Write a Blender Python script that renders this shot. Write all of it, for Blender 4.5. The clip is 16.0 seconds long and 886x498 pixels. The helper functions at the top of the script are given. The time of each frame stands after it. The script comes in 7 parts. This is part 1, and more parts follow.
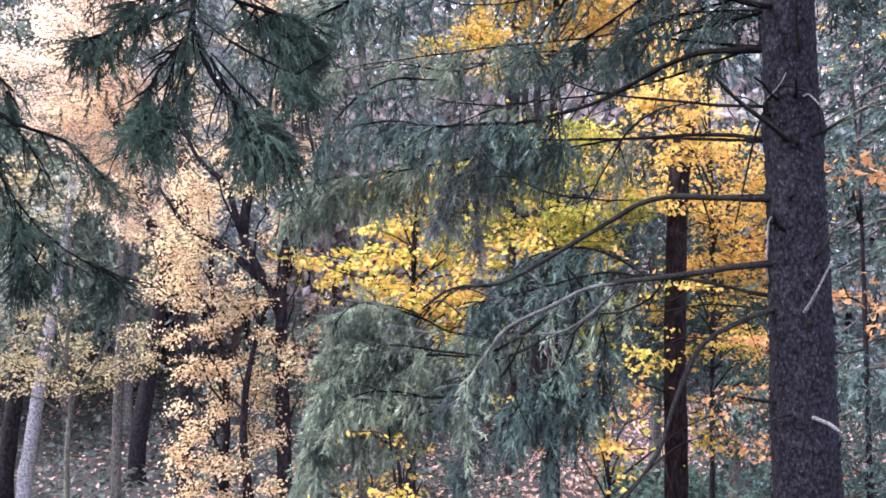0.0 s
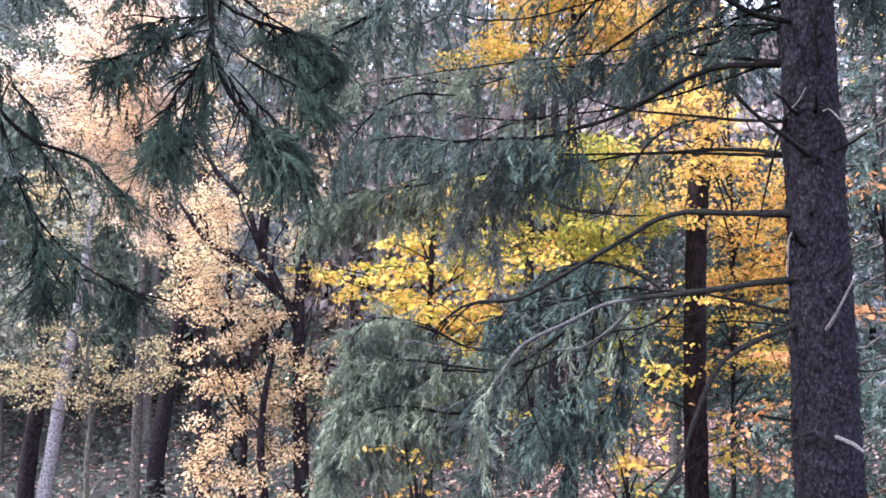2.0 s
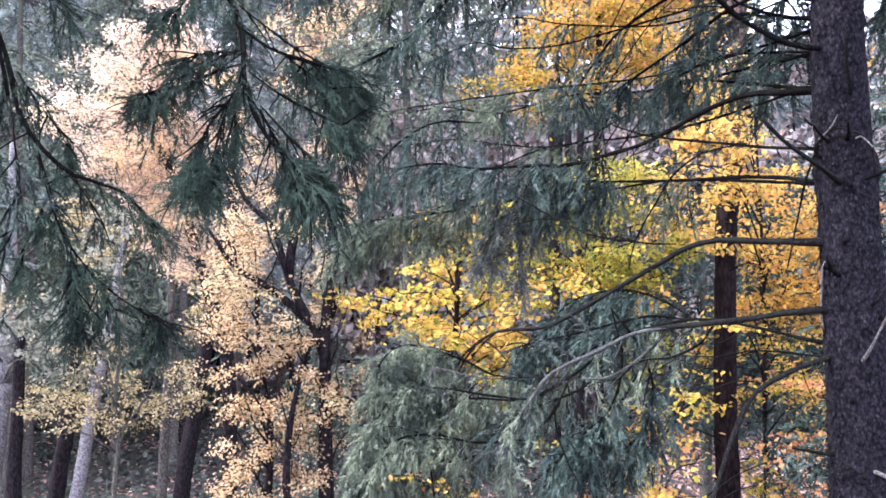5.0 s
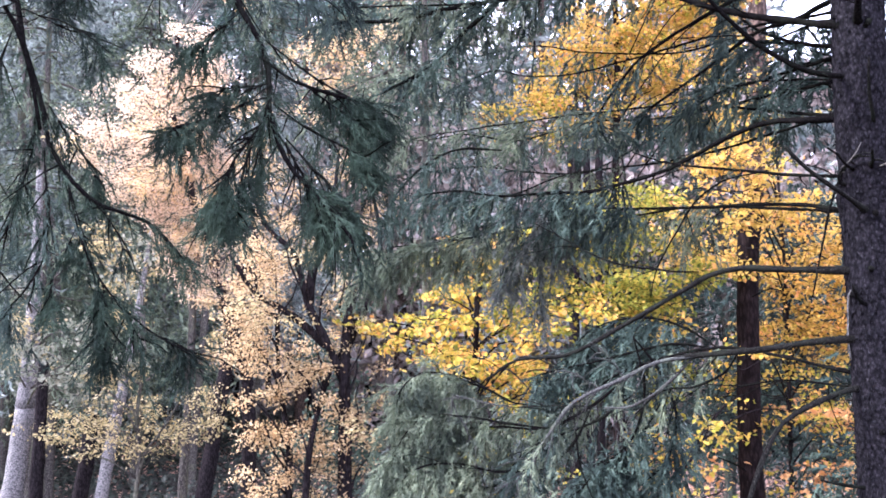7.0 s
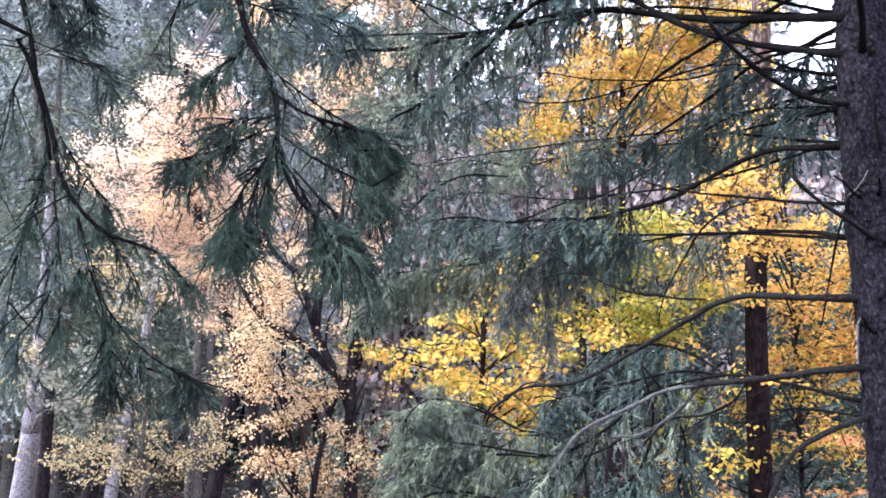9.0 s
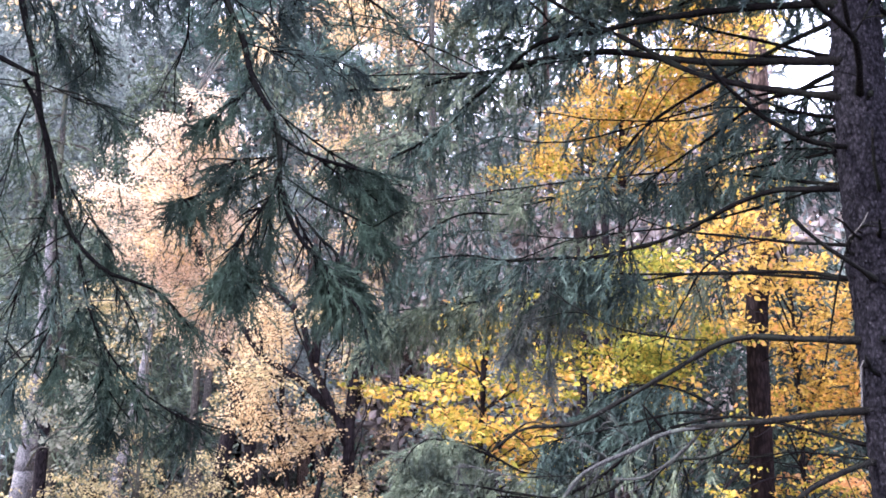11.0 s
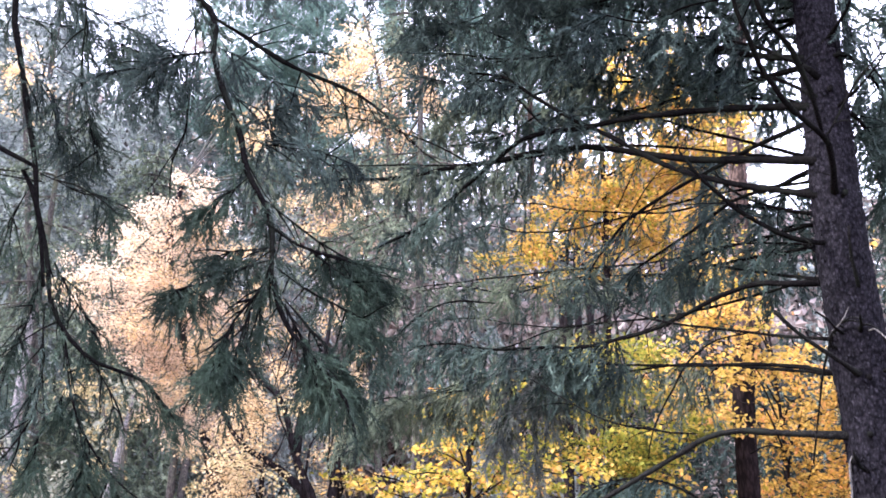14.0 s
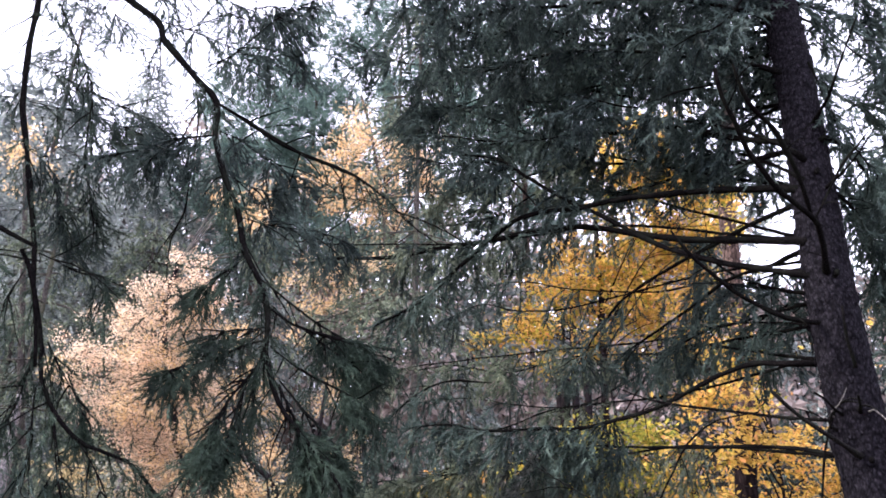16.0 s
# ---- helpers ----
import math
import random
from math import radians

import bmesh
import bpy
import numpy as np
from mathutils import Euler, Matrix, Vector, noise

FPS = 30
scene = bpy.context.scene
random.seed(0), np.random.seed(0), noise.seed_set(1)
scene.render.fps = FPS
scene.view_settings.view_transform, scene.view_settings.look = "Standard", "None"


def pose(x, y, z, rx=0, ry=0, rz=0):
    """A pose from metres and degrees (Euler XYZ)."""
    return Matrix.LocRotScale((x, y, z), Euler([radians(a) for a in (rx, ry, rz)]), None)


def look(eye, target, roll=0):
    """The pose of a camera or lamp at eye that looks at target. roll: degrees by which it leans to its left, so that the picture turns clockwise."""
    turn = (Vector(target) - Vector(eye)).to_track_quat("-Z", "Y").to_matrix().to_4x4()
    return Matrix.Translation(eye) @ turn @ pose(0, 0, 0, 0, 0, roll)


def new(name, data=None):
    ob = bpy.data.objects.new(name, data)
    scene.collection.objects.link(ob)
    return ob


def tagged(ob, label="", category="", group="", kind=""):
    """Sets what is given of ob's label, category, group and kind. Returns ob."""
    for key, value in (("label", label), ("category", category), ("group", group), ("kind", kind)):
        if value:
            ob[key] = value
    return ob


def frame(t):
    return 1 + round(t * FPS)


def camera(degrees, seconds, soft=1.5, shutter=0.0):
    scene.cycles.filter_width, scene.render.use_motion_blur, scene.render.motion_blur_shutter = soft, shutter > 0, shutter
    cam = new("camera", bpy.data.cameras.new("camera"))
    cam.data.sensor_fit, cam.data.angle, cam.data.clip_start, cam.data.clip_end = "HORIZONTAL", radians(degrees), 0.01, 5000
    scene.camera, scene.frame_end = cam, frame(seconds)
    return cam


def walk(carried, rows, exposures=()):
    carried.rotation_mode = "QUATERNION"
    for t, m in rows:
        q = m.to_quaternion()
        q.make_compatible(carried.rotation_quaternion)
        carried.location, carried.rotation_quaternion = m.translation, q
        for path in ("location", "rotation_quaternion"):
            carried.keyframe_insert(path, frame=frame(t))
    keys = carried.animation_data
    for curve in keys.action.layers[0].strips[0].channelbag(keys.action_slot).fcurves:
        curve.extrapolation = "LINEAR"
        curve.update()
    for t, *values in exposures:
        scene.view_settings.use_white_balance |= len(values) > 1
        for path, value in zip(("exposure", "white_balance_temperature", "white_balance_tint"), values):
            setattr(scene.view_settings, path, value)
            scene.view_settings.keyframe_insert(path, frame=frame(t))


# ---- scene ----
cam = camera(61.82, 16.0, 1.75)
PATH = [
    (0.0, pose(-0.002, 0.001, 1.599, 90.000, -0.000, 0.000)),
    (0.5, pose(-0.001, 0.003, 1.601, 90.255, -0.001, 0.150)),
    (1.0, pose(0.001, 0.004, 1.604, 90.526, -0.172, 0.533)),
    (1.5, pose(0.002, 0.004, 1.609, 90.712, 0.004, 0.969)),
    (2.0, pose(0.003, 0.004, 1.613, 90.968, -0.041, 1.378)),
    (2.5, pose(0.002, 0.004, 1.618, 91.205, -0.135, 1.706)),
    (3.0, pose(0.002, 0.004, 1.621, 91.555, -0.038, 2.035)),
    (3.5, pose(0.002, 0.005, 1.624, 91.869, 0.052, 2.437)),
    (4.0, pose(0.001, 0.006, 1.626, 92.158, -0.008, 2.752)),
    (6.5, pose(-0.016, -0.002, 1.646, 94.145, -0.189, 4.313)),
    (7.0, pose(-0.018, -0.004, 1.650, 94.679, -0.174, 4.707)),
    (7.5, pose(-0.019, -0.006, 1.654, 95.174, -0.150, 4.999)),
    (8.0, pose(-0.019, -0.008, 1.659, 95.626, -0.174, 5.133)),
    (8.5, pose(-0.019, -0.008, 1.665, 95.989, -0.176, 5.185)),
    (11.0, pose(-0.023, -0.006, 1.685, 99.205, -0.512, 5.145)),
    (11.5, pose(-0.026, -0.012, 1.690, 100.001, -0.799, 4.879)),
    (12.0, pose(-0.029, -0.019, 1.694, 100.897, -0.954, 4.624)),
    (12.5, pose(-0.030, -0.026, 1.698, 101.951, -0.990, 4.354)),
    (13.0, pose(-0.031, -0.031, 1.700, 103.195, -0.977, 4.137)),
    (13.5, pose(-0.032, -0.035, 1.703, 104.482, -0.926, 3.964)),
    (14.0, pose(-0.032, -0.038, 1.704, 105.718, -0.899, 3.902)),
    (14.5, pose(-0.033, -0.042, 1.706, 107.093, -0.882, 3.747)),
    (15.0, pose(-0.034, -0.046, 1.707, 108.583, -0.945, 3.601)),
    (15.5, pose(-0.033, -0.049, 1.707, 110.206, -0.882, 3.551)),
    (16.0, pose(-0.030, -0.052, 1.706, 111.737, -0.876, 3.570)),
]
EXPOSURES = [(0.0, 2.26, 5700, 12), (8.5, 2.28, 5700, 12), (12.0, 2.23, 5800, 12), (13.0, 2.12, 5880, 12), (13.5, 2.2, 5920, 12), (14.0, 2.2, 5950, 12), (14.5, 1.87, 6020, 12), (15.0, 1.78, 6100, 12), (16.0, 1.52, 6220, 12)]

walk(cam, PATH, EXPOSURES)

# ---- sky and sun: a bright overcast autumn afternoon ----
world = bpy.data.worlds.new("overcast_sky")
scene.world = world
world.use_nodes = True
wn, wl = world.node_tree.nodes, world.node_tree.links
sky = wn.new("ShaderNodeTexSky")
sky.sky_type, sky.sun_disc = "NISHITA", False
sky.sun_elevation, sky.sun_rotation, sky.dust_density = radians(38), radians(-115), 4.0
wash = wn.new("ShaderNodeMix")
wash.data_type = "RGBA"
wash.inputs[0].default_value = 0.8
wash.inputs[7].default_value = (11.5, 11.2, 13.4, 1)
wl.new(sky.outputs[0], wash.inputs[6])
wl.new(wash.outputs[2], wn["Background"].inputs[0])
wn["Background"].inputs[1].default_value = 0.12
sun = new("sun", bpy.data.lights.new("sun", "SUN"))
sun.data.energy, sun.data.angle, sun.data.color = 2.4, radians(10), (1.0, 0.95, 0.89)
sun.matrix_world = look((-18, 4, 16), (0, 6, 0))


# ---- materials ----
def material(name):
    m = bpy.data.materials.new(name)
    m.use_nodes = True
    return m, m.node_tree.nodes, m.node_tree.links, m.node_tree.nodes["Principled BSDF"]


def ramp(nodes, links, source, stops):
    r = nodes.new("ShaderNodeValToRGB")
    while len(r.color_ramp.elements) < len(stops):
        r.color_ramp.elements.new(0.5)
    for e, (at, colour) in zip(r.color_ramp.elements, stops):
        e.position, e.color = at, (*colour, 1)
    links.new(source, r.inputs[0])
    return r.outputs[0]


def texture(nodes, links, kind, scale, stretch=(1, 1, 1), **settings):
    co, mp, tx = nodes.new("ShaderNodeTexCoord"), nodes.new("ShaderNodeMapping"), nodes.new(kind)
    mp.inputs["Scale"].default_value = stretch
    tx.inputs["Scale"].default_value = scale
    for k, v in settings.items():
        tx.inputs[k].default_value = v
    links.new(co.outputs["Object"], mp.inputs[0])
    links.new(mp.outputs[0], tx.inputs["Vector"])
    return tx


def mixed(nodes, links, factor, a, b, how="MIX"):
    mx = nodes.new("ShaderNodeMix")
    mx.data_type, mx.blend_type = "RGBA", how
    for socket, value in ((mx.inputs[0], factor), (mx.inputs[6], a), (mx.inputs[7], b)):
        if isinstance(value, (int, float)):
            socket.default_value = value
        elif isinstance(value, tuple):
            socket.default_value = (*value, 1)
        else:
            links.new(value, socket)
    return mx.outputs[2]


def bark(name, dark, mid, pale, scale=1.0, stretch=0.35, relief=0.6, moss=None, flecks=0.75, sheen=(0.95, 0.03)):
    """Scaly bark: plates, crevices, lichen flecks (painted highlights on dry branches) and a broad change of tone."""
    m, n, l, bsdf = material(name)
    plates = texture(n, l, "ShaderNodeTexVoronoi", 75 * scale, (1, 1, stretch))
    grain = texture(n, l, "ShaderNodeTexNoise", 160 * scale, (1, 1, stretch * 0.7), Detail=6, Roughness=0.7)
    broad = texture(n, l, "ShaderNodeTexNoise", 5 * scale, (1, 1, 0.5), Detail=5, Roughness=0.6)
    fleck = texture(n, l, "ShaderNodeTexNoise", 95 * scale, (1, 1, 0.6), Detail=3, Roughness=0.6)
    base = ramp(n, l, grain.outputs[0], [(0.3, dark), (0.55, mid), (0.8, pale)])
    edge = ramp(n, l, plates.outputs["Distance"], [(0.1, (1.5, 1.45, 1.45)), (0.4, (0.9, 0.9, 0.92)), (0.7, (0.22, 0.22, 0.25))])
    col = mixed(n, l, 0.75, base, edge, "MULTIPLY")
    col = mixed(n, l, ramp(n, l, fleck.outputs[0], [(0.62, (0, 0, 0)), (0.74, (flecks, flecks, flecks))]), col, tuple(min(1, c * 1.5) for c in pale))
    if moss:
        col = mixed(n, l, ramp(n, l, broad.outputs[0], [(0.48, (0, 0, 0)), (0.68, (0.6, 0.6, 0.6))]), col, moss)
    l.new(col, bsdf.inputs["Base Color"])
    bsdf.inputs["Roughness"].default_value, bsdf.inputs["Specular IOR Level"].default_value = sheen
    bump = n.new("ShaderNodeBump")
    bump.inputs["Strength"].default_value, bump.inputs["Distance"].default_value = relief, 0.012 / scale
    l.new(col, bump.inputs["Height"])
    l.new(bump.outputs[0], bsdf.inputs["Normal"])
    return m


def leafy(name, stops, through_light=0.45, rough=0.55, clump=None, gloss=0.08, even=None):
    """Leaves or needles: each one its own tone, blotched, letting some light through. clump: scale of light and dark
    painted into the needles.
    """
    m, n, l, bsdf = material(name)
    geo = n.new("ShaderNodeNewGeometry")
    tone = ramp(n, l, geo.outputs["Random Per Island"], stops)
    tone = mixed(n, l, even if even is not None else 0.62 if clump else 0.3, tone, stops[len(stops) // 2][1])
    blotch = texture(n, l, "ShaderNodeTexNoise", 2.6, Detail=4, Roughness=0.6)
    spots = texture(n, l, "ShaderNodeTexNoise", 70, Detail=2)
    tone = mixed(n, l, 1.0, tone, ramp(n, l, blotch.outputs[0], [(0.3, (0.72, 0.74, 0.76)), (0.7, (1.12, 1.1, 1.08))]), "MULTIPLY")
    tone = mixed(n, l, 0.35, tone, ramp(n, l, spots.outputs[0], [(0.3, (0.75, 0.72, 0.68)), (0.6, (1.1, 1.1, 1.1))]), "MULTIPLY")
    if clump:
        shade_noise = texture(n, l, "ShaderNodeTexNoise", clump, (1, 1, 0.6), Detail=3, Roughness=0.6)
        # noise clumps put shading contrast into the needle colour
        tone = mixed(n, l, 1.0, tone, ramp(n, l, shade_noise.outputs[0], [(0.36, (0.30, 0.32, 0.36)), (0.5, (0.92, 0.92, 0.92)), (0.66, (1.65, 1.62, 1.55))]), "MULTIPLY")
    l.new(tone, bsdf.inputs["Base Color"])
    bsdf.inputs["Roughness"].default_value = rough
    bsdf.inputs["Specular IOR Level"].default_value = gloss
    trans, add = n.new("ShaderNodeBsdfTranslucent"), n.new("ShaderNodeMixShader")
    l.new(tone, trans.inputs["Color"])
    add.inputs[0].default_value = through_light
    l.new(bsdf.outputs[0], add.inputs[1])
    l.new(trans.outputs[0], add.inputs[2])
    l.new(add.outputs[0], n["Material Output"].inputs["Surface"])
    return m


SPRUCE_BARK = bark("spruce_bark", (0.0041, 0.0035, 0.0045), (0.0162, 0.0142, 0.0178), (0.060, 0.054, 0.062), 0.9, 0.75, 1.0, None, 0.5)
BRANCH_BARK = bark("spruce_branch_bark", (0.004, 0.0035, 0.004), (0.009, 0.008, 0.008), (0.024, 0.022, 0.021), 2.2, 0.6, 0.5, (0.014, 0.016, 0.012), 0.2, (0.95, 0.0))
# pale flecks here imitate highlights on the dry branches
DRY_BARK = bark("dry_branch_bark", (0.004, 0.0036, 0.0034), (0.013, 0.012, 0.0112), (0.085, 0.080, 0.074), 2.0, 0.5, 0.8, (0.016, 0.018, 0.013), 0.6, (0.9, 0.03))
BROKEN_WOOD = bark("broken_wood", (0.07, 0.062, 0.058), (0.16, 0.147, 0.138), (0.33, 0.31, 0.295), 2.5, 0.3, 0.3)
LICHEN_BARK = bark("lichen_grey_bark", (0.022, 0.021, 0.021), (0.07, 0.068, 0.067), (0.19, 0.185, 0.18), 2.2, 0.5, 0.6, (0.10, 0.11, 0.09), 0.6, (0.9, 0.03))
FLAKE = bark("bark_scale", (0.008, 0.0072, 0.009), (0.018, 0.0162, 0.020), (0.046, 0.042, 0.049), 1.0, 0.5, 0.4, None, 0.2)
PINE_BARK = bark("pine_bark", (0.008, 0.0055, 0.006), (0.021, 0.0145, 0.0150), (0.050, 0.035, 0.034), 0.45, 0.3, 1.0, None, 0.3)
PINE_TOP_BARK = bark("upper_pine_bark", (0.05, 0.033, 0.028), (0.12, 0.082, 0.070), (0.21, 0.16, 0.14), 0.5, 0.4, 0.5)
BIRCH_BARK = bark("pale_birch_bark", (0.11, 0.103, 0.10), (0.27, 0.25, 0.248), (0.42, 0.395, 0.395), 0.8, 1.2, 0.4)
GREY_BARK = bark("grey_brown_bark", (0.04, 0.034, 0.032), (0.10, 0.088, 0.08), (0.2, 0.18, 0.165), 0.8, 0.4, 0.6, (0.11, 0.115, 0.07))
# dark bark with the shade under the trees put into its colour
DARK_BARK = bark("shade_dark_bark", (0.008, 0.0065, 0.0075), (0.024, 0.019, 0.021), (0.055, 0.046, 0.048), 0.7, 0.35, 0.7, None, 0.3)

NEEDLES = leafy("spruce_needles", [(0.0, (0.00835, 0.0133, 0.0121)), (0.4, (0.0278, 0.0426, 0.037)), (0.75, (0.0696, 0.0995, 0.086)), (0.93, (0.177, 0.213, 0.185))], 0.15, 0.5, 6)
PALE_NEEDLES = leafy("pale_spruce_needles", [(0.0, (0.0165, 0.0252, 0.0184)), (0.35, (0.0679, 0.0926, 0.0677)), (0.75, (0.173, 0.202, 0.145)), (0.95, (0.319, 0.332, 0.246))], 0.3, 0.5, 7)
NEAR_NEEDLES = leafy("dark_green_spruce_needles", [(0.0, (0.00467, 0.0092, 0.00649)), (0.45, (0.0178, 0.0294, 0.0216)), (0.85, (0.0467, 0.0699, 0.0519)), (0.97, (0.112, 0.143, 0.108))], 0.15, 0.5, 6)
# darker copy of the spruce needles, with shade put into the colour
SHADED_NEEDLES = leafy("shade_painted_needles", [(0.0, (0.00686, 0.0112, 0.0117)), (0.5, (0.0251, 0.0393, 0.0378)), (0.9, (0.0709, 0.0988, 0.0912)), (0.98, (0.16, 0.202, 0.183))], 0.2, 0.5, 6)
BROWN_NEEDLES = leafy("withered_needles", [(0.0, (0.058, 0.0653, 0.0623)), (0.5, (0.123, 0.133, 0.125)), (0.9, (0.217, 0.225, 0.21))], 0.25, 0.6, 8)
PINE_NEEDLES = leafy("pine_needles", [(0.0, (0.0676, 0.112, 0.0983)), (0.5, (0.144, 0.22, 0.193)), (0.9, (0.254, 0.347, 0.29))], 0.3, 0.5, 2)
YELLOW = leafy("yellow_maple_leaves", [(0.0, (0.20, 0.23, 0.05)), (0.25, (0.46, 0.42, 0.07)), (0.5, (0.80, 0.55, 0.11)), (0.75, (0.87, 0.62, 0.18)), (0.97, (0.82, 0.38, 0.14))], 0.5, even=0.1)
LIME = leafy("greenish_yellow_leaves", [(0.0, (0.10, 0.14, 0.04)), (0.35, (0.28, 0.29, 0.055)), (0.7, (0.48, 0.43, 0.08)), (0.95, (0.76, 0.52, 0.12))], 0.5, even=0.1)
ORANGE = leafy("orange_leaves", [(0.0, (0.34, 0.23, 0.07)), (0.3, (0.64, 0.43, 0.10)), (0.7, (0.82, 0.56, 0.15)), (0.97, (0.80, 0.40, 0.17))], 0.5, even=0.1)
CORAL = leafy("coral_leaves", [(0.0, (0.45, 0.2, 0.09)), (0.5, (0.72, 0.36, 0.16)), (0.97, (0.80, 0.5, 0.24))], 0.5)
GOLD = leafy("golden_birch_leaves", [(0.0, (0.55, 0.35, 0.15)), (0.4, (0.82, 0.56, 0.27)), (0.8, (0.88, 0.67, 0.42)), (0.97, (0.88, 0.75, 0.62))], 0.5)
PEACH = leafy("tan_hornbeam_leaves", [(0.0, (0.30, 0.20, 0.11)), (0.3, (0.58, 0.40, 0.22)), (0.6, (0.78, 0.57, 0.33)), (0.97, (0.88, 0.73, 0.50))], 0.5)
PINK = leafy("pale_peach_leaves", [(0.0, (0.76, 0.53, 0.36)), (0.25, (0.88, 0.65, 0.46)), (0.65, (0.92, 0.72, 0.54)), (0.97, (0.92, 0.79, 0.70))], 0.8, even=0.5)
OLIVE = leafy("olive_yellow_leaves", [(0.0, (0.20, 0.18, 0.10)), (0.4, (0.43, 0.35, 0.18)), (0.8, (0.64, 0.51, 0.28)), (0.97, (0.74, 0.62, 0.40))], 0.45)
PALE_GREEN = leafy("pale_grey_green_leaves", [(0.0, (0.0992, 0.112, 0.0806)), (0.4, (0.198, 0.211, 0.161)), (0.8, (0.31, 0.31, 0.248)), (0.97, (0.384, 0.36, 0.285))], 0.4)
# distant foliage: pale greyish colours carry the haze of distance
FAR_GREEN = leafy("hazed_conifer_needles", [(0.0, (0.034, 0.047, 0.045)), (0.4, (0.125, 0.158, 0.150)), (0.8, (0.31, 0.345, 0.335)), (0.97, (0.46, 0.46, 0.47))], 0.35, 0.5, 1.2)
FAR_MIXED = leafy("hazed_autumn_leaves", [(0.0, (0.09, 0.08, 0.07)), (0.35, (0.30, 0.25, 0.23)), (0.7, (0.46, 0.37, 0.34)), (0.95, (0.58, 0.50, 0.50))], 0.4)
IVY = leafy("ivy_leaves", [(0.0, (0.028, 0.05, 0.036)), (0.5, (0.06, 0.10, 0.075)), (0.9, (0.13, 0.17, 0.14))], 0.2, 0.35, None, 0.35)
LITTER = leafy("fallen_leaves", [(0.0, (0.175, 0.1, 0.075)), (0.4, (0.375, 0.225, 0.163)), (0.8, (0.575, 0.362, 0.288)), (0.97, (0.725, 0.525, 0.45))], 0.1, 0.7)
BRAMBLE = leafy("bramble_leaves", [(0.0, (0.02, 0.026, 0.022)), (0.5, (0.055, 0.064, 0.054)), (0.9, (0.13, 0.135, 0.115))], 0.2, 0.6)

SOIL, n_, l_, b_ = material("forest_soil")
coarse = texture(n_, l_, "ShaderNodeTexNoise", 0.9, Detail=6, Roughness=0.65)
fine = texture(n_, l_, "ShaderNodeTexNoise", 26, Detail=6, Roughness=0.7)
soil_col = mixed(n_, l_, ramp(n_, l_, fine.outputs[0], [(0.35, (0, 0, 0)), (0.7, (1, 1, 1))]),
                 ramp(n_, l_, coarse.outputs[0], [(0.35, (0.014, 0.013, 0.012)), (0.65, (0.038, 0.030, 0.027))]), (0.06, 0.047, 0.042))
l_.new(soil_col, b_.inputs["Base Color"])
b_.inputs["Roughness"].default_value = 0.95
soil_bump = n_.new("ShaderNodeBump")
soil_bump.inputs["Strength"].default_value, soil_bump.inputs["Distance"].default_value = 0.8, 0.05
l_.new(fine.outputs[0], soil_bump.inputs["Height"])
l_.new(soil_bump.outputs[0], b_.inputs["Normal"])

# ---- building blocks ----
rng = np.random.default_rng(7)


def ground_height(x, y):
    """The bank falls away ahead of the viewpoint, then a flat wood floor that climbs far off."""
    d = np.hypot(x, np.maximum(y, 0) + 0.0)
    s = np.clip((d - 1.5) / 7.5, 0, 1)
    far = np.clip((d - 24) / 60, 0, 1)
    return -2.0 * s * s * (3 - 2 * s) + 9.0 * far * far * (3 - 2 * far) + 0.12 * np.sin(0.55 * x + 0.3 * y) * s + 0.05 * np.sin(1.7 * x - 1.1 * y) * s


def mesh_ob(name, verts, faces, mat, parent=None, label="", smooth=True):
    me = bpy.data.meshes.new(name)
    me.from_pydata(np.asarray(verts, dtype=np.float32), [], faces)
    if smooth:
        me.polygons.foreach_set("use_smooth", np.ones(len(me.polygons), dtype=bool))
    me.materials.append(mat)
    ob = new(name, me)
    if parent is not None:
        ob.parent = parent
    return tagged(ob, label)


def smooth_line(points, step=0.05):
    """A Catmull-Rom line through points, sampled about every step metres."""
    p = np.asarray(points, dtype=float)
    q = np.vstack([2 * p[0] - p[1], p, 2 * p[-1] - p[-2]])
    out = []
    for i in range(1, len(q) - 2):
        k = max(2, int(np.linalg.norm(q[i + 1] - q[i]) / step))
        t = (np.arange(k) / k)[:, None]
        a, b, c, d = q[i - 1], q[i], q[i + 1], q[i + 2]
        out.append(0.5 * (2 * b + (c - a) * t + (2 * a - 5 * b + 4 * c - d) * t * t + (3 * b - a - 3 * c + d) * t ** 3))
    return np.vstack(out + [p[-1:]])


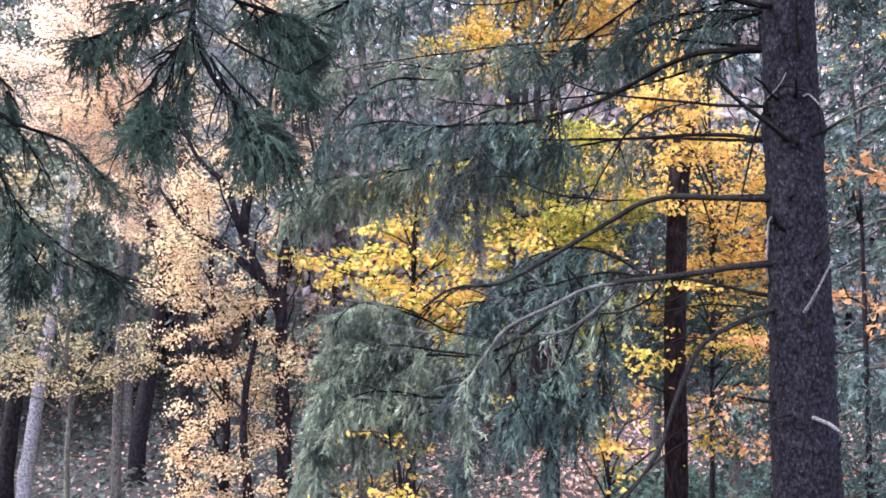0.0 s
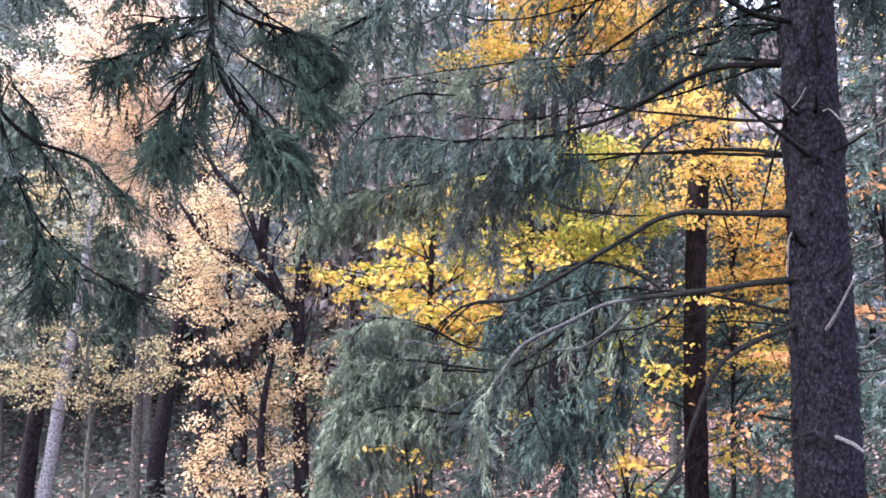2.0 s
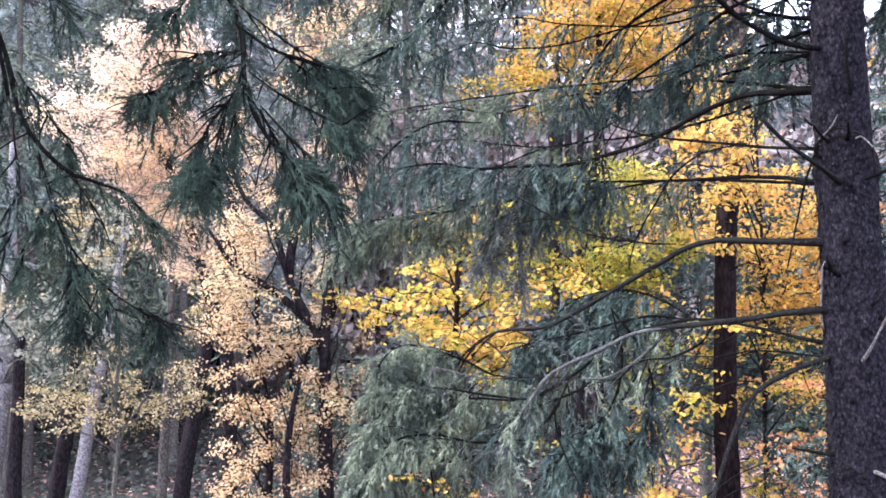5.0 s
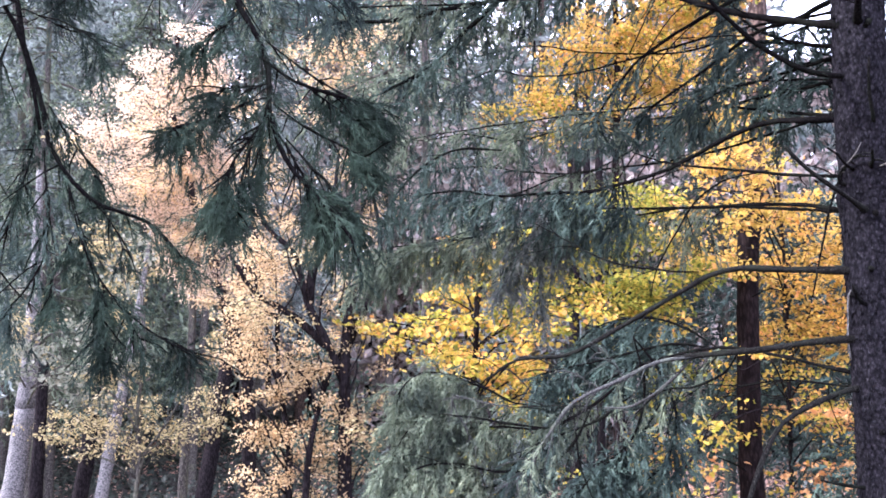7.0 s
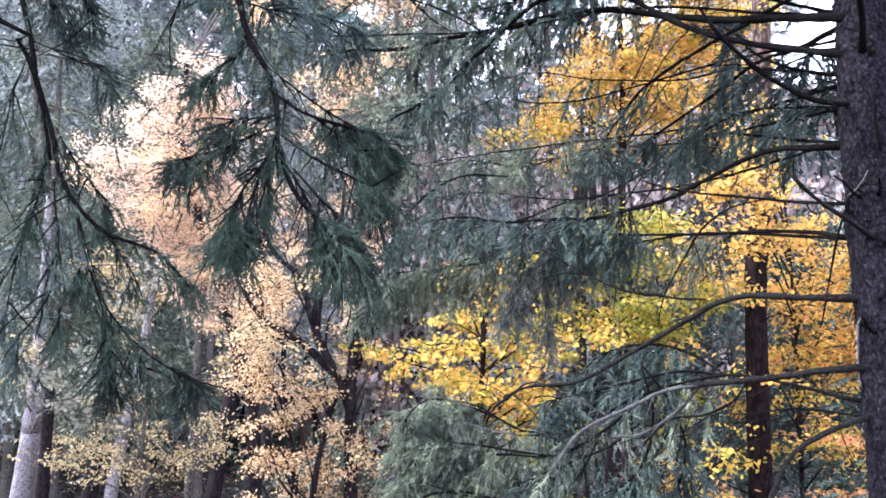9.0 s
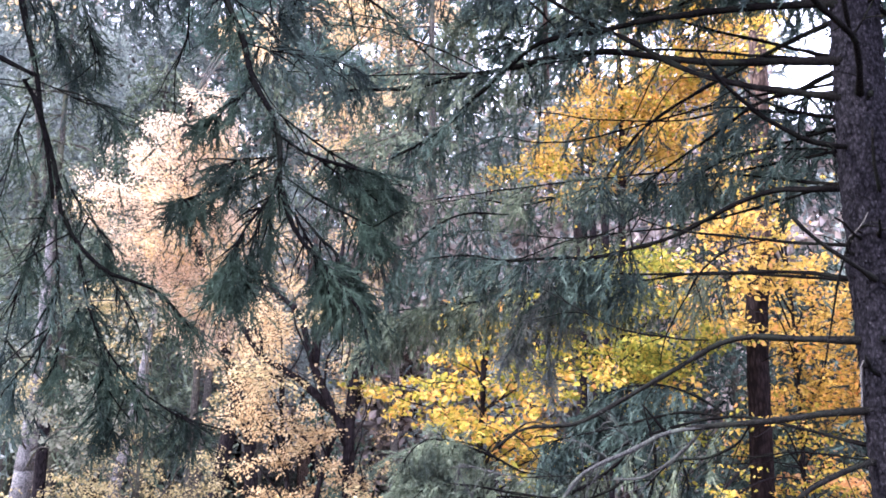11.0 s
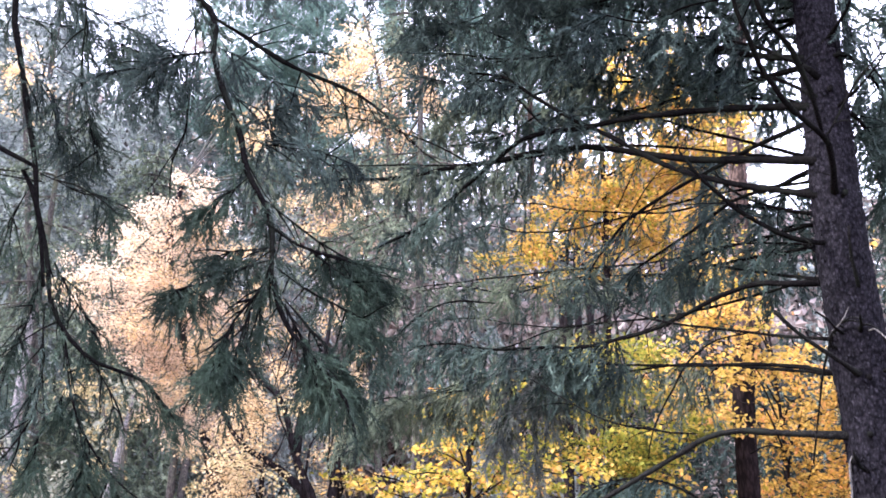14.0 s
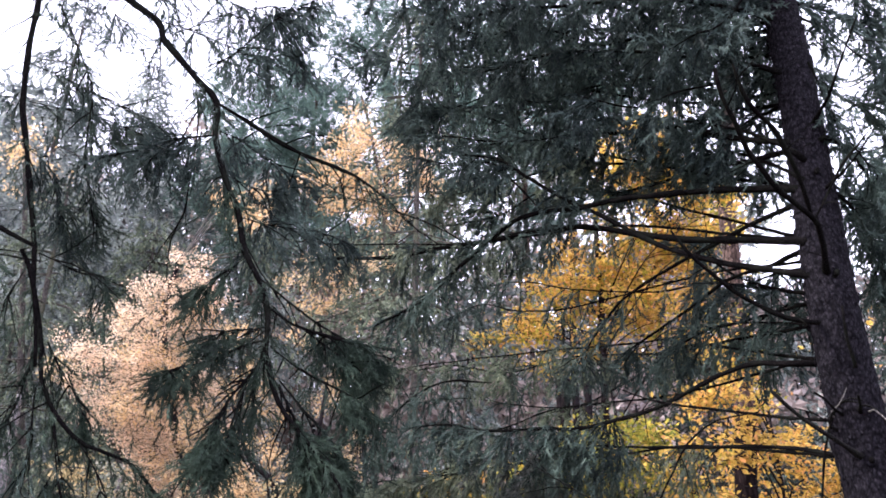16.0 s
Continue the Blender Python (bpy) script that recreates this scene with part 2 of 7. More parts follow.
class Tubes:
    """Gathers tapered round tubes into one mesh."""

    def __init__(self):
        self.v, self.f, self.n = [], [], 0

    def add(self, line, radii, sides=6, rough=0.0):
        line, radii = np.asarray(line, float), np.asarray(radii, float)
        k = len(line)
        tan = np.gradient(line, axis=0)
        tan /= np.linalg.norm(tan, axis=1)[:, None] + 1e-9
        mean = np.abs(tan.mean(axis=0))
        ref = np.eye(3)[int(np.argmin(mean))]
        u = np.cross(tan, ref)
        u /= np.linalg.norm(u, axis=1)[:, None] + 1e-9
        w = np.cross(tan, u)
        ang = np.arange(sides) * 2 * np.pi / sides
        r = radii[:, None] * (1 + rough * rng.normal(size=(k, sides)))
        ring = line[:, None, :] + r[:, :, None] * (np.cos(ang)[None, :, None] * u[:, None, :] + np.sin(ang)[None, :, None] * w[:, None, :])
        self.v.append(ring.reshape(-1, 3))
        i, j = np.meshgrid(np.arange(k - 1), np.arange(sides), indexing="ij")
        a, b = i * sides + j, i * sides + (j + 1) % sides
        quads = np.stack([a, b, b + sides, a + sides], -1).reshape(-1, 4) + self.n
        self.f += quads.tolist()
        self.f.append([int(self.n + (k - 1) * sides + s) for s in range(sides)])
        self.f.append([int(self.n + s) for s in reversed(range(sides))])
        self.n += k * sides

    def build(self, name, mat, parent=None, label=""):
        return mesh_ob(name, np.vstack(self.v), self.f, mat, parent, label)


class Scatter:
    """Gathers many turned and scaled copies of a small triangle shape into one mesh."""

    def __init__(self):
        self.v, self.f, self.n = [], [], 0

    def add(self, shape, pos, along, up, size):
        v, f = shape
        pos, along, up = np.asarray(pos, float), np.asarray(along, float), np.asarray(up, float)
        if len(pos) == 0:
            return
        along = along / (np.linalg.norm(along, axis=1)[:, None] + 1e-9)
        side = np.cross(along, up)
        side /= np.linalg.norm(side, axis=1)[:, None] + 1e-9
        top = np.cross(side, along)
        size = np.broadcast_to(np.asarray(size, float), (len(pos),))[:, None, None]
        w = pos[:, None, :] + size * (v[None, :, 0:1] * along[:, None, :] + v[None, :, 1:2] * side[:, None, :] + v[None, :, 2:3] * top[:, None, :])
        self.v.append(w.reshape(-1, 3).astype(np.float32))
        off = self.n + np.arange(len(pos))[:, None, None] * len(v)
        self.f.append((f[None] + off).reshape(-1, 3))
        self.n += len(pos) * len(v)

    def build(self, name, mat, parent=None, label=""):
        return mesh_ob(name, np.vstack(self.v), np.vstack(self.f), mat, parent, label, False)


def needle_shape(count, length, width, spread=0.9, seed=1):
    """A twig tip one unit long with slim needles all round it, swept forwards."""
    g = np.random.default_rng(seed)
    v, f = [], []
    for i in range(count):
        s = i / count
        a = g.uniform(0, 2 * np.pi)
        lean = g.uniform(0.45, 0.9) * spread
        d = np.array([np.cos(lean), np.sin(lean) * np.cos(a), np.sin(lean) * np.sin(a)])
        b = np.array([s, 0, 0]) + 0.01 * g.normal(size=3)
        side = np.cross(d, g.normal(size=3))
        side *= width / 2 / np.linalg.norm(side)
        ln = length * g.uniform(0.7, 1.15)
        v += [b - side, b + side, b + d * ln]
        f.append([3 * i, 3 * i + 1, 3 * i + 2])
    v += [np.array([0, -width * 0.8, 0]), np.array([0, width * 0.8, 0]), np.array([1.05, 0, 0])]
    f.append([3 * count, 3 * count + 1, 3 * count + 2])
    return np.array(v), np.array(f)


def fan(outline, fold):
    """A leaf from half an outline, mirrored and folded along its midrib."""
    v, f = [(0, 0, 0), (1, 0, -0.12)], []
    for s in (1, -1):
        i0 = len(v)
        v += [(x, s * y, fold * abs(y) - 0.12 * x * x) for x, y in outline]
        ids = [0] + list(range(i0, i0 + len(outline))) + [1]
        for a, b in zip(ids[1:-1], ids[2:]):
            f.append([0, a, b] if s > 0 else [0, b, a])
    return np.array(v, float), np.array(f)


SMALL_LEAF = (np.array([(0, 0, 0), (0.45, 0.3, 0.1), (1, 0, -0.12), (0.45, -0.3, 0.1)], float), np.array([[0, 1, 2], [0, 2, 3]]))
OVAL_LEAF = fan([(0.28, 0.28), (0.62, 0.30)], 0.35)
LOBED_LEAF = fan([(0.0, 0.28), (0.28, 0.50), (0.36, 0.26), (0.68, 0.40), (0.72, 0.16)], 0.3)
NEEDLE_FINE = needle_shape(22, 0.38, 0.058, seed=3)
NEEDLE_MID = needle_shape(9, 0.42, 0.115, seed=4)
NEEDLE_FAR = needle_shape(7, 0.48, 0.16, seed=5)
PINE_TUFT = needle_shape(12, 0.75, 0.075, 1.3, seed=6)


def unit(n):
    d = rng.normal(size=(n, 3))
    return d / np.linalg.norm(d, axis=1)[:, None]


def thing(name, at, label, category, group="", kind=""):
    ob = new(name)
    ob.location = at
    ob.empty_display_size = 0.2
    bpy.context.view_layer.update()
    return tagged(ob, label, category, group, kind)


def own(ob, parent):
    """Puts a mesh that was built in world coordinates under parent, staying where it is."""
    ob.parent = parent
    ob.matrix_parent_inverse = Matrix.Translation(parent_origin(parent)).inverted()
    return ob


def parent_origin(ob):
    at = Vector(ob.location) if ob.type == "EMPTY" else Vector((0, 0, 0))
    return at


def tufts(sc, line, width, shape, size, gap):
    """A shoot clad in needles with short side twigs that get shorter towards the tip."""
    seg = np.linalg.norm(np.diff(line, axis=0), axis=1)
    total = seg.sum()
    if total < gap:
        return
    k = max(3, int(total / gap))
    s = np.concatenate([[0], np.cumsum(seg)])
    at = np.linspace(0.04 * total, total, k)
    pos = np.stack([np.interp(at, s, line[:, j]) for j in range(3)], 1)
    tan = np.gradient(pos, axis=0)
    tan /= np.linalg.norm(tan, axis=1)[:, None] + 1e-9
    sc.add(shape, pos, tan + 0.15 * rng.normal(size=(k, 3)), unit(k), size)
    flat = unit(1)[0] * 0.6 + np.array([0, 0, 0.4])
    side = np.cross(tan, flat) + 0.25 * rng.normal(size=(k, 3))
    side /= np.linalg.norm(side, axis=1)[:, None] + 1e-9
    side *= np.where(np.arange(k) % 2, 1, -1)[:, None]
    way = 0.8 * tan + 0.9 * side + np.array([0, 0, -0.3]) + 0.25 * rng.normal(size=(k, 3))
    way /= np.linalg.norm(way, axis=1)[:, None] + 1e-9
    reach = width * (1.15 - 0.7 * np.linspace(0, 1, k)) * rng.uniform(0.3, 1.3, k)
    fall = np.array([0, 0, -0.3])
    for part_way, bend in ((0.35, 0.2), (0.9, 0.5)):
        spot = pos + way * (reach * part_way)[:, None] + fall * (reach * part_way ** 2)[:, None] + 0.006 * rng.normal(size=(k, 3))
        sc.add(shape, spot, way + fall * 2 * bend + 0.2 * rng.normal(size=(k, 3)), unit(k), size * rng.uniform(0.65, 1.1, k))


def shoots(tubes, sc, line, start, end, count, length, shape, size, gap, droop=0.7, radius=0.003, spread=0.85, width=0.12, clump=6):
    """Drooping side shoots along a branch between the fractions start and end of its length."""
    k = len(line)
    knots = max(2, count // clump)
    for i in range(count):
        a = start + (end - start) * ((i % knots + 0.5 + 0.35 * math.sin(7.7 * (i % knots))) / knots + 0.16 * rng.normal() / knots)
        if sc is None or i % 4 == 0:
            a = start + (end - start) * (i + rng.uniform(0, 1)) / count
        j = max(0, min(k - 2, int(a * (k - 1))))
        tan = line[j + 1] - line[j]
        tan = tan / (np.linalg.norm(tan) + 1e-9)
        side = np.cross(tan, (0, 0, 1.0))
        side *= rng.choice([-1, 1]) * rng.uniform(0.2, 1.2)
        ln = length * rng.uniform(0.35, 1.2)
        pull = droop * rng.uniform(0.3, 1.2)
        way = spread * (rng.uniform(0.2, 1.1) * tan + side) + np.array([0, 0, -0.4 * pull]) + 0.3 * rng.normal(size=3)
        way /= np.linalg.norm(way)
        pts = [line[j]]
        n = 5
        for q in range(n):
            way = way + np.array([0, 0, -pull * 0.30]) + 0.13 * rng.normal(size=3)
            way /= np.linalg.norm(way)
            pts.append(pts[-1] + way * ln / n)
        pts = np.array(pts)
        tubes.add(pts, np.linspace(radius, radius * 0.35, len(pts)), 3)
        if sc is not None:
            tufts(sc, pts, width, shape, size, gap)


AXIS = None  # axis of the trunk from which branches spring


def limb(tree, points, r0, r1, name="branch", mat=None, label="", leaf=None, twigs=0, twig_length=0.25):
    """One branch of a conifer. leaf: (start, end, shoots, shoot length, needle shape, twig size, gap, needle material, droop)."""
    rooted = False
    if AXIS is not None:
        near_axis = AXIS[np.argmin(np.abs(AXIS[:, 2] - points[0][2]))]
        if np.hypot(*(near_axis[:2] - np.array(points[0][:2]))) < 0.3:
            points = [(near_axis[0], near_axis[1], points[0][2] - 0.02)] + list(points)
            rooted = True
    line = smooth_line(points, 0.05)
    line = line + np.cumsum(rng.normal(size=line.shape) * 0.0012, axis=0)
    k = len(line)
    wood = Tubes()
    rad = 0.84 * (r1 + (r0 - r1) * np.linspace(1, 0, k) ** 0.6) * (1 + 0.10 * np.sin(np.arange(k) * 1.3 + r0 * 900)) * (1 + 0.05 * rng.normal(size=k))
    rad[:5] *= np.linspace(1.5 if rooted else 0.45, 1.05, min(5, k))
    wood.add(line, rad, 8, 0.05)
    sc = Scatter() if leaf else None
    if twigs:
        shoots(wood, None, line, 0.15, 1.0, twigs, twig_length, NEEDLE_MID, 0.05, 0.05, 0.35, 0.0036, 0.9)
    if leaf:
        a, b, count, ln, shape, size, gap, nmat, droop = leaf
        shoots(wood, sc, line, a, b, count, ln, shape, size, gap, droop)
        first = int((0.15 * a + 0.85) * (k - 1))
        tufts(sc, line[first:], 0.05, shape, size, gap)
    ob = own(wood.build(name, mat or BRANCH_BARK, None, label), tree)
    if sc is not None and sc.n:
        sc.build("foliage", nmat, None, "").parent = ob
    return ob


def stem(tree, points, r0, r1, mat, name="trunk", sides=14, label="", flare=0.0):
    """A trunk through points, from its foot up."""
    line = smooth_line(points, 0.12)
    k = len(line)
    rad = np.linspace(r0, r1, k)
    z = line[:, 2] - line[0, 2]
    rad = rad * (1 + flare * np.exp(-np.maximum(z, 0) / 0.25)) * (1 + 0.02 * rng.normal(size=k))
    t = Tubes()
    t.add(line, rad, sides, 0.035)
    return own(t.build(name, mat, None, label), tree)


def crown(tree, anchor, blobs, size, shape, mat, twig_mat, layered=0.5, name="crown", label="", arms=True, arm_radius=0.012, bunch=7):
    """Leaf sprays in uneven clusters (centre, half sizes, leaf count), each carried on an arm from the nearest point of anchor."""
    sc, wood = Scatter(), Tubes()
    anchor = np.asarray(anchor, float)
    for x, y, z, rx, ry, rz, count in blobs:
        c, r = np.array([x, y, z]), np.array([rx, ry, rz])
        foot = anchor[np.argmin(np.linalg.norm((anchor - c) * np.array([1, 1, 1.3]) + np.array([0, 0, 0.5]), axis=1))]
        if arms:
            mid = (foot + c) / 2 + np.array([0, 0, 0.12]) * np.linalg.norm(c - foot) + 0.05 * rng.normal(size=3)
            arm = smooth_line([foot, mid, c, c + (c - foot) / (np.linalg.norm(c - foot) + 1e-9) * r.mean() * 0.6], 0.12)
            wood.add(arm, np.linspace(arm_radius, 0.003, len(arm)), 5)
        sprays = max(3, int(count / 14))
        clumps = unit(max(2, sprays // bunch)) * rng.uniform(0, 1, (max(2, sprays // bunch), 1)) ** 0.4
        d = clumps[rng.integers(0, len(clumps), sprays)] * 1.08 + 0.16 * rng.normal(size=(sprays, 3))
        for q in d * r + c:
            k = max(4, int(rng.poisson(14)))
            heading = rng.normal(size=3) * np.array([1, 1, 0.35]) + np.array([0, 0, -0.12])
            heading /= np.linalg.norm(heading)
            ln = size * rng.uniform(2.5, 6)
            if arms and rng.random() < 0.7:
                tip = q + heading * ln
                wood.add(np.array([q - heading * ln * 0.8, q + 0.02 * rng.normal(size=3), tip]), [0.0032, 0.0025, 0.0012], 3)
            pos = q + heading * (rng.uniform(-0.9, 1, (k, 1)) * ln) + rng.normal(size=(k, 3)) * size * np.array([1.1, 1.1, 1.1 * (1 - layered)])
            way = heading * 0.5 + rng.normal(size=(k, 3)) * np.array([1, 1, 0.5]) + np.array([0, 0, -0.45])
            up = np.array([0, 0, 1.0]) * layered * 1.6 + rng.normal(size=(k, 3)) * 0.6
            sc.add(shape, pos, way, up, size * rng.uniform(0.6, 1.15, k))
    leaves = tagged(own(sc.build(name, mat, None, label), tree), kind="stuff")
    if arms:
        tagged(own(wood.build("branching", twig_mat, None, ""), tree), kind="stuff")
    return leaves


def conifer(name, label, x, y, height, reach, first, mat, bark_mat, shape, size, radius=0.12, whorls=None, lean=0.0, pine=False, z=None, group=""):
    """A whole spruce or pine: trunk, whorls of drooping boughs, needles."""
    z = float(ground_height(x, y)) - 0.1 if z is None else z
    tree = thing(name, (x, y, z), label, "tree", group)
    top = np.array([x + lean * height, y, z + height])
    foot = np.array([x, y, z])
    stem(tree, [foot, foot + (top - foot) * 0.35 + (0.06, 0, 0), foot + (top - foot) * 0.7, top], radius, 0.02, bark_mat, flare=0.3)
    wood, sc = Tubes(), Scatter()
    levels = whorls or int((height - first) / 0.45)
    for i in range(levels):
        s = (i + rng.uniform(0, 0.7)) / levels
        h = first + (height - first) * s
        c = foot + (top - foot) * (h / height)
        long = reach * ((1 - s) ** 0.75 if not pine else math.sin(math.pi * (0.15 + 0.8 * s))) * rng.uniform(0.75, 1.15) + 0.15
        for b in range(rng.integers(4, 7)):
            a = rng.uniform(0, 2 * np.pi)
            out = np.array([np.cos(a), np.sin(a), 0])
            sag = (0.28 if not pine else -0.18)
            pts = [c, c + out * long * 0.4 + (0, 0, -sag * 0.25 * long), c + out * long * 0.8 + (0, 0, -sag * long), c + out * long + (0, 0, -sag * 0.95 * long)]
            line = smooth_line(pts, 0.2)
            wood.add(line, np.linspace(0.018, 0.004, len(line)), 4)
            n = max(4, int(long * (6 if pine or size >= 0.2 else 9)))
            if pine:
                at = rng.uniform(0.35, 1, n)
                p = np.stack([np.interp(at, np.linspace(0, 1, len(line)), line[:, j]) for j in range(3)], 1) + rng.normal(size=(n, 3)) * 0.16
                m = 3
                p = np.repeat(p, m, axis=0) + rng.normal(size=(n * m, 3)) * 0.09
                sc.add(shape, p, unit(n * m) + np.array([0, 0, 0.6]), unit(n * m), 1.45 * size * rng.uniform(0.7, 1.2, n * m))
            else:
                for q in range(n):
                    f = rng.uniform(0.15, 1)
                    p = np.array([np.interp(f, np.linspace(0, 1, len(line)), line[:, j]) for j in range(3)])
                    side = np.cross(out, (0, 0, 1)) * rng.choice([-1, 1])
                    way = side * rng.uniform(0.1, 0.6) + out * 0.45 + np.array([0, 0, -0.55]) + 0.2 * rng.normal(size=3)
                    way /= np.linalg.norm(way)
                    ln = long * rng.uniform(0.16, 0.34)
                    m = max(3, int(ln / (size * 0.55)))
                    tt = np.linspace(0, 1, m)[:, None]
                    pp = p + way * ln * tt + np.array([0, 0, -0.4 * ln]) * tt ** 2 + rng.normal(size=(m, 3)) * size * 0.95
                    sc.add(shape, pp, way + np.array([0, 0, -0.25]) + 0.7 * rng.normal(size=(m, 3)), unit(m), 1.15 * size * rng.uniform(0.7, 1.2, m))
    tagged(own(wood.build("branching", bark_mat), tree), kind="stuff")
    tagged(own(sc.build("foliage", mat), tree), kind="stuff")
    return tree


# ---- ground: one sheet to the horizon ----
rings = np.concatenate([np.linspace(0, 30, 76)[:-1], np.geomspace(30, 900, 26)])
turns = np.arange(96) * 2 * np.pi / 96
gx, gy = rings[:, None] * np.sin(turns), rings[:, None] * np.cos(turns)
gz = ground_height(gx, gy) + 0.035 * rng.normal(size=gx.shape) * (rings[:, None] < 40) * np.clip(rings[:, None] / 6 - 0.5, 0, 1)
gz[0] = gz[0, 0]
gi, gj = np.meshgrid(np.arange(len(rings) - 1), np.arange(96), indexing="ij")
ga, gb = gi * 96 + gj, gi * 96 + (gj + 1) % 96
ground = mesh_ob("ground", np.stack([gx, gy, gz], -1).reshape(-1, 3), np.stack([ga, gb, gb + 96, ga + 96], -1).reshape(-1, 4)[:, ::-1].tolist(), SOIL)
tagged(ground, "dark woodland soil on a bank, strewn with leaves", "ground", kind="structure")


# ---- the big spruce: trunk, dead and living branches ----
big = thing("spruce_tree", (1.55, 3.05, float(ground_height(1.55, 3.05)) - 0.1), "tall spruce with scaly grey-brown bark and dead lower branches", "tree")
TRUNK = [(1.568, 3.136, -0.550), (1.520, 3.097, 0.586), (1.507, 3.104, 0.986), (1.489, 3.112, 1.578), (1.474, 3.119, 2.077), (1.432, 3.073, 2.505), (1.434, 3.073, 3.045), (1.447, 3.067, 3.626), (1.444, 3.068, 4.222), (1.442, 3.069, 5.059), (1.456, 3.062, 5.941)]
tl = smooth_line(TRUNK, 0.012)
AXIS = tl
tk, ts = len(tl), 72
tz = tl[:, 2]
trad = np.interp(tz, [-0.6, 0.3, 1.6, 2.6, 3.9, 5.5, 8], [0.180, 0.137, 0.117, 0.102, 0.086, 0.067, 0.04])
tang = np.arange(ts) * 2 * np.pi / ts
knots = [(0.2 * i + 0.12 * math.sin(i * 2.1), 4.3 + 1.35 * math.sin(i * 2.4)) for i in range(1, 34)]
tv = np.empty((tk, ts, 3))
for i in range(tk):
    for j in range(ts):
        c, s, z = math.cos(tang[j]), math.sin(tang[j]), tz[i]
        cell = noise.voronoi(Vector((c * 5.2, s * 5.2, z * 17)))[0]
        plate = min(0.9, cell[1] - cell[0])
        bump = 0.0035 * plate + 0.0045 * noise.noise(Vector((c * 9, s * 9, z * 40))) + 0.004 * noise.noise(Vector((c * 1.5, s * 1.5, z * 3)))
        for kz, ka in knots:
            dz = z - kz
            if abs(dz) < 0.09:
                da = (tang[j] - ka + math.pi) % (2 * math.pi) - math.pi
                g = math.exp(-(dz / 0.026) ** 2 - (da / 0.2) ** 2)
                bump += 0.020 * g - 0.026 * g ** 5 - 0.006 * math.exp(-((dz + 0.04) / 0.02) ** 2 - (da / 0.3) ** 2)
        arch = z - 2.235 + 0.11 * (1 - math.cos(tang[j] - 4.27))
        bump += 0.013 * math.exp(-(arch / 0.011) ** 2) + 0.010 * math.exp(-((arch + 0.055) / 0.05) ** 2) - 0.004 * (arch > 0)
        r = trad[i] + bump
        tv[i, j] = (tl[i, 0] + r * c, tl[i, 1] + r * s, z)
ti, tj = np.meshgrid(np.arange(tk - 1), np.arange(ts), indexing="ij")
ta, tb = ti * ts + tj, ti * ts + (tj + 1) % ts
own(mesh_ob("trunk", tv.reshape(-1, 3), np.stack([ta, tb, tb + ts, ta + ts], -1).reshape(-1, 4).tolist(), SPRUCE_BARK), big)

# loose bark scales that stand off the trunk
flakes = Scatter()
fz = rng.uniform(0.0, 5.2, 4500)
fa = rng.uniform(0, 2 * np.pi, 4500)
fr = np.interp(fz, tz, trad) + 0.004
fpos = np.stack([np.interp(fz, tz, tl[:, 0]) + fr * np.cos(fa), np.interp(fz, tz, tl[:, 1]) + fr * np.sin(fa), fz], 1)
fout = np.stack([np.cos(fa), np.sin(fa), 0 * fa], 1)
flakes.add(OVAL_LEAF, fpos, np.array([0, 0, -1.0]) + 0.16 * fout + 0.3 * rng.normal(size=(4500, 3)), fout, rng.uniform(0.009, 0.026, 4500))
tagged(own(flakes.build("flaking_bark", FLAKE), big), kind="stuff")

# needle habits: (from, to, shoots, shoot length, twig shape, twig size, gap, needles, droop)
def habit(a, b, count, length=0.32, mat=None, droop=1.15, shape=None, size=0.068, gap=0.032):
    return (a, b, int(count * 0.95), length * 0.62, shape or NEEDLE_MID, size, gap, mat or NEEDLES, droop)


# lower dead branches
limb(big, [(1.40, 3.12, 2.44), (1.22, 3.17, 2.45), (1.19, 3.43, 2.51), (1.08, 3.59, 2.49), (0.96, 3.75, 2.44), (0.82, 3.91, 2.38), (0.64, 4.06, 2.35), (0.47, 4.20, 2.33), (0.25, 4.34, 2.35), (-0.02, 4.46, 2.35), (-0.30, 4.57, 2.40), (-0.55, 4.67, 2.39)], 0.0165, 0.005, leaf=habit(0.50, 1.0, 60, 0.40), twigs=8)
limb(big, [(1.40, 3.10, 2.19), (1.24, 3.36, 2.25), (1.06, 3.50, 2.30), (0.90, 3.63, 2.34), (0.76, 3.74, 2.39), (0.65, 3.85, 2.46)], 0.010, 0.004, twigs=7)
limb(big, [(1.41, 3.10, 2.05), (1.31, 3.32, 2.11), (1.23, 3.54, 2.15), (1.13, 3.75, 2.18), (0.96, 3.97, 2.20), (0.69, 4.20, 2.23), (0.55, 4.39, 2.26), (0.33, 4.59, 2.23)], 0.012, 0.004, leaf=habit(0.72, 1.0, 22, 0.45), twigs=6)
limb(big, [(1.41, 3.10, 1.81), (1.18, 3.19, 1.82), (1.00, 3.30, 1.83), (0.89, 3.38, 1.80), (0.78, 3.46, 1.73), (0.58, 3.55, 1.60), (0.43, 3.63, 1.50), (0.27, 3.69, 1.42), (0.04, 3.75, 1.39), (-0.12, 3.80, 1.28)], 0.0175, 0.007, mat=DRY_BARK, twigs=12)
limb(big, [(0.84, 3.35, 1.82), (0.70, 3.57, 1.84), (0.51, 3.79, 1.89), (0.35, 4.00, 2.00), (0.16, 4.20, 2.13)], 0.007, 0.003, twigs=5)
limb(big, [(1.40, 3.10, 1.54), (1.21, 3.14, 1.52), (1.02, 3.23, 1.48), (0.80, 3.31, 1.45), (0.72, 3.33, 1.437)], 0.017, 0.0125, mat=DRY_BARK, twigs=6)
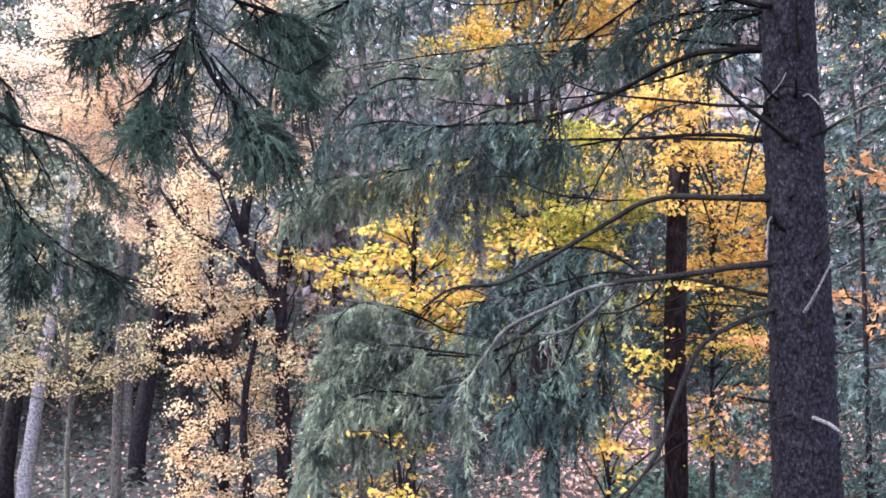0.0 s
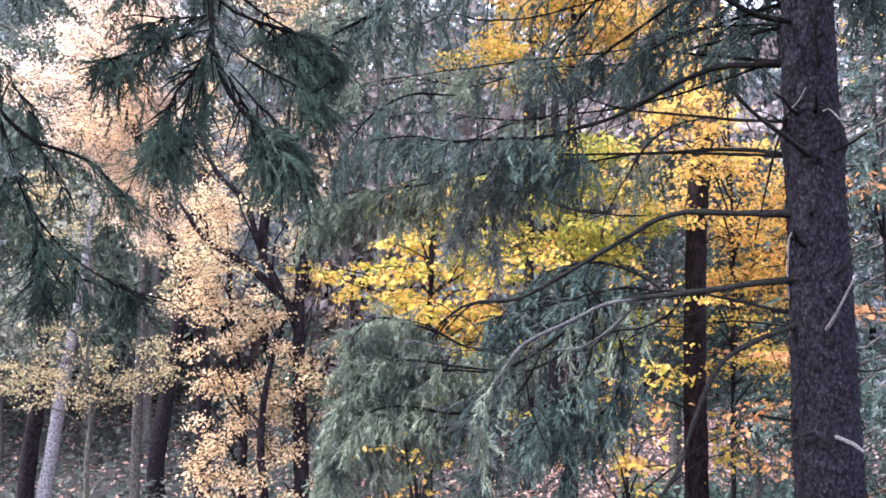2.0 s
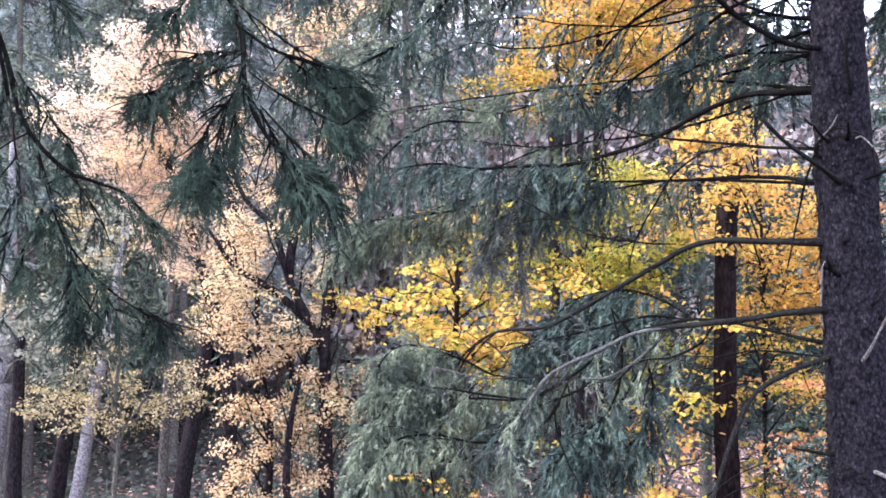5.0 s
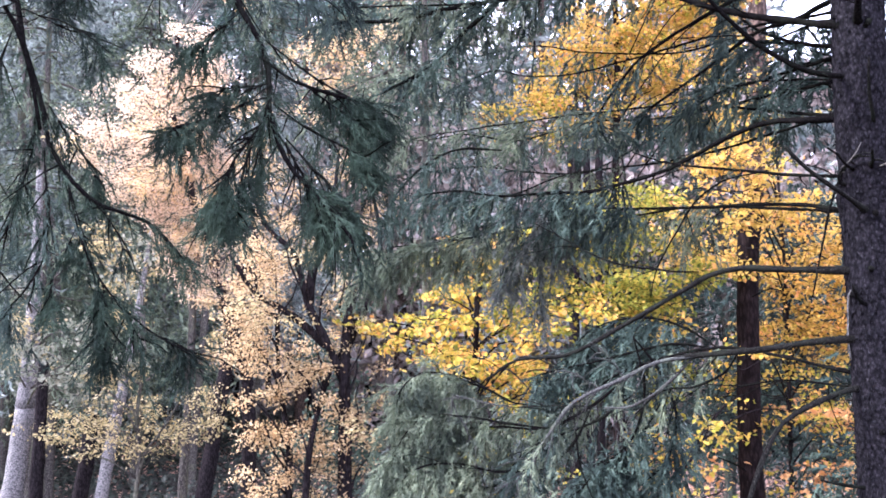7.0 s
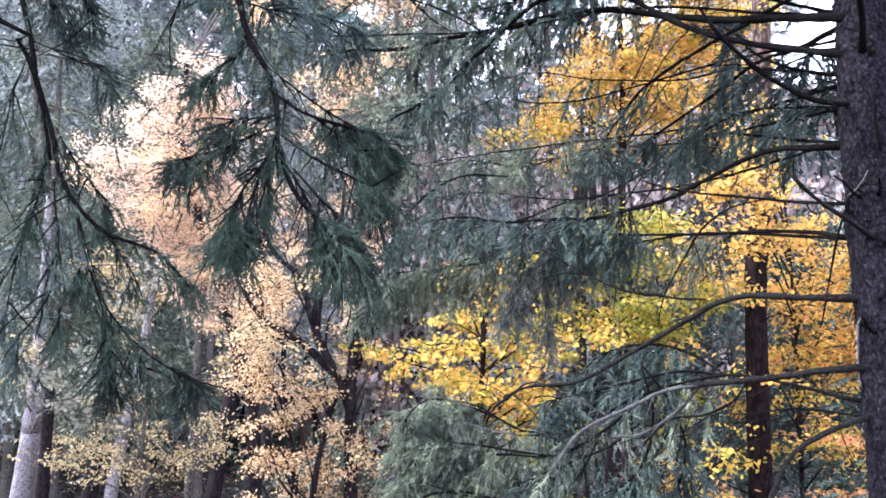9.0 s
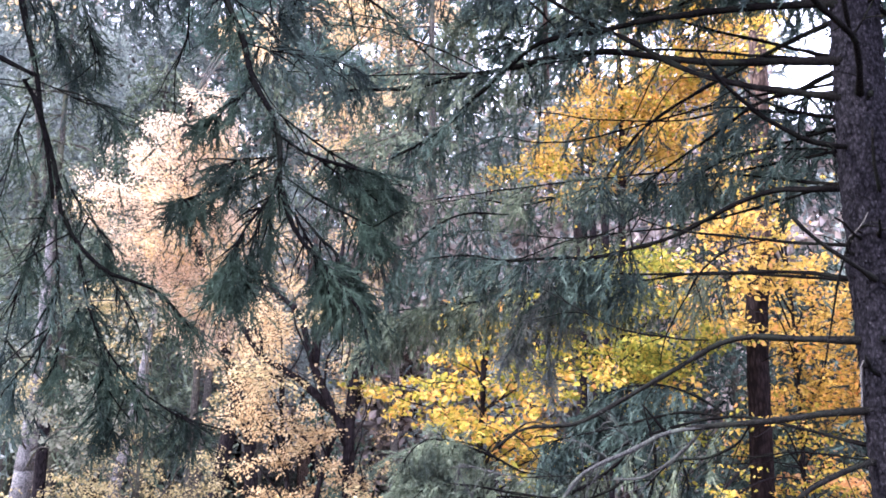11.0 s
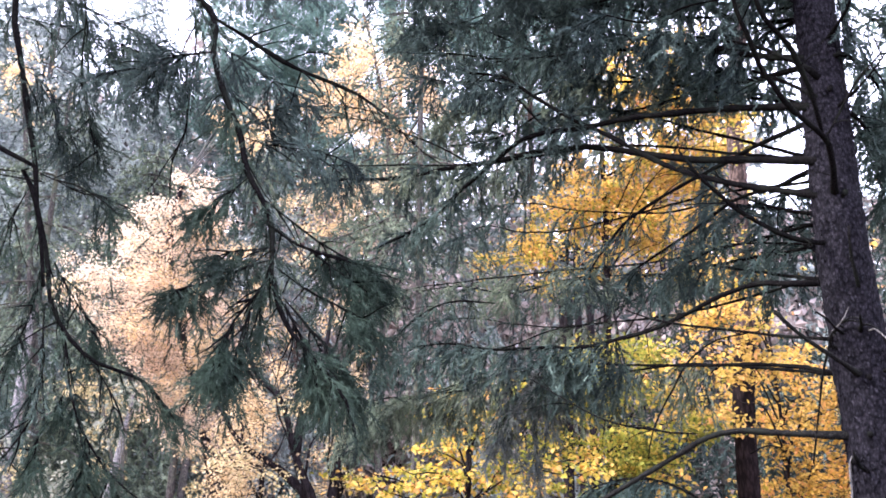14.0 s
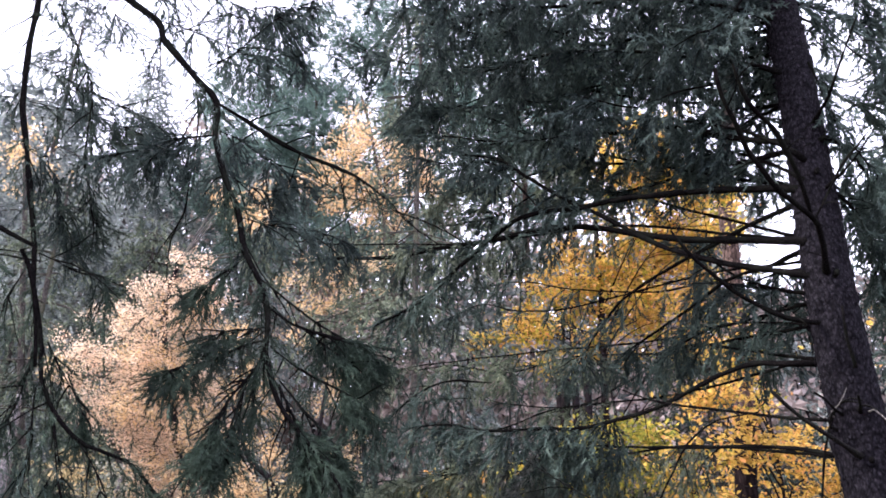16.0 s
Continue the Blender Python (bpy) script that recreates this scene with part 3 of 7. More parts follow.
limb(big, [(0.80, 3.31, 1.45), (0.65, 3.35, 1.42), (0.51, 3.40, 1.34), (0.30, 3.44, 1.23), (0.20, 3.46, 1.10), (0.12, 3.48, 0.96), (0.09, 3.50, 0.75)], 0.0135, 0.0045, mat=LICHEN_BARK, label="lichen-grey outer half of a dead branch", leaf=habit(0.55, 1.0, 10, 0.3, PALE_NEEDLES), twigs=22)
limb(big, [(0.80, 3.33, 1.44), (0.75, 3.44, 1.35), (0.66, 3.55, 1.25), (0.57, 3.66, 1.18), (0.46, 3.71, 1.175)], 0.010, 0.005, mat=LICHEN_BARK, twigs=6)
limb(big, [(0.46, 3.71, 1.175), (0.28, 3.79, 1.17), (0.02, 3.90, 1.14)], 0.0045, 0.002, name="twig", mat=DRY_BARK, twigs=8)
limb(big, [(0.98, 3.26, 1.48), (0.94, 3.37, 1.37), (0.84, 3.50, 1.30), (0.73, 3.63, 1.27), (0.62, 3.75, 1.14)], 0.008, 0.003, twigs=5)
limb(big, [(0.77, 3.41, 1.30), (0.74, 3.47, 1.20), (0.72, 3.53, 1.06)], 0.005, 0.002, name="twig")
limb(big, [(1.40, 3.10, 1.35), (1.19, 3.02, 1.29), (1.07, 3.02, 1.21), (0.99, 2.99, 1.10), (0.93, 2.96, 0.97), (0.87, 2.92, 0.82), (0.81, 2.89, 0.74), (0.71, 2.86, 0.63), (0.60, 2.84, 0.54)], 0.014, 0.006, mat=DRY_BARK, twigs=4)
limb(big, [(1.42, 3.15, 1.34), (1.24, 3.49, 1.34), (1.10, 3.64, 1.30), (0.97, 3.78, 1.29)], 0.006, 0.003, twigs=5)
limb(big, [(1.41, 3.03, 2.05), (1.22, 2.87, 2.12), (1.11, 2.82, 2.18), (1.02, 2.77, 2.25)], 0.013, 0.008, name="broken_branch", mat=DRY_BARK)
limb(big, [(1.37, 3.07, 2.25), (1.31, 3.11, 2.08), (1.28, 3.14, 1.91), (1.24, 3.16, 1.71)], 0.007, 0.003, name="twig")
limb(big, [(1.19, 3.45, 2.29), (1.01, 3.52, 2.26), (0.88, 3.56, 2.16), (0.81, 3.59, 2.04), (0.71, 3.62, 1.85), (0.68, 3.64, 1.71)], 0.007, 0.003, name="twig", twigs=3)
limb(big, [(0.32, 3.69, 1.15), (0.34, 3.70, 0.92), (0.40, 3.71, 0.75), (0.50, 3.72, 0.58)], 0.006, 0.002, name="twig", twigs=4)

limb(big, [(0.02, 3.87, 1.15), (-0.12, 4.06, 1.15), (-0.31, 4.24, 1.16), (-0.24, 4.26, 0.99), (-0.15, 4.28, 0.83)], 0.0045, 0.0015, name="twig", mat=LICHEN_BARK, twigs=22, twig_length=0.16)
limb(big, [(0.56, 3.59, 1.32), (0.48, 3.58, 1.41), (0.43, 3.57, 1.48)], 0.0045, 0.0015, name="twig", mat=LICHEN_BARK, twigs=12, twig_length=0.16)
limb(big, [(0.43, 3.59, 1.27), (0.34, 3.52, 1.34), (0.26, 3.52, 1.37)], 0.0045, 0.0015, name="twig", mat=LICHEN_BARK, twigs=12, twig_length=0.16)
limb(big, [(0.71, 3.82, 1.22), (0.61, 3.77, 1.13), (0.51, 3.71, 1.10), (0.63, 3.73, 0.96)], 0.0045, 0.0015, name="twig", mat=LICHEN_BARK, twigs=10, twig_length=0.16)
limb(big, [(0.12, 3.49, 0.96), (0.04, 3.49, 0.87), (-0.05, 3.48, 0.84)], 0.0045, 0.0015, name="twig", mat=LICHEN_BARK, twigs=14, twig_length=0.16)
limb(big, [(0.09, 3.50, 0.77), (0.16, 3.46, 0.68), (0.25, 3.48, 0.63)], 0.0045, 0.0015, name="twig", mat=LICHEN_BARK, twigs=14, twig_length=0.16)
limb(big, [(0.09, 3.50, 0.75), (0.08, 3.51, 0.59), (0.15, 3.53, 0.46)], 0.0045, 0.0015, name="twig", mat=LICHEN_BARK, twigs=16, twig_length=0.16)

# stubs and broken ends on the trunk
for line, r, m in (
    ([(1.50, 3.01, 2.06), (1.53, 2.97, 2.07), (1.57, 2.90, 2.11)], 0.009, BRANCH_BARK),
    ([(1.50, 3.01, 1.55), (1.51, 2.93, 1.60), (1.53, 2.90, 1.67)], 0.007, DRY_BARK),
    ([(1.46, 2.98, 1.35), (1.47, 2.90, 1.45), (1.49, 2.83, 1.56)], 0.007, BROKEN_WOOD),
    ([(1.49, 2.96, 0.92), (1.49, 2.85, 0.92), (1.49, 2.77, 0.91)], 0.010, BROKEN_WOOD),
    ([(1.39, 2.99, 0.93), (1.31, 2.92, 0.93), (1.26, 2.89, 0.92)], 0.010, DRY_BARK),
    ([(1.39, 3.08, 0.96), (1.31, 3.08, 0.97), (1.21, 3.07, 0.99)], 0.009, BRANCH_BARK),
    ([(1.57, 3.02, 1.18), (1.61, 2.99, 1.18), (1.68, 2.96, 1.20)], 0.007, DRY_BARK),
    ([(1.38, 3.02, 1.68), (1.33, 2.96, 1.71), (1.31, 2.94, 1.75)], 0.008, BRANCH_BARK),
    ([(1.43, 2.98, 2.39), (1.39, 2.93, 2.49), (1.38, 2.89, 2.62)], 0.009, BRANCH_BARK),
):
    limb(big, line, r, r * 0.55, name="stub", mat=m)
# old branch knots
for line in (
    [(1.45, 3.08, 1.82), (1.41, 3.00, 1.81)], [(1.40, 3.10, 1.72), (1.35, 3.04, 1.71)], [(1.54, 3.05, 1.51), (1.53, 2.99, 1.51)],
    [(1.45, 3.07, 1.18), (1.41, 2.99, 1.19)], [(1.51, 3.05, 1.31), (1.47, 2.97, 1.30)], [(1.48, 3.06, 0.90), (1.44, 2.97, 0.90)],
    [(1.46, 3.07, 2.05), (1.43, 2.99, 2.03)], [(1.43, 3.07, 2.70), (1.39, 3.00, 2.67)], [(1.43, 3.05, 3.07), (1.39, 2.99, 3.03)],
    [(1.45, 3.04, 2.80), (1.41, 2.97, 2.77)], [(1.44, 3.01, 3.30), (1.41, 2.96, 3.26)], [(1.44, 3.01, 2.81), (1.41, 2.95, 2.78)],
):
    limb(big, line, 0.020, 0.011, name="knot", mat=BRANCH_BARK)
limb(big, [(1.38, 3.10, 1.74), (1.36, 3.10, 1.65), (1.36, 3.11, 1.53), (1.37, 3.11, 1.45)], 0.006, 0.004, name="peeled_strip", mat=BROKEN_WOOD, label="pale strip of peeled wood")

# the collar of broken twigs round the trunk
for line, r, m in (
    ([(1.33, 3.07, 2.16), (1.33, 3.02, 2.22), (1.36, 2.97, 2.25), (1.40, 2.95, 2.24)], 0.007, DRY_BARK),
    ([(1.40, 2.94, 2.23), (1.45, 2.94, 2.22), (1.50, 2.96, 2.16), (1.52, 2.99, 2.07)], 0.006, DRY_BARK),
    ([(1.33, 3.06, 2.21), (1.34, 2.99, 2.24), (1.36, 2.94, 2.30)], 0.004, BROKEN_WOOD),
    ([(1.34, 2.99, 2.24), (1.37, 2.95, 2.26), (1.41, 2.93, 2.25)], 0.005, DRY_BARK),
    ([(1.41, 2.95, 2.22), (1.39, 2.91, 2.24), (1.37, 2.87, 2.26)], 0.008, BRANCH_BARK),
    ([(1.45, 2.94, 2.22), (1.48, 2.91, 2.17), (1.50, 2.87, 2.16)], 0.004, BROKEN_WOOD),
    ([(1.34, 3.01, 2.22), (1.29, 2.98, 2.26), (1.24, 2.95, 2.28)], 0.007, BRANCH_BARK),
):
    limb(big, line, r, r * 0.6, name="broken_twig", mat=m)

# upper branches
limb(big, [(1.35, 3.06, 2.81), (1.22, 3.22, 2.90), (1.06, 3.33, 2.98), (0.90, 3.43, 3.07), (0.73, 3.52, 3.20), (0.55, 3.60, 3.36), (0.39, 3.68, 3.49), (0.18, 3.74, 3.67), (0.02, 3.80, 3.82), (-0.25, 3.84, 3.88)], 0.0195, 0.006, twigs=20, leaf=habit(0.6, 1.0, 24, 0.35, SHADED_NEEDLES))
limb(big, [(1.35, 3.05, 2.96), (1.21, 3.28, 3.06), (0.97, 3.47, 3.14), (0.79, 3.62, 3.23), (0.57, 3.77, 3.34), (0.40, 3.90, 3.40), (0.18, 4.02, 3.42), (-0.02, 4.13, 3.42), (-0.30, 4.23, 3.42), (-0.63, 4.30, 3.39), (-1.00, 4.34, 3.40), (-1.23, 4.39, 3.38)], 0.023, 0.010, twigs=20, leaf=habit(0.45, 1.0, 34, 0.4, NEEDLES))
limb(big, [(1.36, 3.05, 3.22), (1.17, 3.29, 3.34), (0.94, 3.46, 3.40), (0.68, 3.62, 3.44), (0.45, 3.75, 3.45), (0.27, 3.86, 3.48), (0.11, 3.97, 3.47), (-0.05, 4.06, 3.37), (-0.26, 4.15, 3.21), (-0.47, 4.23, 3.05), (-0.75, 4.29, 2.93)], 0.023, 0.008, twigs=22, leaf=habit(0.62, 1.0, 30, 0.35))
limb(big, [(0.30, 3.94, 3.51), (0.12, 4.02, 3.76), (-0.02, 4.10, 3.94), (-0.27, 4.17, 3.98), (-0.57, 4.21, 4.06)], 0.009, 0.003, twigs=8, leaf=habit(0.3, 1.0, 16, 0.35, SHADED_NEEDLES))
limb(big, [(-0.16, 4.05, 3.37), (-0.37, 4.11, 3.52), (-0.59, 4.16, 3.63), (-0.81, 4.20, 3.73), (-1.15, 4.20, 3.77)], 0.007, 0.002, twigs=12)
limb(big, [(-0.30, 4.14, 3.38), (-0.56, 4.22, 3.61), (-0.72, 4.29, 3.81), (-1.03, 4.33, 3.92)], 0.006, 0.002, twigs=10)
limb(big, [(1.38, 3.09, 3.17), (1.22, 3.39, 3.17), (1.14, 3.56, 3.16), (0.96, 3.75, 3.11), (0.72, 3.94, 2.99), (0.56, 4.10, 2.81), (0.48, 4.24, 2.68)], 0.015, 0.005, twigs=14, leaf=habit(0.7, 1.0, 12, 0.3))
limb(big, [(1.37, 3.09, 2.94), (1.33, 3.44, 2.99), (1.21, 3.66, 3.00), (1.07, 3.88, 2.92), (0.91, 4.10, 2.84), (0.75, 4.30, 2.76)], 0.015, 0.005, twigs=14, leaf=habit(0.6, 1.0, 18, 0.35))
limb(big, [(1.41, 3.06, 2.59), (1.19, 2.96, 2.59), (1.03, 2.93, 2.66), (0.93, 2.88, 2.71), (0.81, 2.83, 2.80), (0.71, 2.78, 2.91)], 0.0145, 0.006, twigs=12)
limb(big, [(1.39, 3.17, 2.62), (1.33, 3.58, 2.75), (1.18, 3.79, 2.80), (1.06, 3.98, 2.77), (0.98, 4.16, 2.74)], 0.007, 0.003, twigs=6, leaf=habit(0.3, 1.0, 20, 0.4))
limb(big, [(1.35, 3.06, 3.47), (1.20, 3.29, 3.63), (1.12, 3.43, 3.75), (1.02, 3.58, 3.87), (0.74, 3.76, 3.95), (0.43, 3.92, 4.03)], 0.019, 0.006, leaf=habit(0.55, 1.0, 18, 0.3, SHADED_NEEDLES), twigs=5)
limb(big, [(1.38, 3.10, 3.45), (1.24, 3.45, 3.57), (1.12, 3.62, 3.63), (0.89, 3.82, 3.64), (0.69, 3.98, 3.66)], 0.017, 0.006, leaf=habit(0.6, 1.0, 18, 0.35), twigs=5)
limb(big, [(1.37, 2.95, 2.81), (1.33, 2.86, 2.87), (1.28, 2.77, 2.93), (1.20, 2.69, 2.96), (1.09, 2.61, 3.00), (1.01, 2.54, 3.05), (0.93, 2.47, 3.12), (0.87, 2.39, 3.19), (0.82, 2.34, 3.26), (0.79, 2.29, 3.35)], 0.0145, 0.008, twigs=6, twig_length=0.18)
limb(big, [(1.28, 2.77, 2.93), (1.23, 2.69, 3.00), (1.18, 2.62, 3.08), (1.12, 2.55, 3.15), (1.06, 2.49, 3.21), (0.98, 2.43, 3.25), (0.92, 2.38, 3.30), (0.88, 2.33, 3.40)], 0.013, 0.007, twigs=6, twig_length=0.18)
limb(big, [(1.29, 2.77, 2.96), (1.34, 2.74, 3.05), (1.40, 2.72, 3.16), (1.47, 2.70, 3.24), (1.53, 2.69, 3.31)], 0.008, 0.003, twigs=6, twig_length=0.18)
limb(big, [(1.45, 2.96, 3.53), (1.46, 2.82, 3.56), (1.49, 2.73, 3.67), (1.54, 2.62, 3.83)], 0.009, 0.004, name="broken_branch", twigs=3)
limb(big, [(1.45, 2.99, 3.19), (1.48, 2.85, 3.21), (1.52, 2.79, 3.26), (1.56, 2.72, 3.33)], 0.007, 0.003, twigs=4)
limb(big, [(1.49, 2.99, 3.86), (1.55, 3.00, 3.59), (1.62, 3.00, 3.41), (1.71, 2.98, 3.20)], 0.006, 0.003, twigs=8, leaf=habit(0.3, 1.0, 16, 0.3))
limb(big, [(1.38, 3.04, 3.84), (1.23, 3.21, 4.03), (1.01, 3.40, 4.21), (0.68, 3.58, 4.39), (0.30, 3.73, 4.48), (-0.08, 3.85, 4.45)], 0.016, 0.005, leaf=habit(0.12, 1.0, 62, 0.45, SHADED_NEEDLES), twigs=8)
limb(big, [(1.41, 3.03, 4.13), (1.17, 3.09, 4.29), (0.85, 3.25, 4.48), (0.41, 3.40, 4.58), (0.02, 3.49, 4.63), (-0.38, 3.53, 4.59)], 0.016, 0.005, leaf=habit(0.12, 1.0, 70, 0.45, SHADED_NEEDLES), twigs=8)
limb(big, [(1.41, 3.03, 4.48), (1.07, 2.95, 4.46), (0.73, 3.06, 4.54), (0.33, 3.13, 4.62), (-0.07, 3.15, 4.58), (-0.34, 3.13, 4.42)], 0.016, 0.005, leaf=habit(0.12, 1.0, 60, 0.45, SHADED_NEEDLES))
limb(big, [(1.04, 2.96, 3.73), (0.89, 3.07, 3.77), (0.71, 3.16, 3.74), (0.54, 3.25, 3.84), (0.46, 3.31, 3.91)], 0.008, 0.003, leaf=habit(0.1, 1.0, 16, 0.35, SHADED_NEEDLES))
limb(big, [(0.45, 3.82, 3.97), (0.19, 3.92, 4.00), (-0.05, 4.00, 4.05), (-0.27, 4.07, 4.13), (-0.49, 4.12, 4.17)], 0.007, 0.003, leaf=habit(0.0, 1.0, 24, 0.38, SHADED_NEEDLES), twigs=6)
limb(big, [(1.48, 3.10, 4.26), (1.88, 3.46, 4.38), (2.07, 3.59, 4.32), (2.31, 3.67, 4.22)], 0.010, 0.004, leaf=habit(0.3, 1.0, 18, 0.35))

for line, count, length, m in (
    ([(1.41, 3.03, 4.71), (1.06, 2.98, 4.79), (0.70, 3.10, 4.85), (0.28, 3.18, 5.00), (-0.13, 3.21, 4.96), (-0.55, 3.19, 4.80), (-0.78, 3.16, 4.54)], 60, 0.45, SHADED_NEEDLES),
    ([(1.53, 3.19, 4.18), (1.39, 3.73, 4.61), (1.03, 3.99, 4.87), (0.58, 4.22, 5.02), (0.12, 4.41, 5.13), (-0.39, 4.53, 5.19)], 70, 0.5, SHADED_NEEDLES),
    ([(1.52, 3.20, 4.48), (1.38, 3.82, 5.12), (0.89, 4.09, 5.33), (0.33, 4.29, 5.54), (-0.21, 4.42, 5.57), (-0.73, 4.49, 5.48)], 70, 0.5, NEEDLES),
    ([(1.51, 3.20, 3.98), (1.30, 3.87, 4.34), (0.91, 4.12, 4.52), (0.42, 4.35, 4.60), (-0.09, 4.51, 4.62), (-0.55, 4.62, 4.75)], 40, 0.45, SHADED_NEEDLES),
    ([(1.52, 3.20, 4.87), (1.21, 3.78, 5.37), (0.72, 4.03, 5.69), (0.13, 4.22, 5.79), (-0.38, 4.33, 5.76)], 60, 0.5, SHADED_NEEDLES),
    ([(1.43, 3.13, 4.58), (1.09, 2.91, 4.04), (0.96, 2.92, 3.99), (0.82, 2.93, 3.90)], 24, 0.4, SHADED_NEEDLES),
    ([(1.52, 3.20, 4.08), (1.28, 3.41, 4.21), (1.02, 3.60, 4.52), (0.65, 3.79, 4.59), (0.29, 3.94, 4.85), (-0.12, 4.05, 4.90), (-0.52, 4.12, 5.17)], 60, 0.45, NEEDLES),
    ([(1.47, 3.11, 4.55), (1.20, 3.46, 4.72), (0.86, 3.68, 4.76), (0.48, 3.88, 5.07), (0.11, 4.03, 5.11), (-0.28, 4.14, 5.43)], 60, 0.45, SHADED_NEEDLES),
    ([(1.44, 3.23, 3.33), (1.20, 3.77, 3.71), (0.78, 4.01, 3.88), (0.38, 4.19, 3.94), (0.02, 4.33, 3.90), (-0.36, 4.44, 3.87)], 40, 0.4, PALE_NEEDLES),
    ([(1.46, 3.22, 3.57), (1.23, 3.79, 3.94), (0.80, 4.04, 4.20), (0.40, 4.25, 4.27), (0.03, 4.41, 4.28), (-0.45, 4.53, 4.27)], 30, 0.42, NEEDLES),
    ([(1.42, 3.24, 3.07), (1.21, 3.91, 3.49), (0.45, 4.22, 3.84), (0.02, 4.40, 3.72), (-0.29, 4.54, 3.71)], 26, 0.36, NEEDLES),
    ([(1.41, 3.25, 2.79), (1.34, 3.71, 3.00), (1.22, 3.85, 3.15), (1.18, 3.97, 3.37)], 14, 0.35, SHADED_NEEDLES),
    ([(1.48, 3.22, 3.79), (1.28, 3.51, 3.95), (1.02, 3.70, 4.27), (0.65, 3.89, 4.37), (0.31, 4.03, 4.35), (0.03, 4.15, 4.52)], 24, 0.4, SHADED_NEEDLES),
    ([(1.54, 3.19, 4.40), (1.95, 3.50, 4.56), (2.16, 3.57, 4.46), (2.32, 3.67, 4.14)], 20, 0.4, SHADED_NEEDLES),
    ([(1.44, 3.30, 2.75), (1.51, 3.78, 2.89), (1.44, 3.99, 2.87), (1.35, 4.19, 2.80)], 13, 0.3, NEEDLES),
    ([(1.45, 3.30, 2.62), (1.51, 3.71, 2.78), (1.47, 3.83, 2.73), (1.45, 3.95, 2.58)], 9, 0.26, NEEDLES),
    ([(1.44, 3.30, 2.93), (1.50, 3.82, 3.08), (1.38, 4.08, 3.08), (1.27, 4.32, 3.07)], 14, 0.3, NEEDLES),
    ([(1.42, 3.25, 4.09), (1.08, 3.82, 4.48), (0.61, 4.04, 4.58), (0.19, 4.20, 4.57), (-0.07, 4.32, 4.58), (-0.31, 4.43, 4.56), (-0.55, 4.53, 4.59)], 42, 0.42, SHADED_NEEDLES),
    ([(1.42, 3.25, 4.30), (1.10, 3.85, 4.70), (0.63, 4.11, 4.84), (0.31, 4.29, 4.90), (0.01, 4.46, 4.94), (-0.32, 4.60, 4.95), (-0.67, 4.72, 5.00)], 60, 0.45, SHADED_NEEDLES),
    ([(1.41, 3.25, 3.77), (1.42, 3.72, 3.96), (1.34, 3.89, 3.91), (1.27, 4.06, 3.85)], 18, 0.3, SHADED_NEEDLES),
    ([(1.43, 3.25, 3.96), (1.43, 3.75, 4.23), (1.33, 3.97, 4.22), (1.21, 4.18, 4.16)], 22, 0.34, SHADED_NEEDLES),
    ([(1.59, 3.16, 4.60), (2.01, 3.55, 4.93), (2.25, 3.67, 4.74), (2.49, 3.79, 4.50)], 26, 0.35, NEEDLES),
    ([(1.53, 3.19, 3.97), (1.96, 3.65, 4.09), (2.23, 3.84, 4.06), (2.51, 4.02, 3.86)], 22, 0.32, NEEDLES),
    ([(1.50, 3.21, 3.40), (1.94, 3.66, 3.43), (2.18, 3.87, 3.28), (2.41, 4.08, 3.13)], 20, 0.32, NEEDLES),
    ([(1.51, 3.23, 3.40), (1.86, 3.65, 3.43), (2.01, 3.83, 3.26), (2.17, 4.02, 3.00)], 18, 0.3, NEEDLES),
    ([(1.36, 2.98, 3.36), (1.24, 3.22, 3.62), (1.09, 3.47, 3.82), (0.88, 3.63, 3.96), (0.64, 3.80, 4.02)], 40, 0.45, SHADED_NEEDLES),
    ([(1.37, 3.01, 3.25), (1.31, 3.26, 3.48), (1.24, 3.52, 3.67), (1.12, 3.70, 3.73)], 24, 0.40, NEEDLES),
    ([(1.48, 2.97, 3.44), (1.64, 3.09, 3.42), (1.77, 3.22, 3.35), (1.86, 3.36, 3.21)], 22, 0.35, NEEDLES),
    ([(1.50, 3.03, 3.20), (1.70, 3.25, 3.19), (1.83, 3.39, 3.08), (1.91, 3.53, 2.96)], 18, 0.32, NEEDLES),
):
    start = 0.38 if line[0][2] < 3.9 else 0.08
    limb(big, line, 0.012, 0.004, leaf=habit(start, 1.0, int(count * 1.0), length, m, 0.9, size=0.09, gap=0.040), twigs=6)

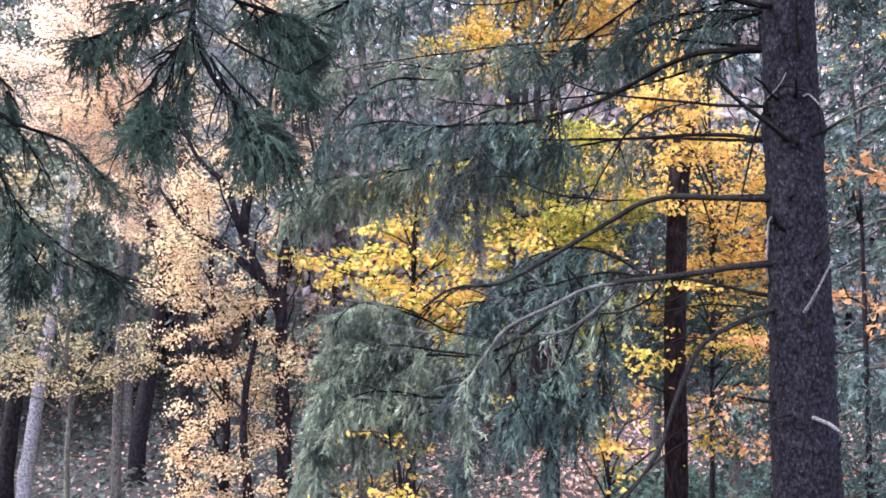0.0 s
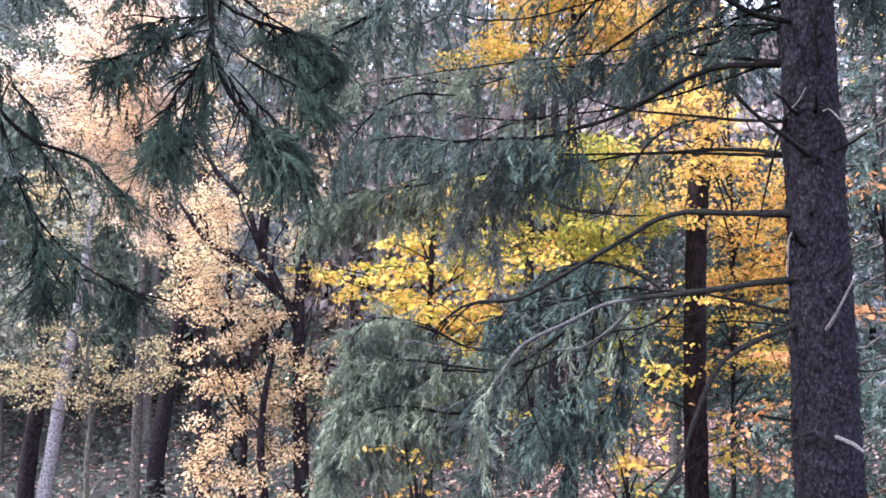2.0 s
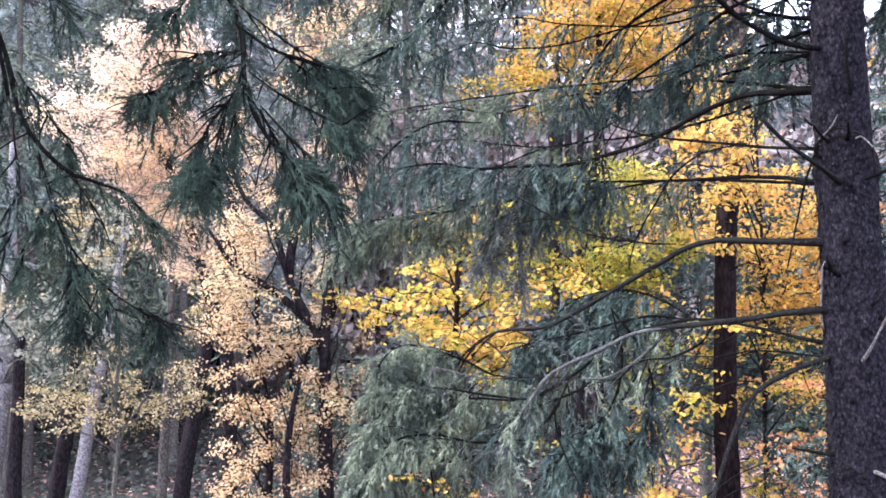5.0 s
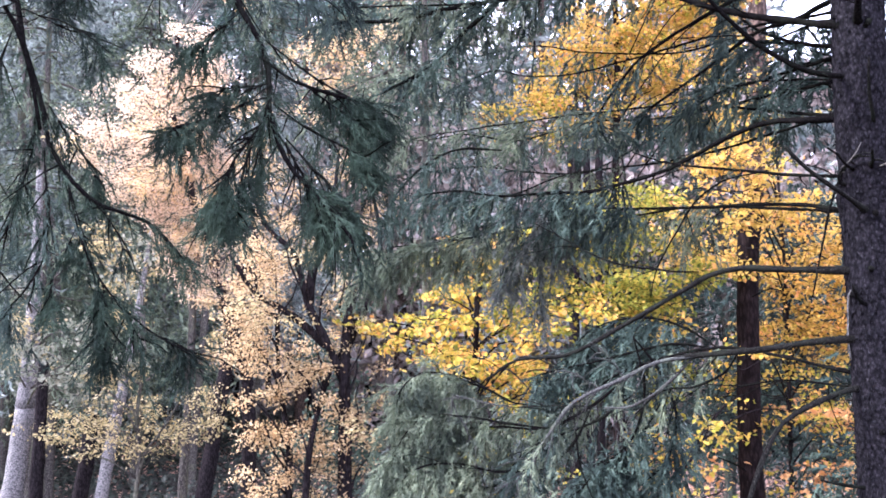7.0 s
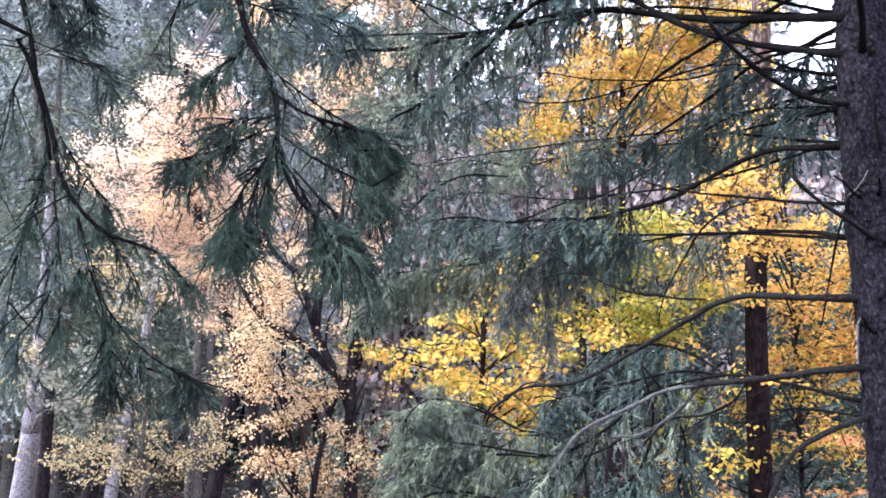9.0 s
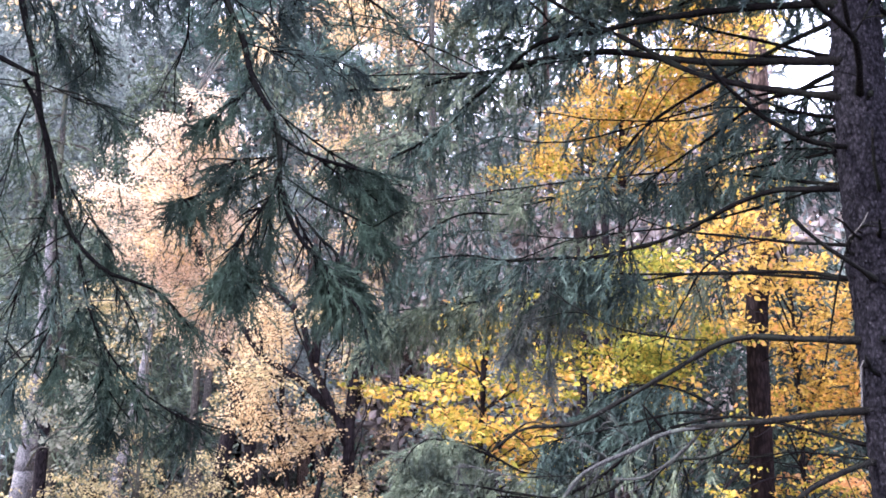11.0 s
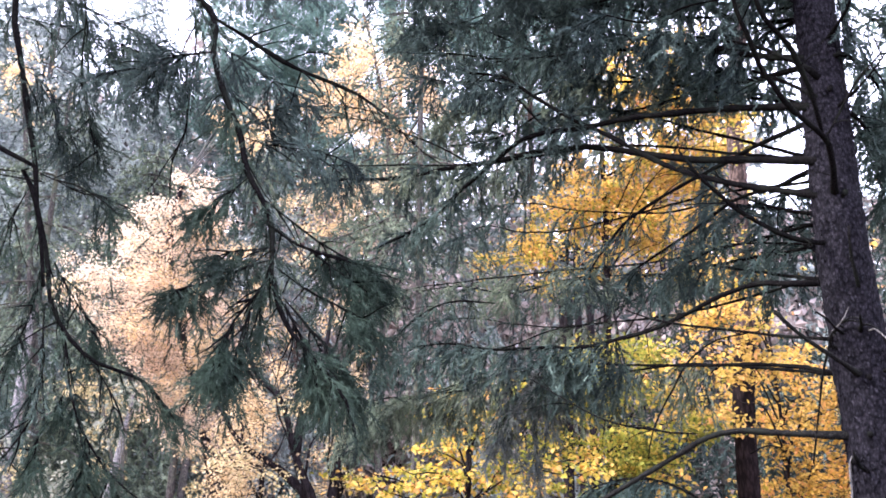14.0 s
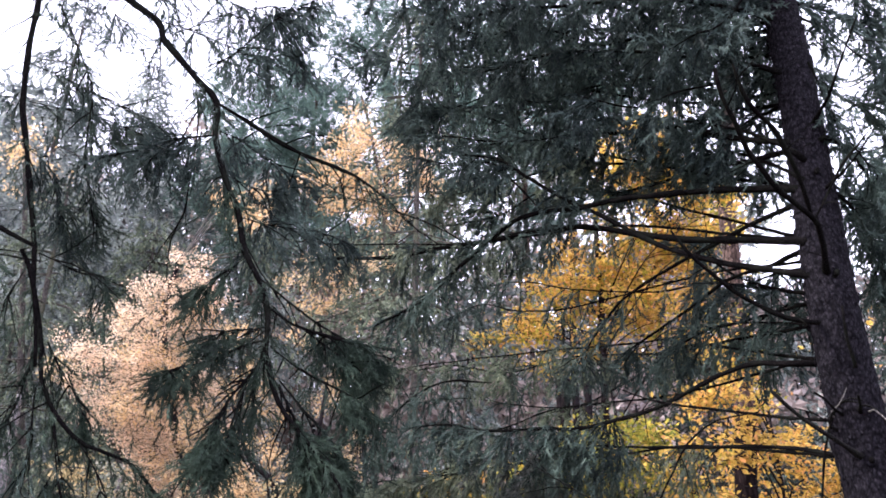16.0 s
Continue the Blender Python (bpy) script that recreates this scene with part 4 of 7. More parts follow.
# living boughs that hang behind and below, carried by hidden limbs on the far side of the trunk
for line, count, length, m in (
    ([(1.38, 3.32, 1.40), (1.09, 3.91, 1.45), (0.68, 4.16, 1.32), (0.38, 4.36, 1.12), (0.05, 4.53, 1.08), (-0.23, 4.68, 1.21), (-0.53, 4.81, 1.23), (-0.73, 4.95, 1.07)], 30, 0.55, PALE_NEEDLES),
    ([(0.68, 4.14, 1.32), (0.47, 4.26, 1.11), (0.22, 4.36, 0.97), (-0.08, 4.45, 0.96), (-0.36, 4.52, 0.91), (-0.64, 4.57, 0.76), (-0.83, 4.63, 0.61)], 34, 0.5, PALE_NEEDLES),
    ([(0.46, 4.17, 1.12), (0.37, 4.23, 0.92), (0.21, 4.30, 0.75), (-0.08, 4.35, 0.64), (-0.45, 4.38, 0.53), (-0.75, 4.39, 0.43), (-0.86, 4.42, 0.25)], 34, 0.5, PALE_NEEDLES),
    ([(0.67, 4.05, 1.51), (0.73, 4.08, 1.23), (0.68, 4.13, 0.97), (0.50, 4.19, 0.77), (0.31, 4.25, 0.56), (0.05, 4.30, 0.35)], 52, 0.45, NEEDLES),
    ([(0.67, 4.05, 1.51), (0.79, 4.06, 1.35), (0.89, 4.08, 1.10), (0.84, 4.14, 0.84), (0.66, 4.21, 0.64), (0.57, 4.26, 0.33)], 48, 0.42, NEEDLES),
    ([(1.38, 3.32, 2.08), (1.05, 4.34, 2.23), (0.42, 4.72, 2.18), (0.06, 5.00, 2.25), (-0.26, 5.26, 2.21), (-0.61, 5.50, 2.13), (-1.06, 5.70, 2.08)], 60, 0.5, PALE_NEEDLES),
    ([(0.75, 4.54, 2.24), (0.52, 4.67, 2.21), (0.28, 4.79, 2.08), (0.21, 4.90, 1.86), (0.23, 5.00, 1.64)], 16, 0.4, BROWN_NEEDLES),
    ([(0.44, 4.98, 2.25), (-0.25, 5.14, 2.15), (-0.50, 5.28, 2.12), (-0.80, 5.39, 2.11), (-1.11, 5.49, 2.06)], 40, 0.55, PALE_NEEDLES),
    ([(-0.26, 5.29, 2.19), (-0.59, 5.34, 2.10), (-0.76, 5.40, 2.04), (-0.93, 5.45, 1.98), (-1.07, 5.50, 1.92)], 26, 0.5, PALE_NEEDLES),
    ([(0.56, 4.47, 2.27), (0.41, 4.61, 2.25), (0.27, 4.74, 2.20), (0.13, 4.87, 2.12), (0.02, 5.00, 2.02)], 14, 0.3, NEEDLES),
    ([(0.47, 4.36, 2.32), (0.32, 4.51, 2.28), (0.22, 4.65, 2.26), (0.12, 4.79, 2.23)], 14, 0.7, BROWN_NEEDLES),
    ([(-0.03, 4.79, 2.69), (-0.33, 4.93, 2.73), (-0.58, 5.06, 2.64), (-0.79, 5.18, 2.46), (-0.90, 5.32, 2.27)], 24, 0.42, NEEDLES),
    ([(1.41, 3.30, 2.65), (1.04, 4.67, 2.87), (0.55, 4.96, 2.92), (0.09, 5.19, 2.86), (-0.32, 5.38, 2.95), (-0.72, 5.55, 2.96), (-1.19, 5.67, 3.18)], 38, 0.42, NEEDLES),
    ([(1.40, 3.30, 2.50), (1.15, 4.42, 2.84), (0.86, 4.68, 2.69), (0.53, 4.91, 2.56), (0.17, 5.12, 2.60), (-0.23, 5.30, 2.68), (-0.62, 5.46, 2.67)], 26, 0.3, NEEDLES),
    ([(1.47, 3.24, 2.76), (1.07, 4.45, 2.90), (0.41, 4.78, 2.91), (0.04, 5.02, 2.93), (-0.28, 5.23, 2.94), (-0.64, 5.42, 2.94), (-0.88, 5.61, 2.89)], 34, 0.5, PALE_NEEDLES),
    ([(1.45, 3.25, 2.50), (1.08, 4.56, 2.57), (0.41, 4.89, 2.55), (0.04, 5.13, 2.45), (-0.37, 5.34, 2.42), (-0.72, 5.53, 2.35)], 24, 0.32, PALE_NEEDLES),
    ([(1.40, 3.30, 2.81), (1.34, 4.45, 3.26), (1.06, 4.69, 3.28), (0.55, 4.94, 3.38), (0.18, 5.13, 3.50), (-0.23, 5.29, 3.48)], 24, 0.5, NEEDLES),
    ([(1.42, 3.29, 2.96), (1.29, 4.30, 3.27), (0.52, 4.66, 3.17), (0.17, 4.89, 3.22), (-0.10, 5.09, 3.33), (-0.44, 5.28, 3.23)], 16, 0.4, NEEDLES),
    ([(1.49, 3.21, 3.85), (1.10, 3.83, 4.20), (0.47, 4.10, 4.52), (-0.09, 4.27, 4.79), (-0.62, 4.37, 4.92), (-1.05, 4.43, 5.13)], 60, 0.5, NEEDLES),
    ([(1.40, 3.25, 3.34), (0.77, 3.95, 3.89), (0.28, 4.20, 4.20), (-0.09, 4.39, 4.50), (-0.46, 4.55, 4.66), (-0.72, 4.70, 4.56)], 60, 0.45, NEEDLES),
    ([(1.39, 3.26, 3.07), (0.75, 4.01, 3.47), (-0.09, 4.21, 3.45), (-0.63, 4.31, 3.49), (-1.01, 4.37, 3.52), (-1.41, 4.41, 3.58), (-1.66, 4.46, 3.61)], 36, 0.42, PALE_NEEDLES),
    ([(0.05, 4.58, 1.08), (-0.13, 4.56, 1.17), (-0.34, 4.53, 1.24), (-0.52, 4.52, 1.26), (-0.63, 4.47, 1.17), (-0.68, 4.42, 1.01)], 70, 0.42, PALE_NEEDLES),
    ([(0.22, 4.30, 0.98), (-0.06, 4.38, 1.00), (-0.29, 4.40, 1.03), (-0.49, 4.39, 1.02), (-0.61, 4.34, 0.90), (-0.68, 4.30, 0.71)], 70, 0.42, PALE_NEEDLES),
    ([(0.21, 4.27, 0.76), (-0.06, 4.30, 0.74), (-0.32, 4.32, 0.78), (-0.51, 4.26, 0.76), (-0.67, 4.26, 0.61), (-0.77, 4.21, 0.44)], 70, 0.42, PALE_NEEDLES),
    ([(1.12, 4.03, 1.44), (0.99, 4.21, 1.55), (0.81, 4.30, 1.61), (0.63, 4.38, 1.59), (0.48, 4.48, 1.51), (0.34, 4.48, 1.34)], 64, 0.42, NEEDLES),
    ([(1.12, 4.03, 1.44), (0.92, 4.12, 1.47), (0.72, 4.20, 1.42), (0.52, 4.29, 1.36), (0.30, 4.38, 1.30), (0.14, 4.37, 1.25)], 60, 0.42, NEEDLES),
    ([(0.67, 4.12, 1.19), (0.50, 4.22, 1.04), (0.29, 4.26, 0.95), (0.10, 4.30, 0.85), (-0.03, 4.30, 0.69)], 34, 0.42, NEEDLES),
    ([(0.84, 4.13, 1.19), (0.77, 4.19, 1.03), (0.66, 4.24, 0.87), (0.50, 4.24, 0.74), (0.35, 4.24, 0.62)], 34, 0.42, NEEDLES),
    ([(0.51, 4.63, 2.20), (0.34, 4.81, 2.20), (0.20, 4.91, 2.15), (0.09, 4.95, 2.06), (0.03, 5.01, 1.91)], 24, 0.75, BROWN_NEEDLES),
):
    limb(big, line, 0.010, 0.003, leaf=habit(0.3, 1.0, int(count * (1.2 if m is PALE_NEEDLES else 1.2 if m is SHADED_NEEDLES else 0.9)), length, m, 1.6), twigs=8)

AXIS = None

# ---- the near spruce whose boughs hang in from one side ----
NEAR_FOOT = (-3.1, 1.3, float(ground_height(-3.1, 1.3)) - 0.1)
near = thing("spruce_tree", NEAR_FOOT, "spruce at the viewpoint with long drooping boughs", "tree")
stem(near, [NEAR_FOOT, (-3.1, 1.3, 1.5), (-3.05, 1.32, 4.0), (-3.0, 1.3, 8.0)], 0.16, 0.07, SPRUCE_BARK, flare=0.3)
nh = lambda a, b, c, ln, m=None, d=1.1: habit(a, b, int(c * 1.15), ln * 0.85, m or NEAR_NEEDLES, d, NEEDLE_FINE, 0.056, 0.025)
limb(near, [(-3.0, 1.3, 4.3), (-2.3, 1.9, 4.1)] + [(-1.37, 2.12, 3.60), (-1.24, 2.15, 3.45), (-1.11, 2.17, 3.30), (-1.01, 2.18, 3.18), (-0.98, 2.14, 3.02), (-0.92, 2.13, 2.85), (-0.85, 2.11, 2.70), (-0.81, 2.08, 2.57), (-0.74, 2.07, 2.45), (-0.70, 2.04, 2.35), (-0.68, 2.00, 2.22), (-0.63, 1.98, 2.08), (-0.53, 1.96, 1.97), (-0.44, 1.95, 1.86), (-0.40, 1.91, 1.75)], 0.022, 0.004, leaf=nh(0.6, 1.0, 30, 0.2), twigs=14)
limb(near, [(-0.98, 2.11, 3.13), (-0.88, 2.18, 3.09), (-0.77, 2.25, 3.04), (-0.66, 2.31, 3.01), (-0.52, 2.37, 2.97), (-0.42, 2.42, 2.90)], 0.012, 0.004, leaf=nh(0.75, 1.0, 4, 0.2), twigs=12)
limb(near, [(-0.97, 2.11, 3.00), (-1.07, 2.11, 2.99), (-1.13, 2.12, 2.98), (-1.23, 2.10, 2.94), (-1.34, 2.08, 2.90)], 0.008, 0.003, leaf=nh(0.1, 1.0, 22, 0.3, SHADED_NEEDLES), twigs=5)
limb(near, [(-0.98, 2.15, 3.03), (-0.98, 2.26, 2.95), (-0.93, 2.39, 2.94), (-0.84, 2.52, 2.98)], 0.003, 0.0015, leaf=nh(0.1, 1.0, 14, 0.28, SHADED_NEEDLES), twigs=4)
for line, r, start, count, length in (
    ([(-0.68, 2.01, 2.25), (-0.74, 1.96, 2.21), (-0.79, 1.90, 2.16), (-0.85, 1.84, 2.13), (-0.88, 1.80, 2.11)], 0.006, 0.5, 40, 0.13),
    ([(-0.68, 2.01, 2.29), (-0.72, 1.97, 2.27), (-0.78, 1.92, 2.25), (-0.82, 1.88, 2.22)], 0.004, 0.3, 34, 0.12),
    ([(-0.67, 1.99, 2.20), (-0.71, 1.95, 2.12), (-0.74, 1.91, 2.05), (-0.76, 1.88, 1.97), (-0.77, 1.85, 1.89)], 0.006, 0.5, 46, 0.14),
    ([(-0.70, 1.96, 2.13), (-0.72, 1.93, 2.04), (-0.73, 1.91, 1.95), (-0.73, 1.88, 1.89)], 0.004, 0.45, 30, 0.12),
    ([(-0.67, 1.99, 2.24), (-0.69, 1.98, 2.17), (-0.70, 1.98, 2.10), (-0.69, 1.98, 2.05)], 0.004, 0.2, 26, 0.11),
    ([(-0.71, 2.02, 2.37), (-0.63, 2.09, 2.32), (-0.54, 2.15, 2.30), (-0.45, 2.21, 2.29), (-0.36, 2.27, 2.29)], 0.009, 0.42, 50, 0.14),
    ([(-0.62, 2.07, 2.32), (-0.54, 2.14, 2.27), (-0.47, 2.20, 2.23), (-0.39, 2.26, 2.18)], 0.005, 0.45, 40, 0.13),
    ([(-0.67, 2.01, 2.23), (-0.60, 2.07, 2.18), (-0.53, 2.12, 2.15), (-0.44, 2.17, 2.11), (-0.38, 2.22, 2.06)], 0.006, 0.45, 46, 0.13),
    ([(-0.63, 2.00, 2.13), (-0.56, 2.04, 2.05), (-0.50, 2.06, 1.99), (-0.46, 2.09, 1.93), (-0.44, 2.10, 1.87)], 0.006, 0.4, 50, 0.14),
    ([(-0.63, 2.00, 2.12), (-0.58, 2.02, 2.02), (-0.53, 2.03, 1.94), (-0.51, 2.04, 1.84)], 0.005, 0.5, 34, 0.13),
    ([(-0.83, 2.15, 2.56), (-0.88, 2.13, 2.50), (-0.92, 2.11, 2.45), (-0.96, 2.09, 2.42)], 0.005, 0.3, 34, 0.14),
    ([(-0.77, 2.15, 2.49), (-0.65, 2.21, 2.40), (-0.55, 2.26, 2.34), (-0.44, 2.31, 2.29), (-0.37, 2.35, 2.24)], 0.005, 0.5, 40, 0.13),
    ([(-0.66, 1.97, 2.17), (-0.59, 1.99, 2.05), (-0.54, 2.01, 1.97), (-0.51, 2.02, 1.89)], 0.005, 0.5, 36, 0.13),
):
    limb(near, line, r, 0.002, leaf=nh(start, 1.0, int(count * 0.52), length * 0.72), twigs=10, twig_length=0.15)
limb(near, [(-3.0, 1.3, 4.9), (-2.0, 1.95, 4.35), (-1.73, 2.10, 3.9)] + [(-1.73, 2.11, 3.60), (-1.71, 2.10, 3.32), (-1.68, 2.10, 3.12), (-1.63, 2.11, 2.94), (-1.59, 2.12, 2.78), (-1.54, 2.13, 2.61), (-1.51, 2.13, 2.47), (-1.46, 2.14, 2.32), (-1.42, 2.14, 2.16), (-1.35, 2.16, 2.04), (-1.27, 2.19, 1.97), (-1.15, 2.22, 1.93), (-1.08, 2.24, 1.87), (-1.02, 2.24, 1.81)], 0.018, 0.004, leaf=nh(0.62, 1.0, 16, 0.2), twigs=14)
limb(near, [(-3.0, 1.3, 3.1), (-2.7, 1.8, 3.0)] + [(-1.50, 1.91, 2.57), (-1.45, 1.96, 2.52), (-1.42, 2.00, 2.43), (-1.40, 2.02, 2.33), (-1.38, 2.05, 2.18)], 0.014, 0.006, twigs=4)
limb(near, [(-3.0, 1.35, 2.9), (-2.6, 1.7, 2.85)] + [(-1.40, 1.80, 2.44), (-1.31, 1.86, 2.46), (-1.24, 1.90, 2.43), (-1.16, 1.95, 2.42), (-1.14, 1.96, 2.34)], 0.005, 0.0015, twigs=8, leaf=nh(0.6, 1.0, 8, 0.2))
limb(near, [(-1.69, 2.07, 3.68), (-1.58, 2.13, 3.46), (-1.50, 2.17, 3.28), (-1.47, 2.16, 3.18), (-1.44, 2.16, 2.90), (-1.34, 2.19, 2.62)], 0.004, 0.0015, twigs=14, leaf=nh(0.2, 1.0, 18, 0.25))
limb(near, [(-1.39, 2.08, 2.12), (-1.37, 2.08, 1.91), (-1.37, 2.07, 1.79), (-1.40, 2.03, 1.69), (-1.43, 1.99, 1.63)], 0.005, 0.0015, twigs=8, leaf=nh(0.25, 1.0, 9, 0.32, NEEDLES))
limb(near, [(-1.33, 2.12, 2.00), (-1.29, 2.12, 1.86), (-1.23, 2.13, 1.74), (-1.15, 2.15, 1.64), (-1.05, 2.18, 1.56), (-0.97, 2.20, 1.51)], 0.005, 0.0015, twigs=8, leaf=nh(0.3, 1.0, 8, 0.18))
limb(near, [(-1.49, 2.13, 2.09), (-1.51, 2.12, 1.97), (-1.53, 2.11, 1.83), (-1.54, 2.10, 1.69)], 0.004, 0.0015, twigs=5, leaf=nh(0.3, 1.0, 5, 0.3, NEEDLES))
limb(near, [(-1.57, 2.20, 2.62), (-1.63, 2.20, 2.45), (-1.67, 2.21, 2.26), (-1.71, 2.22, 2.10)], 0.004, 0.0015, twigs=5, leaf=nh(0.2, 1.0, 6, 0.3))
for line, count in (
    ([(-1.23, 2.12, 1.74), (-1.22, 2.13, 1.66), (-1.22, 2.13, 1.58), (-1.21, 2.13, 1.49)], 44),
    ([(-1.19, 2.14, 1.69), (-1.16, 2.16, 1.63), (-1.12, 2.18, 1.56), (-1.11, 2.19, 1.51)], 18),
    ([(-1.07, 2.17, 1.57), (-1.02, 2.19, 1.55), (-0.97, 2.20, 1.51), (-0.94, 2.21, 1.47)], 9),
    ([(-1.31, 2.13, 1.90), (-1.34, 2.12, 1.81), (-1.36, 2.10, 1.74), (-1.36, 2.10, 1.66)], 20),
    ([(-1.49, 2.17, 2.34), (-1.48, 2.16, 2.20), (-1.48, 2.14, 2.09), (-1.49, 2.11, 1.99)], 24),
    ([(-1.42, 2.16, 2.17), (-1.36, 2.16, 2.03), (-1.31, 2.14, 1.92), (-1.27, 2.13, 1.82)], 14),
    ([(-1.34, 2.15, 2.03), (-1.27, 2.17, 1.96), (-1.21, 2.18, 1.88), (-1.17, 2.18, 1.78)], 9),
    ([(-1.43, 2.15, 2.28), (-1.38, 2.18, 2.19), (-1.33, 2.21, 2.11), (-1.29, 2.23, 2.02)], 24),
):
    limb(near, line, 0.003, 0.0015, twigs=5, leaf=nh(0.1, 1.0, int(count * 0.48), 0.12), twig_length=0.12)
limb(near, [(-1.79, 2.25, 3.25), (-1.75, 2.38, 3.30), (-1.65, 2.53, 3.34), (-1.53, 2.69, 3.35), (-1.41, 2.84, 3.37)], 0.004, 0.0015, twigs=6, leaf=nh(0.1, 1.0, 26, 0.3))
limb(near, [(-1.36, 2.18, 3.60), (-1.31, 2.32, 3.60), (-1.13, 2.52, 3.87), (-0.99, 2.69, 4.03), (-0.87, 2.83, 4.11)], 0.004, 0.0015, twigs=6, leaf=nh(0.3, 1.0, 24, 0.3, SHADED_NEEDLES))
limb(near, [(-1.12, 2.20, 3.32), (-1.08, 2.21, 3.11), (-1.08, 2.22, 2.92), (-1.08, 2.22, 2.75), (-1.11, 2.20, 2.64)], 0.004, 0.002, name="twig", twigs=10)

for line, count in (
    ([(-1.29, 2.11, 3.51), (-1.23, 2.28, 3.59), (-1.13, 2.47, 3.65), (-1.02, 2.65, 3.72), (-0.90, 2.82, 3.88)], 22),
    ([(-1.75, 2.16, 3.36), (-1.69, 2.32, 3.39), (-1.58, 2.52, 3.39), (-1.48, 2.69, 3.39), (-1.39, 2.84, 3.41)], 22),
    ([(-1.12, 2.20, 3.32), (-1.06, 2.41, 3.57), (-0.96, 2.62, 3.92), (-0.82, 2.84, 4.23)], 18),
    ([(-1.41, 2.03, 3.63), (-1.34, 2.19, 3.72), (-1.20, 2.38, 3.84), (-1.07, 2.55, 3.89), (-0.93, 2.70, 3.95)], 22),
    ([(-1.78, 2.14, 3.63), (-1.77, 2.27, 3.80), (-1.70, 2.44, 3.85), (-1.62, 2.61, 3.83)], 10),
    ([(-0.98, 2.15, 3.04), (-0.95, 2.31, 3.09), (-0.84, 2.49, 3.06), (-0.74, 2.66, 3.07)], 18),
    ([(-0.89, 2.19, 2.73), (-0.83, 2.39, 2.78), (-0.71, 2.59, 2.84), (-0.61, 2.79, 2.87)], 20),
    ([(-1.67, 2.15, 2.99), (-1.62, 2.25, 2.95), (-1.60, 2.33, 2.81), (-1.54, 2.42, 2.73)], 20),
):
    limb(near, line, 0.004, 0.0015, twigs=8, leaf=nh(0.15, 1.0, count, 0.3, SHADED_NEEDLES))

# ---- trunks of the wood ----
def woodland_trunk(name, label, points, r0, r1, mat, category="tree", group=""):
    base = points[0]
    foot = (base[0], base[1], float(ground_height(base[0], base[1])) - 0.15)
    tree = thing(name, foot, label, category, group)
    stem(tree, [foot] + list(points), r0, r1, mat, flare=0.25)
    return tree


pine = woodland_trunk("pine_tree", "dark reddish pine trunk, paler and orange higher up", [(2.40, 7.63, -0.90), (2.40, 7.63, -0.26), (2.39, 7.64, 0.56), (2.40, 7.63, 1.26), (2.42, 7.63, 2.19), (2.48, 7.57, 2.85)], 0.125, 0.10, PINE_BARK)
stem(pine, [(2.48, 7.57, 2.85), (2.52, 7.56, 3.55), (2.56, 7.54, 4.78), (2.58, 7.54, 5.68), (2.71, 7.46, 6.36), (2.83, 7.42, 7.94), (2.96, 7.37, 9.73)], 0.10, 0.05, PINE_TOP_BARK, name="upper_trunk", label="paler orange-brown upper trunk")
for line in ([(2.34, 7.55, 0.08), (2.21, 7.59, 0.16), (2.07, 7.62, 0.21)], [(2.36, 7.54, 0.74), (2.23, 7.58, 0.82), (2.12, 7.61, 0.79)], [(2.41, 7.51, 1.78), (2.56, 7.46, 1.86), (2.68, 7.42, 1.84)],
             [(2.51, 7.46, 4.13), (2.39, 7.49, 4.32), (2.24, 7.54, 4.39)], [(2.54, 7.45, 4.87), (2.68, 7.39, 4.93), (2.81, 7.35, 4.89)]):
    limb(pine, line, 0.014, 0.005, name="stub")
birch = woodland_trunk("birch_tree", "pale leaning birch with a slender trunk", [(-4.44, 7.83, -0.97), (-4.38, 7.87, -0.44), (-4.29, 7.91, 0.28), (-4.26, 7.93, 0.50)], 0.085, 0.06, BIRCH_BARK)
stem(birch, [(-4.26, 7.93, 0.50), (-4.20, 7.97, 0.92), (-4.10, 8.02, 1.70), (-4.00, 8.06, 2.60)], 0.06, 0.02, BIRCH_BARK, name="upper_trunk", label="slimmer upper trunk")
thin = woodland_trunk("young_hornbeam", "slim grey-brown young hornbeam", [(-3.64, 8.23, -1.10), (-3.62, 8.24, -0.03), (-3.59, 8.25, 0.85), (-3.58, 8.26, 1.67), (-3.55, 8.27, 2.30)], 0.062, 0.035, GREY_BARK)
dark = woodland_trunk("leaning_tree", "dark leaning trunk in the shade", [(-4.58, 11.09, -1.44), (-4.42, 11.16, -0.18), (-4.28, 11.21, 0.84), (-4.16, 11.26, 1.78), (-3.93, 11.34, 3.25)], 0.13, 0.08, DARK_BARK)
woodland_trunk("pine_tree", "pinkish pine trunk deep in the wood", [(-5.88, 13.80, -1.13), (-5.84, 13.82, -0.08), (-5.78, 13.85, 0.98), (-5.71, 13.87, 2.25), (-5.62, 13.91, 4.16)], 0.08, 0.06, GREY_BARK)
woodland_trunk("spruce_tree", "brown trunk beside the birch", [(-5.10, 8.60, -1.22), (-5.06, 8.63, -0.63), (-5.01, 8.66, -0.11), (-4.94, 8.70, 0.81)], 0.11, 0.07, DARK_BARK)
wb_pts = [(-5.42, 7.89, -0.63), (-5.35, 7.86, -0.16), (-5.28, 7.82, 0.33), (-5.24, 7.81, 0.58)]
wb_top = [(-5.24, 7.81, 0.58), (-5.20, 7.78, 0.95), (-5.15, 7.73, 1.56), (-5.11, 7.68, 2.30), (-5.08, 7.61, 3.17)]
white_birch = woodland_trunk("birch_tree", "pale thick birch with grey-green leaves", wb_pts, 0.14, 0.10, BIRCH_BARK)
stem(white_birch, wb_top, 0.10, 0.03, BIRCH_BARK, name="upper_trunk", label="slimmer upper trunk")
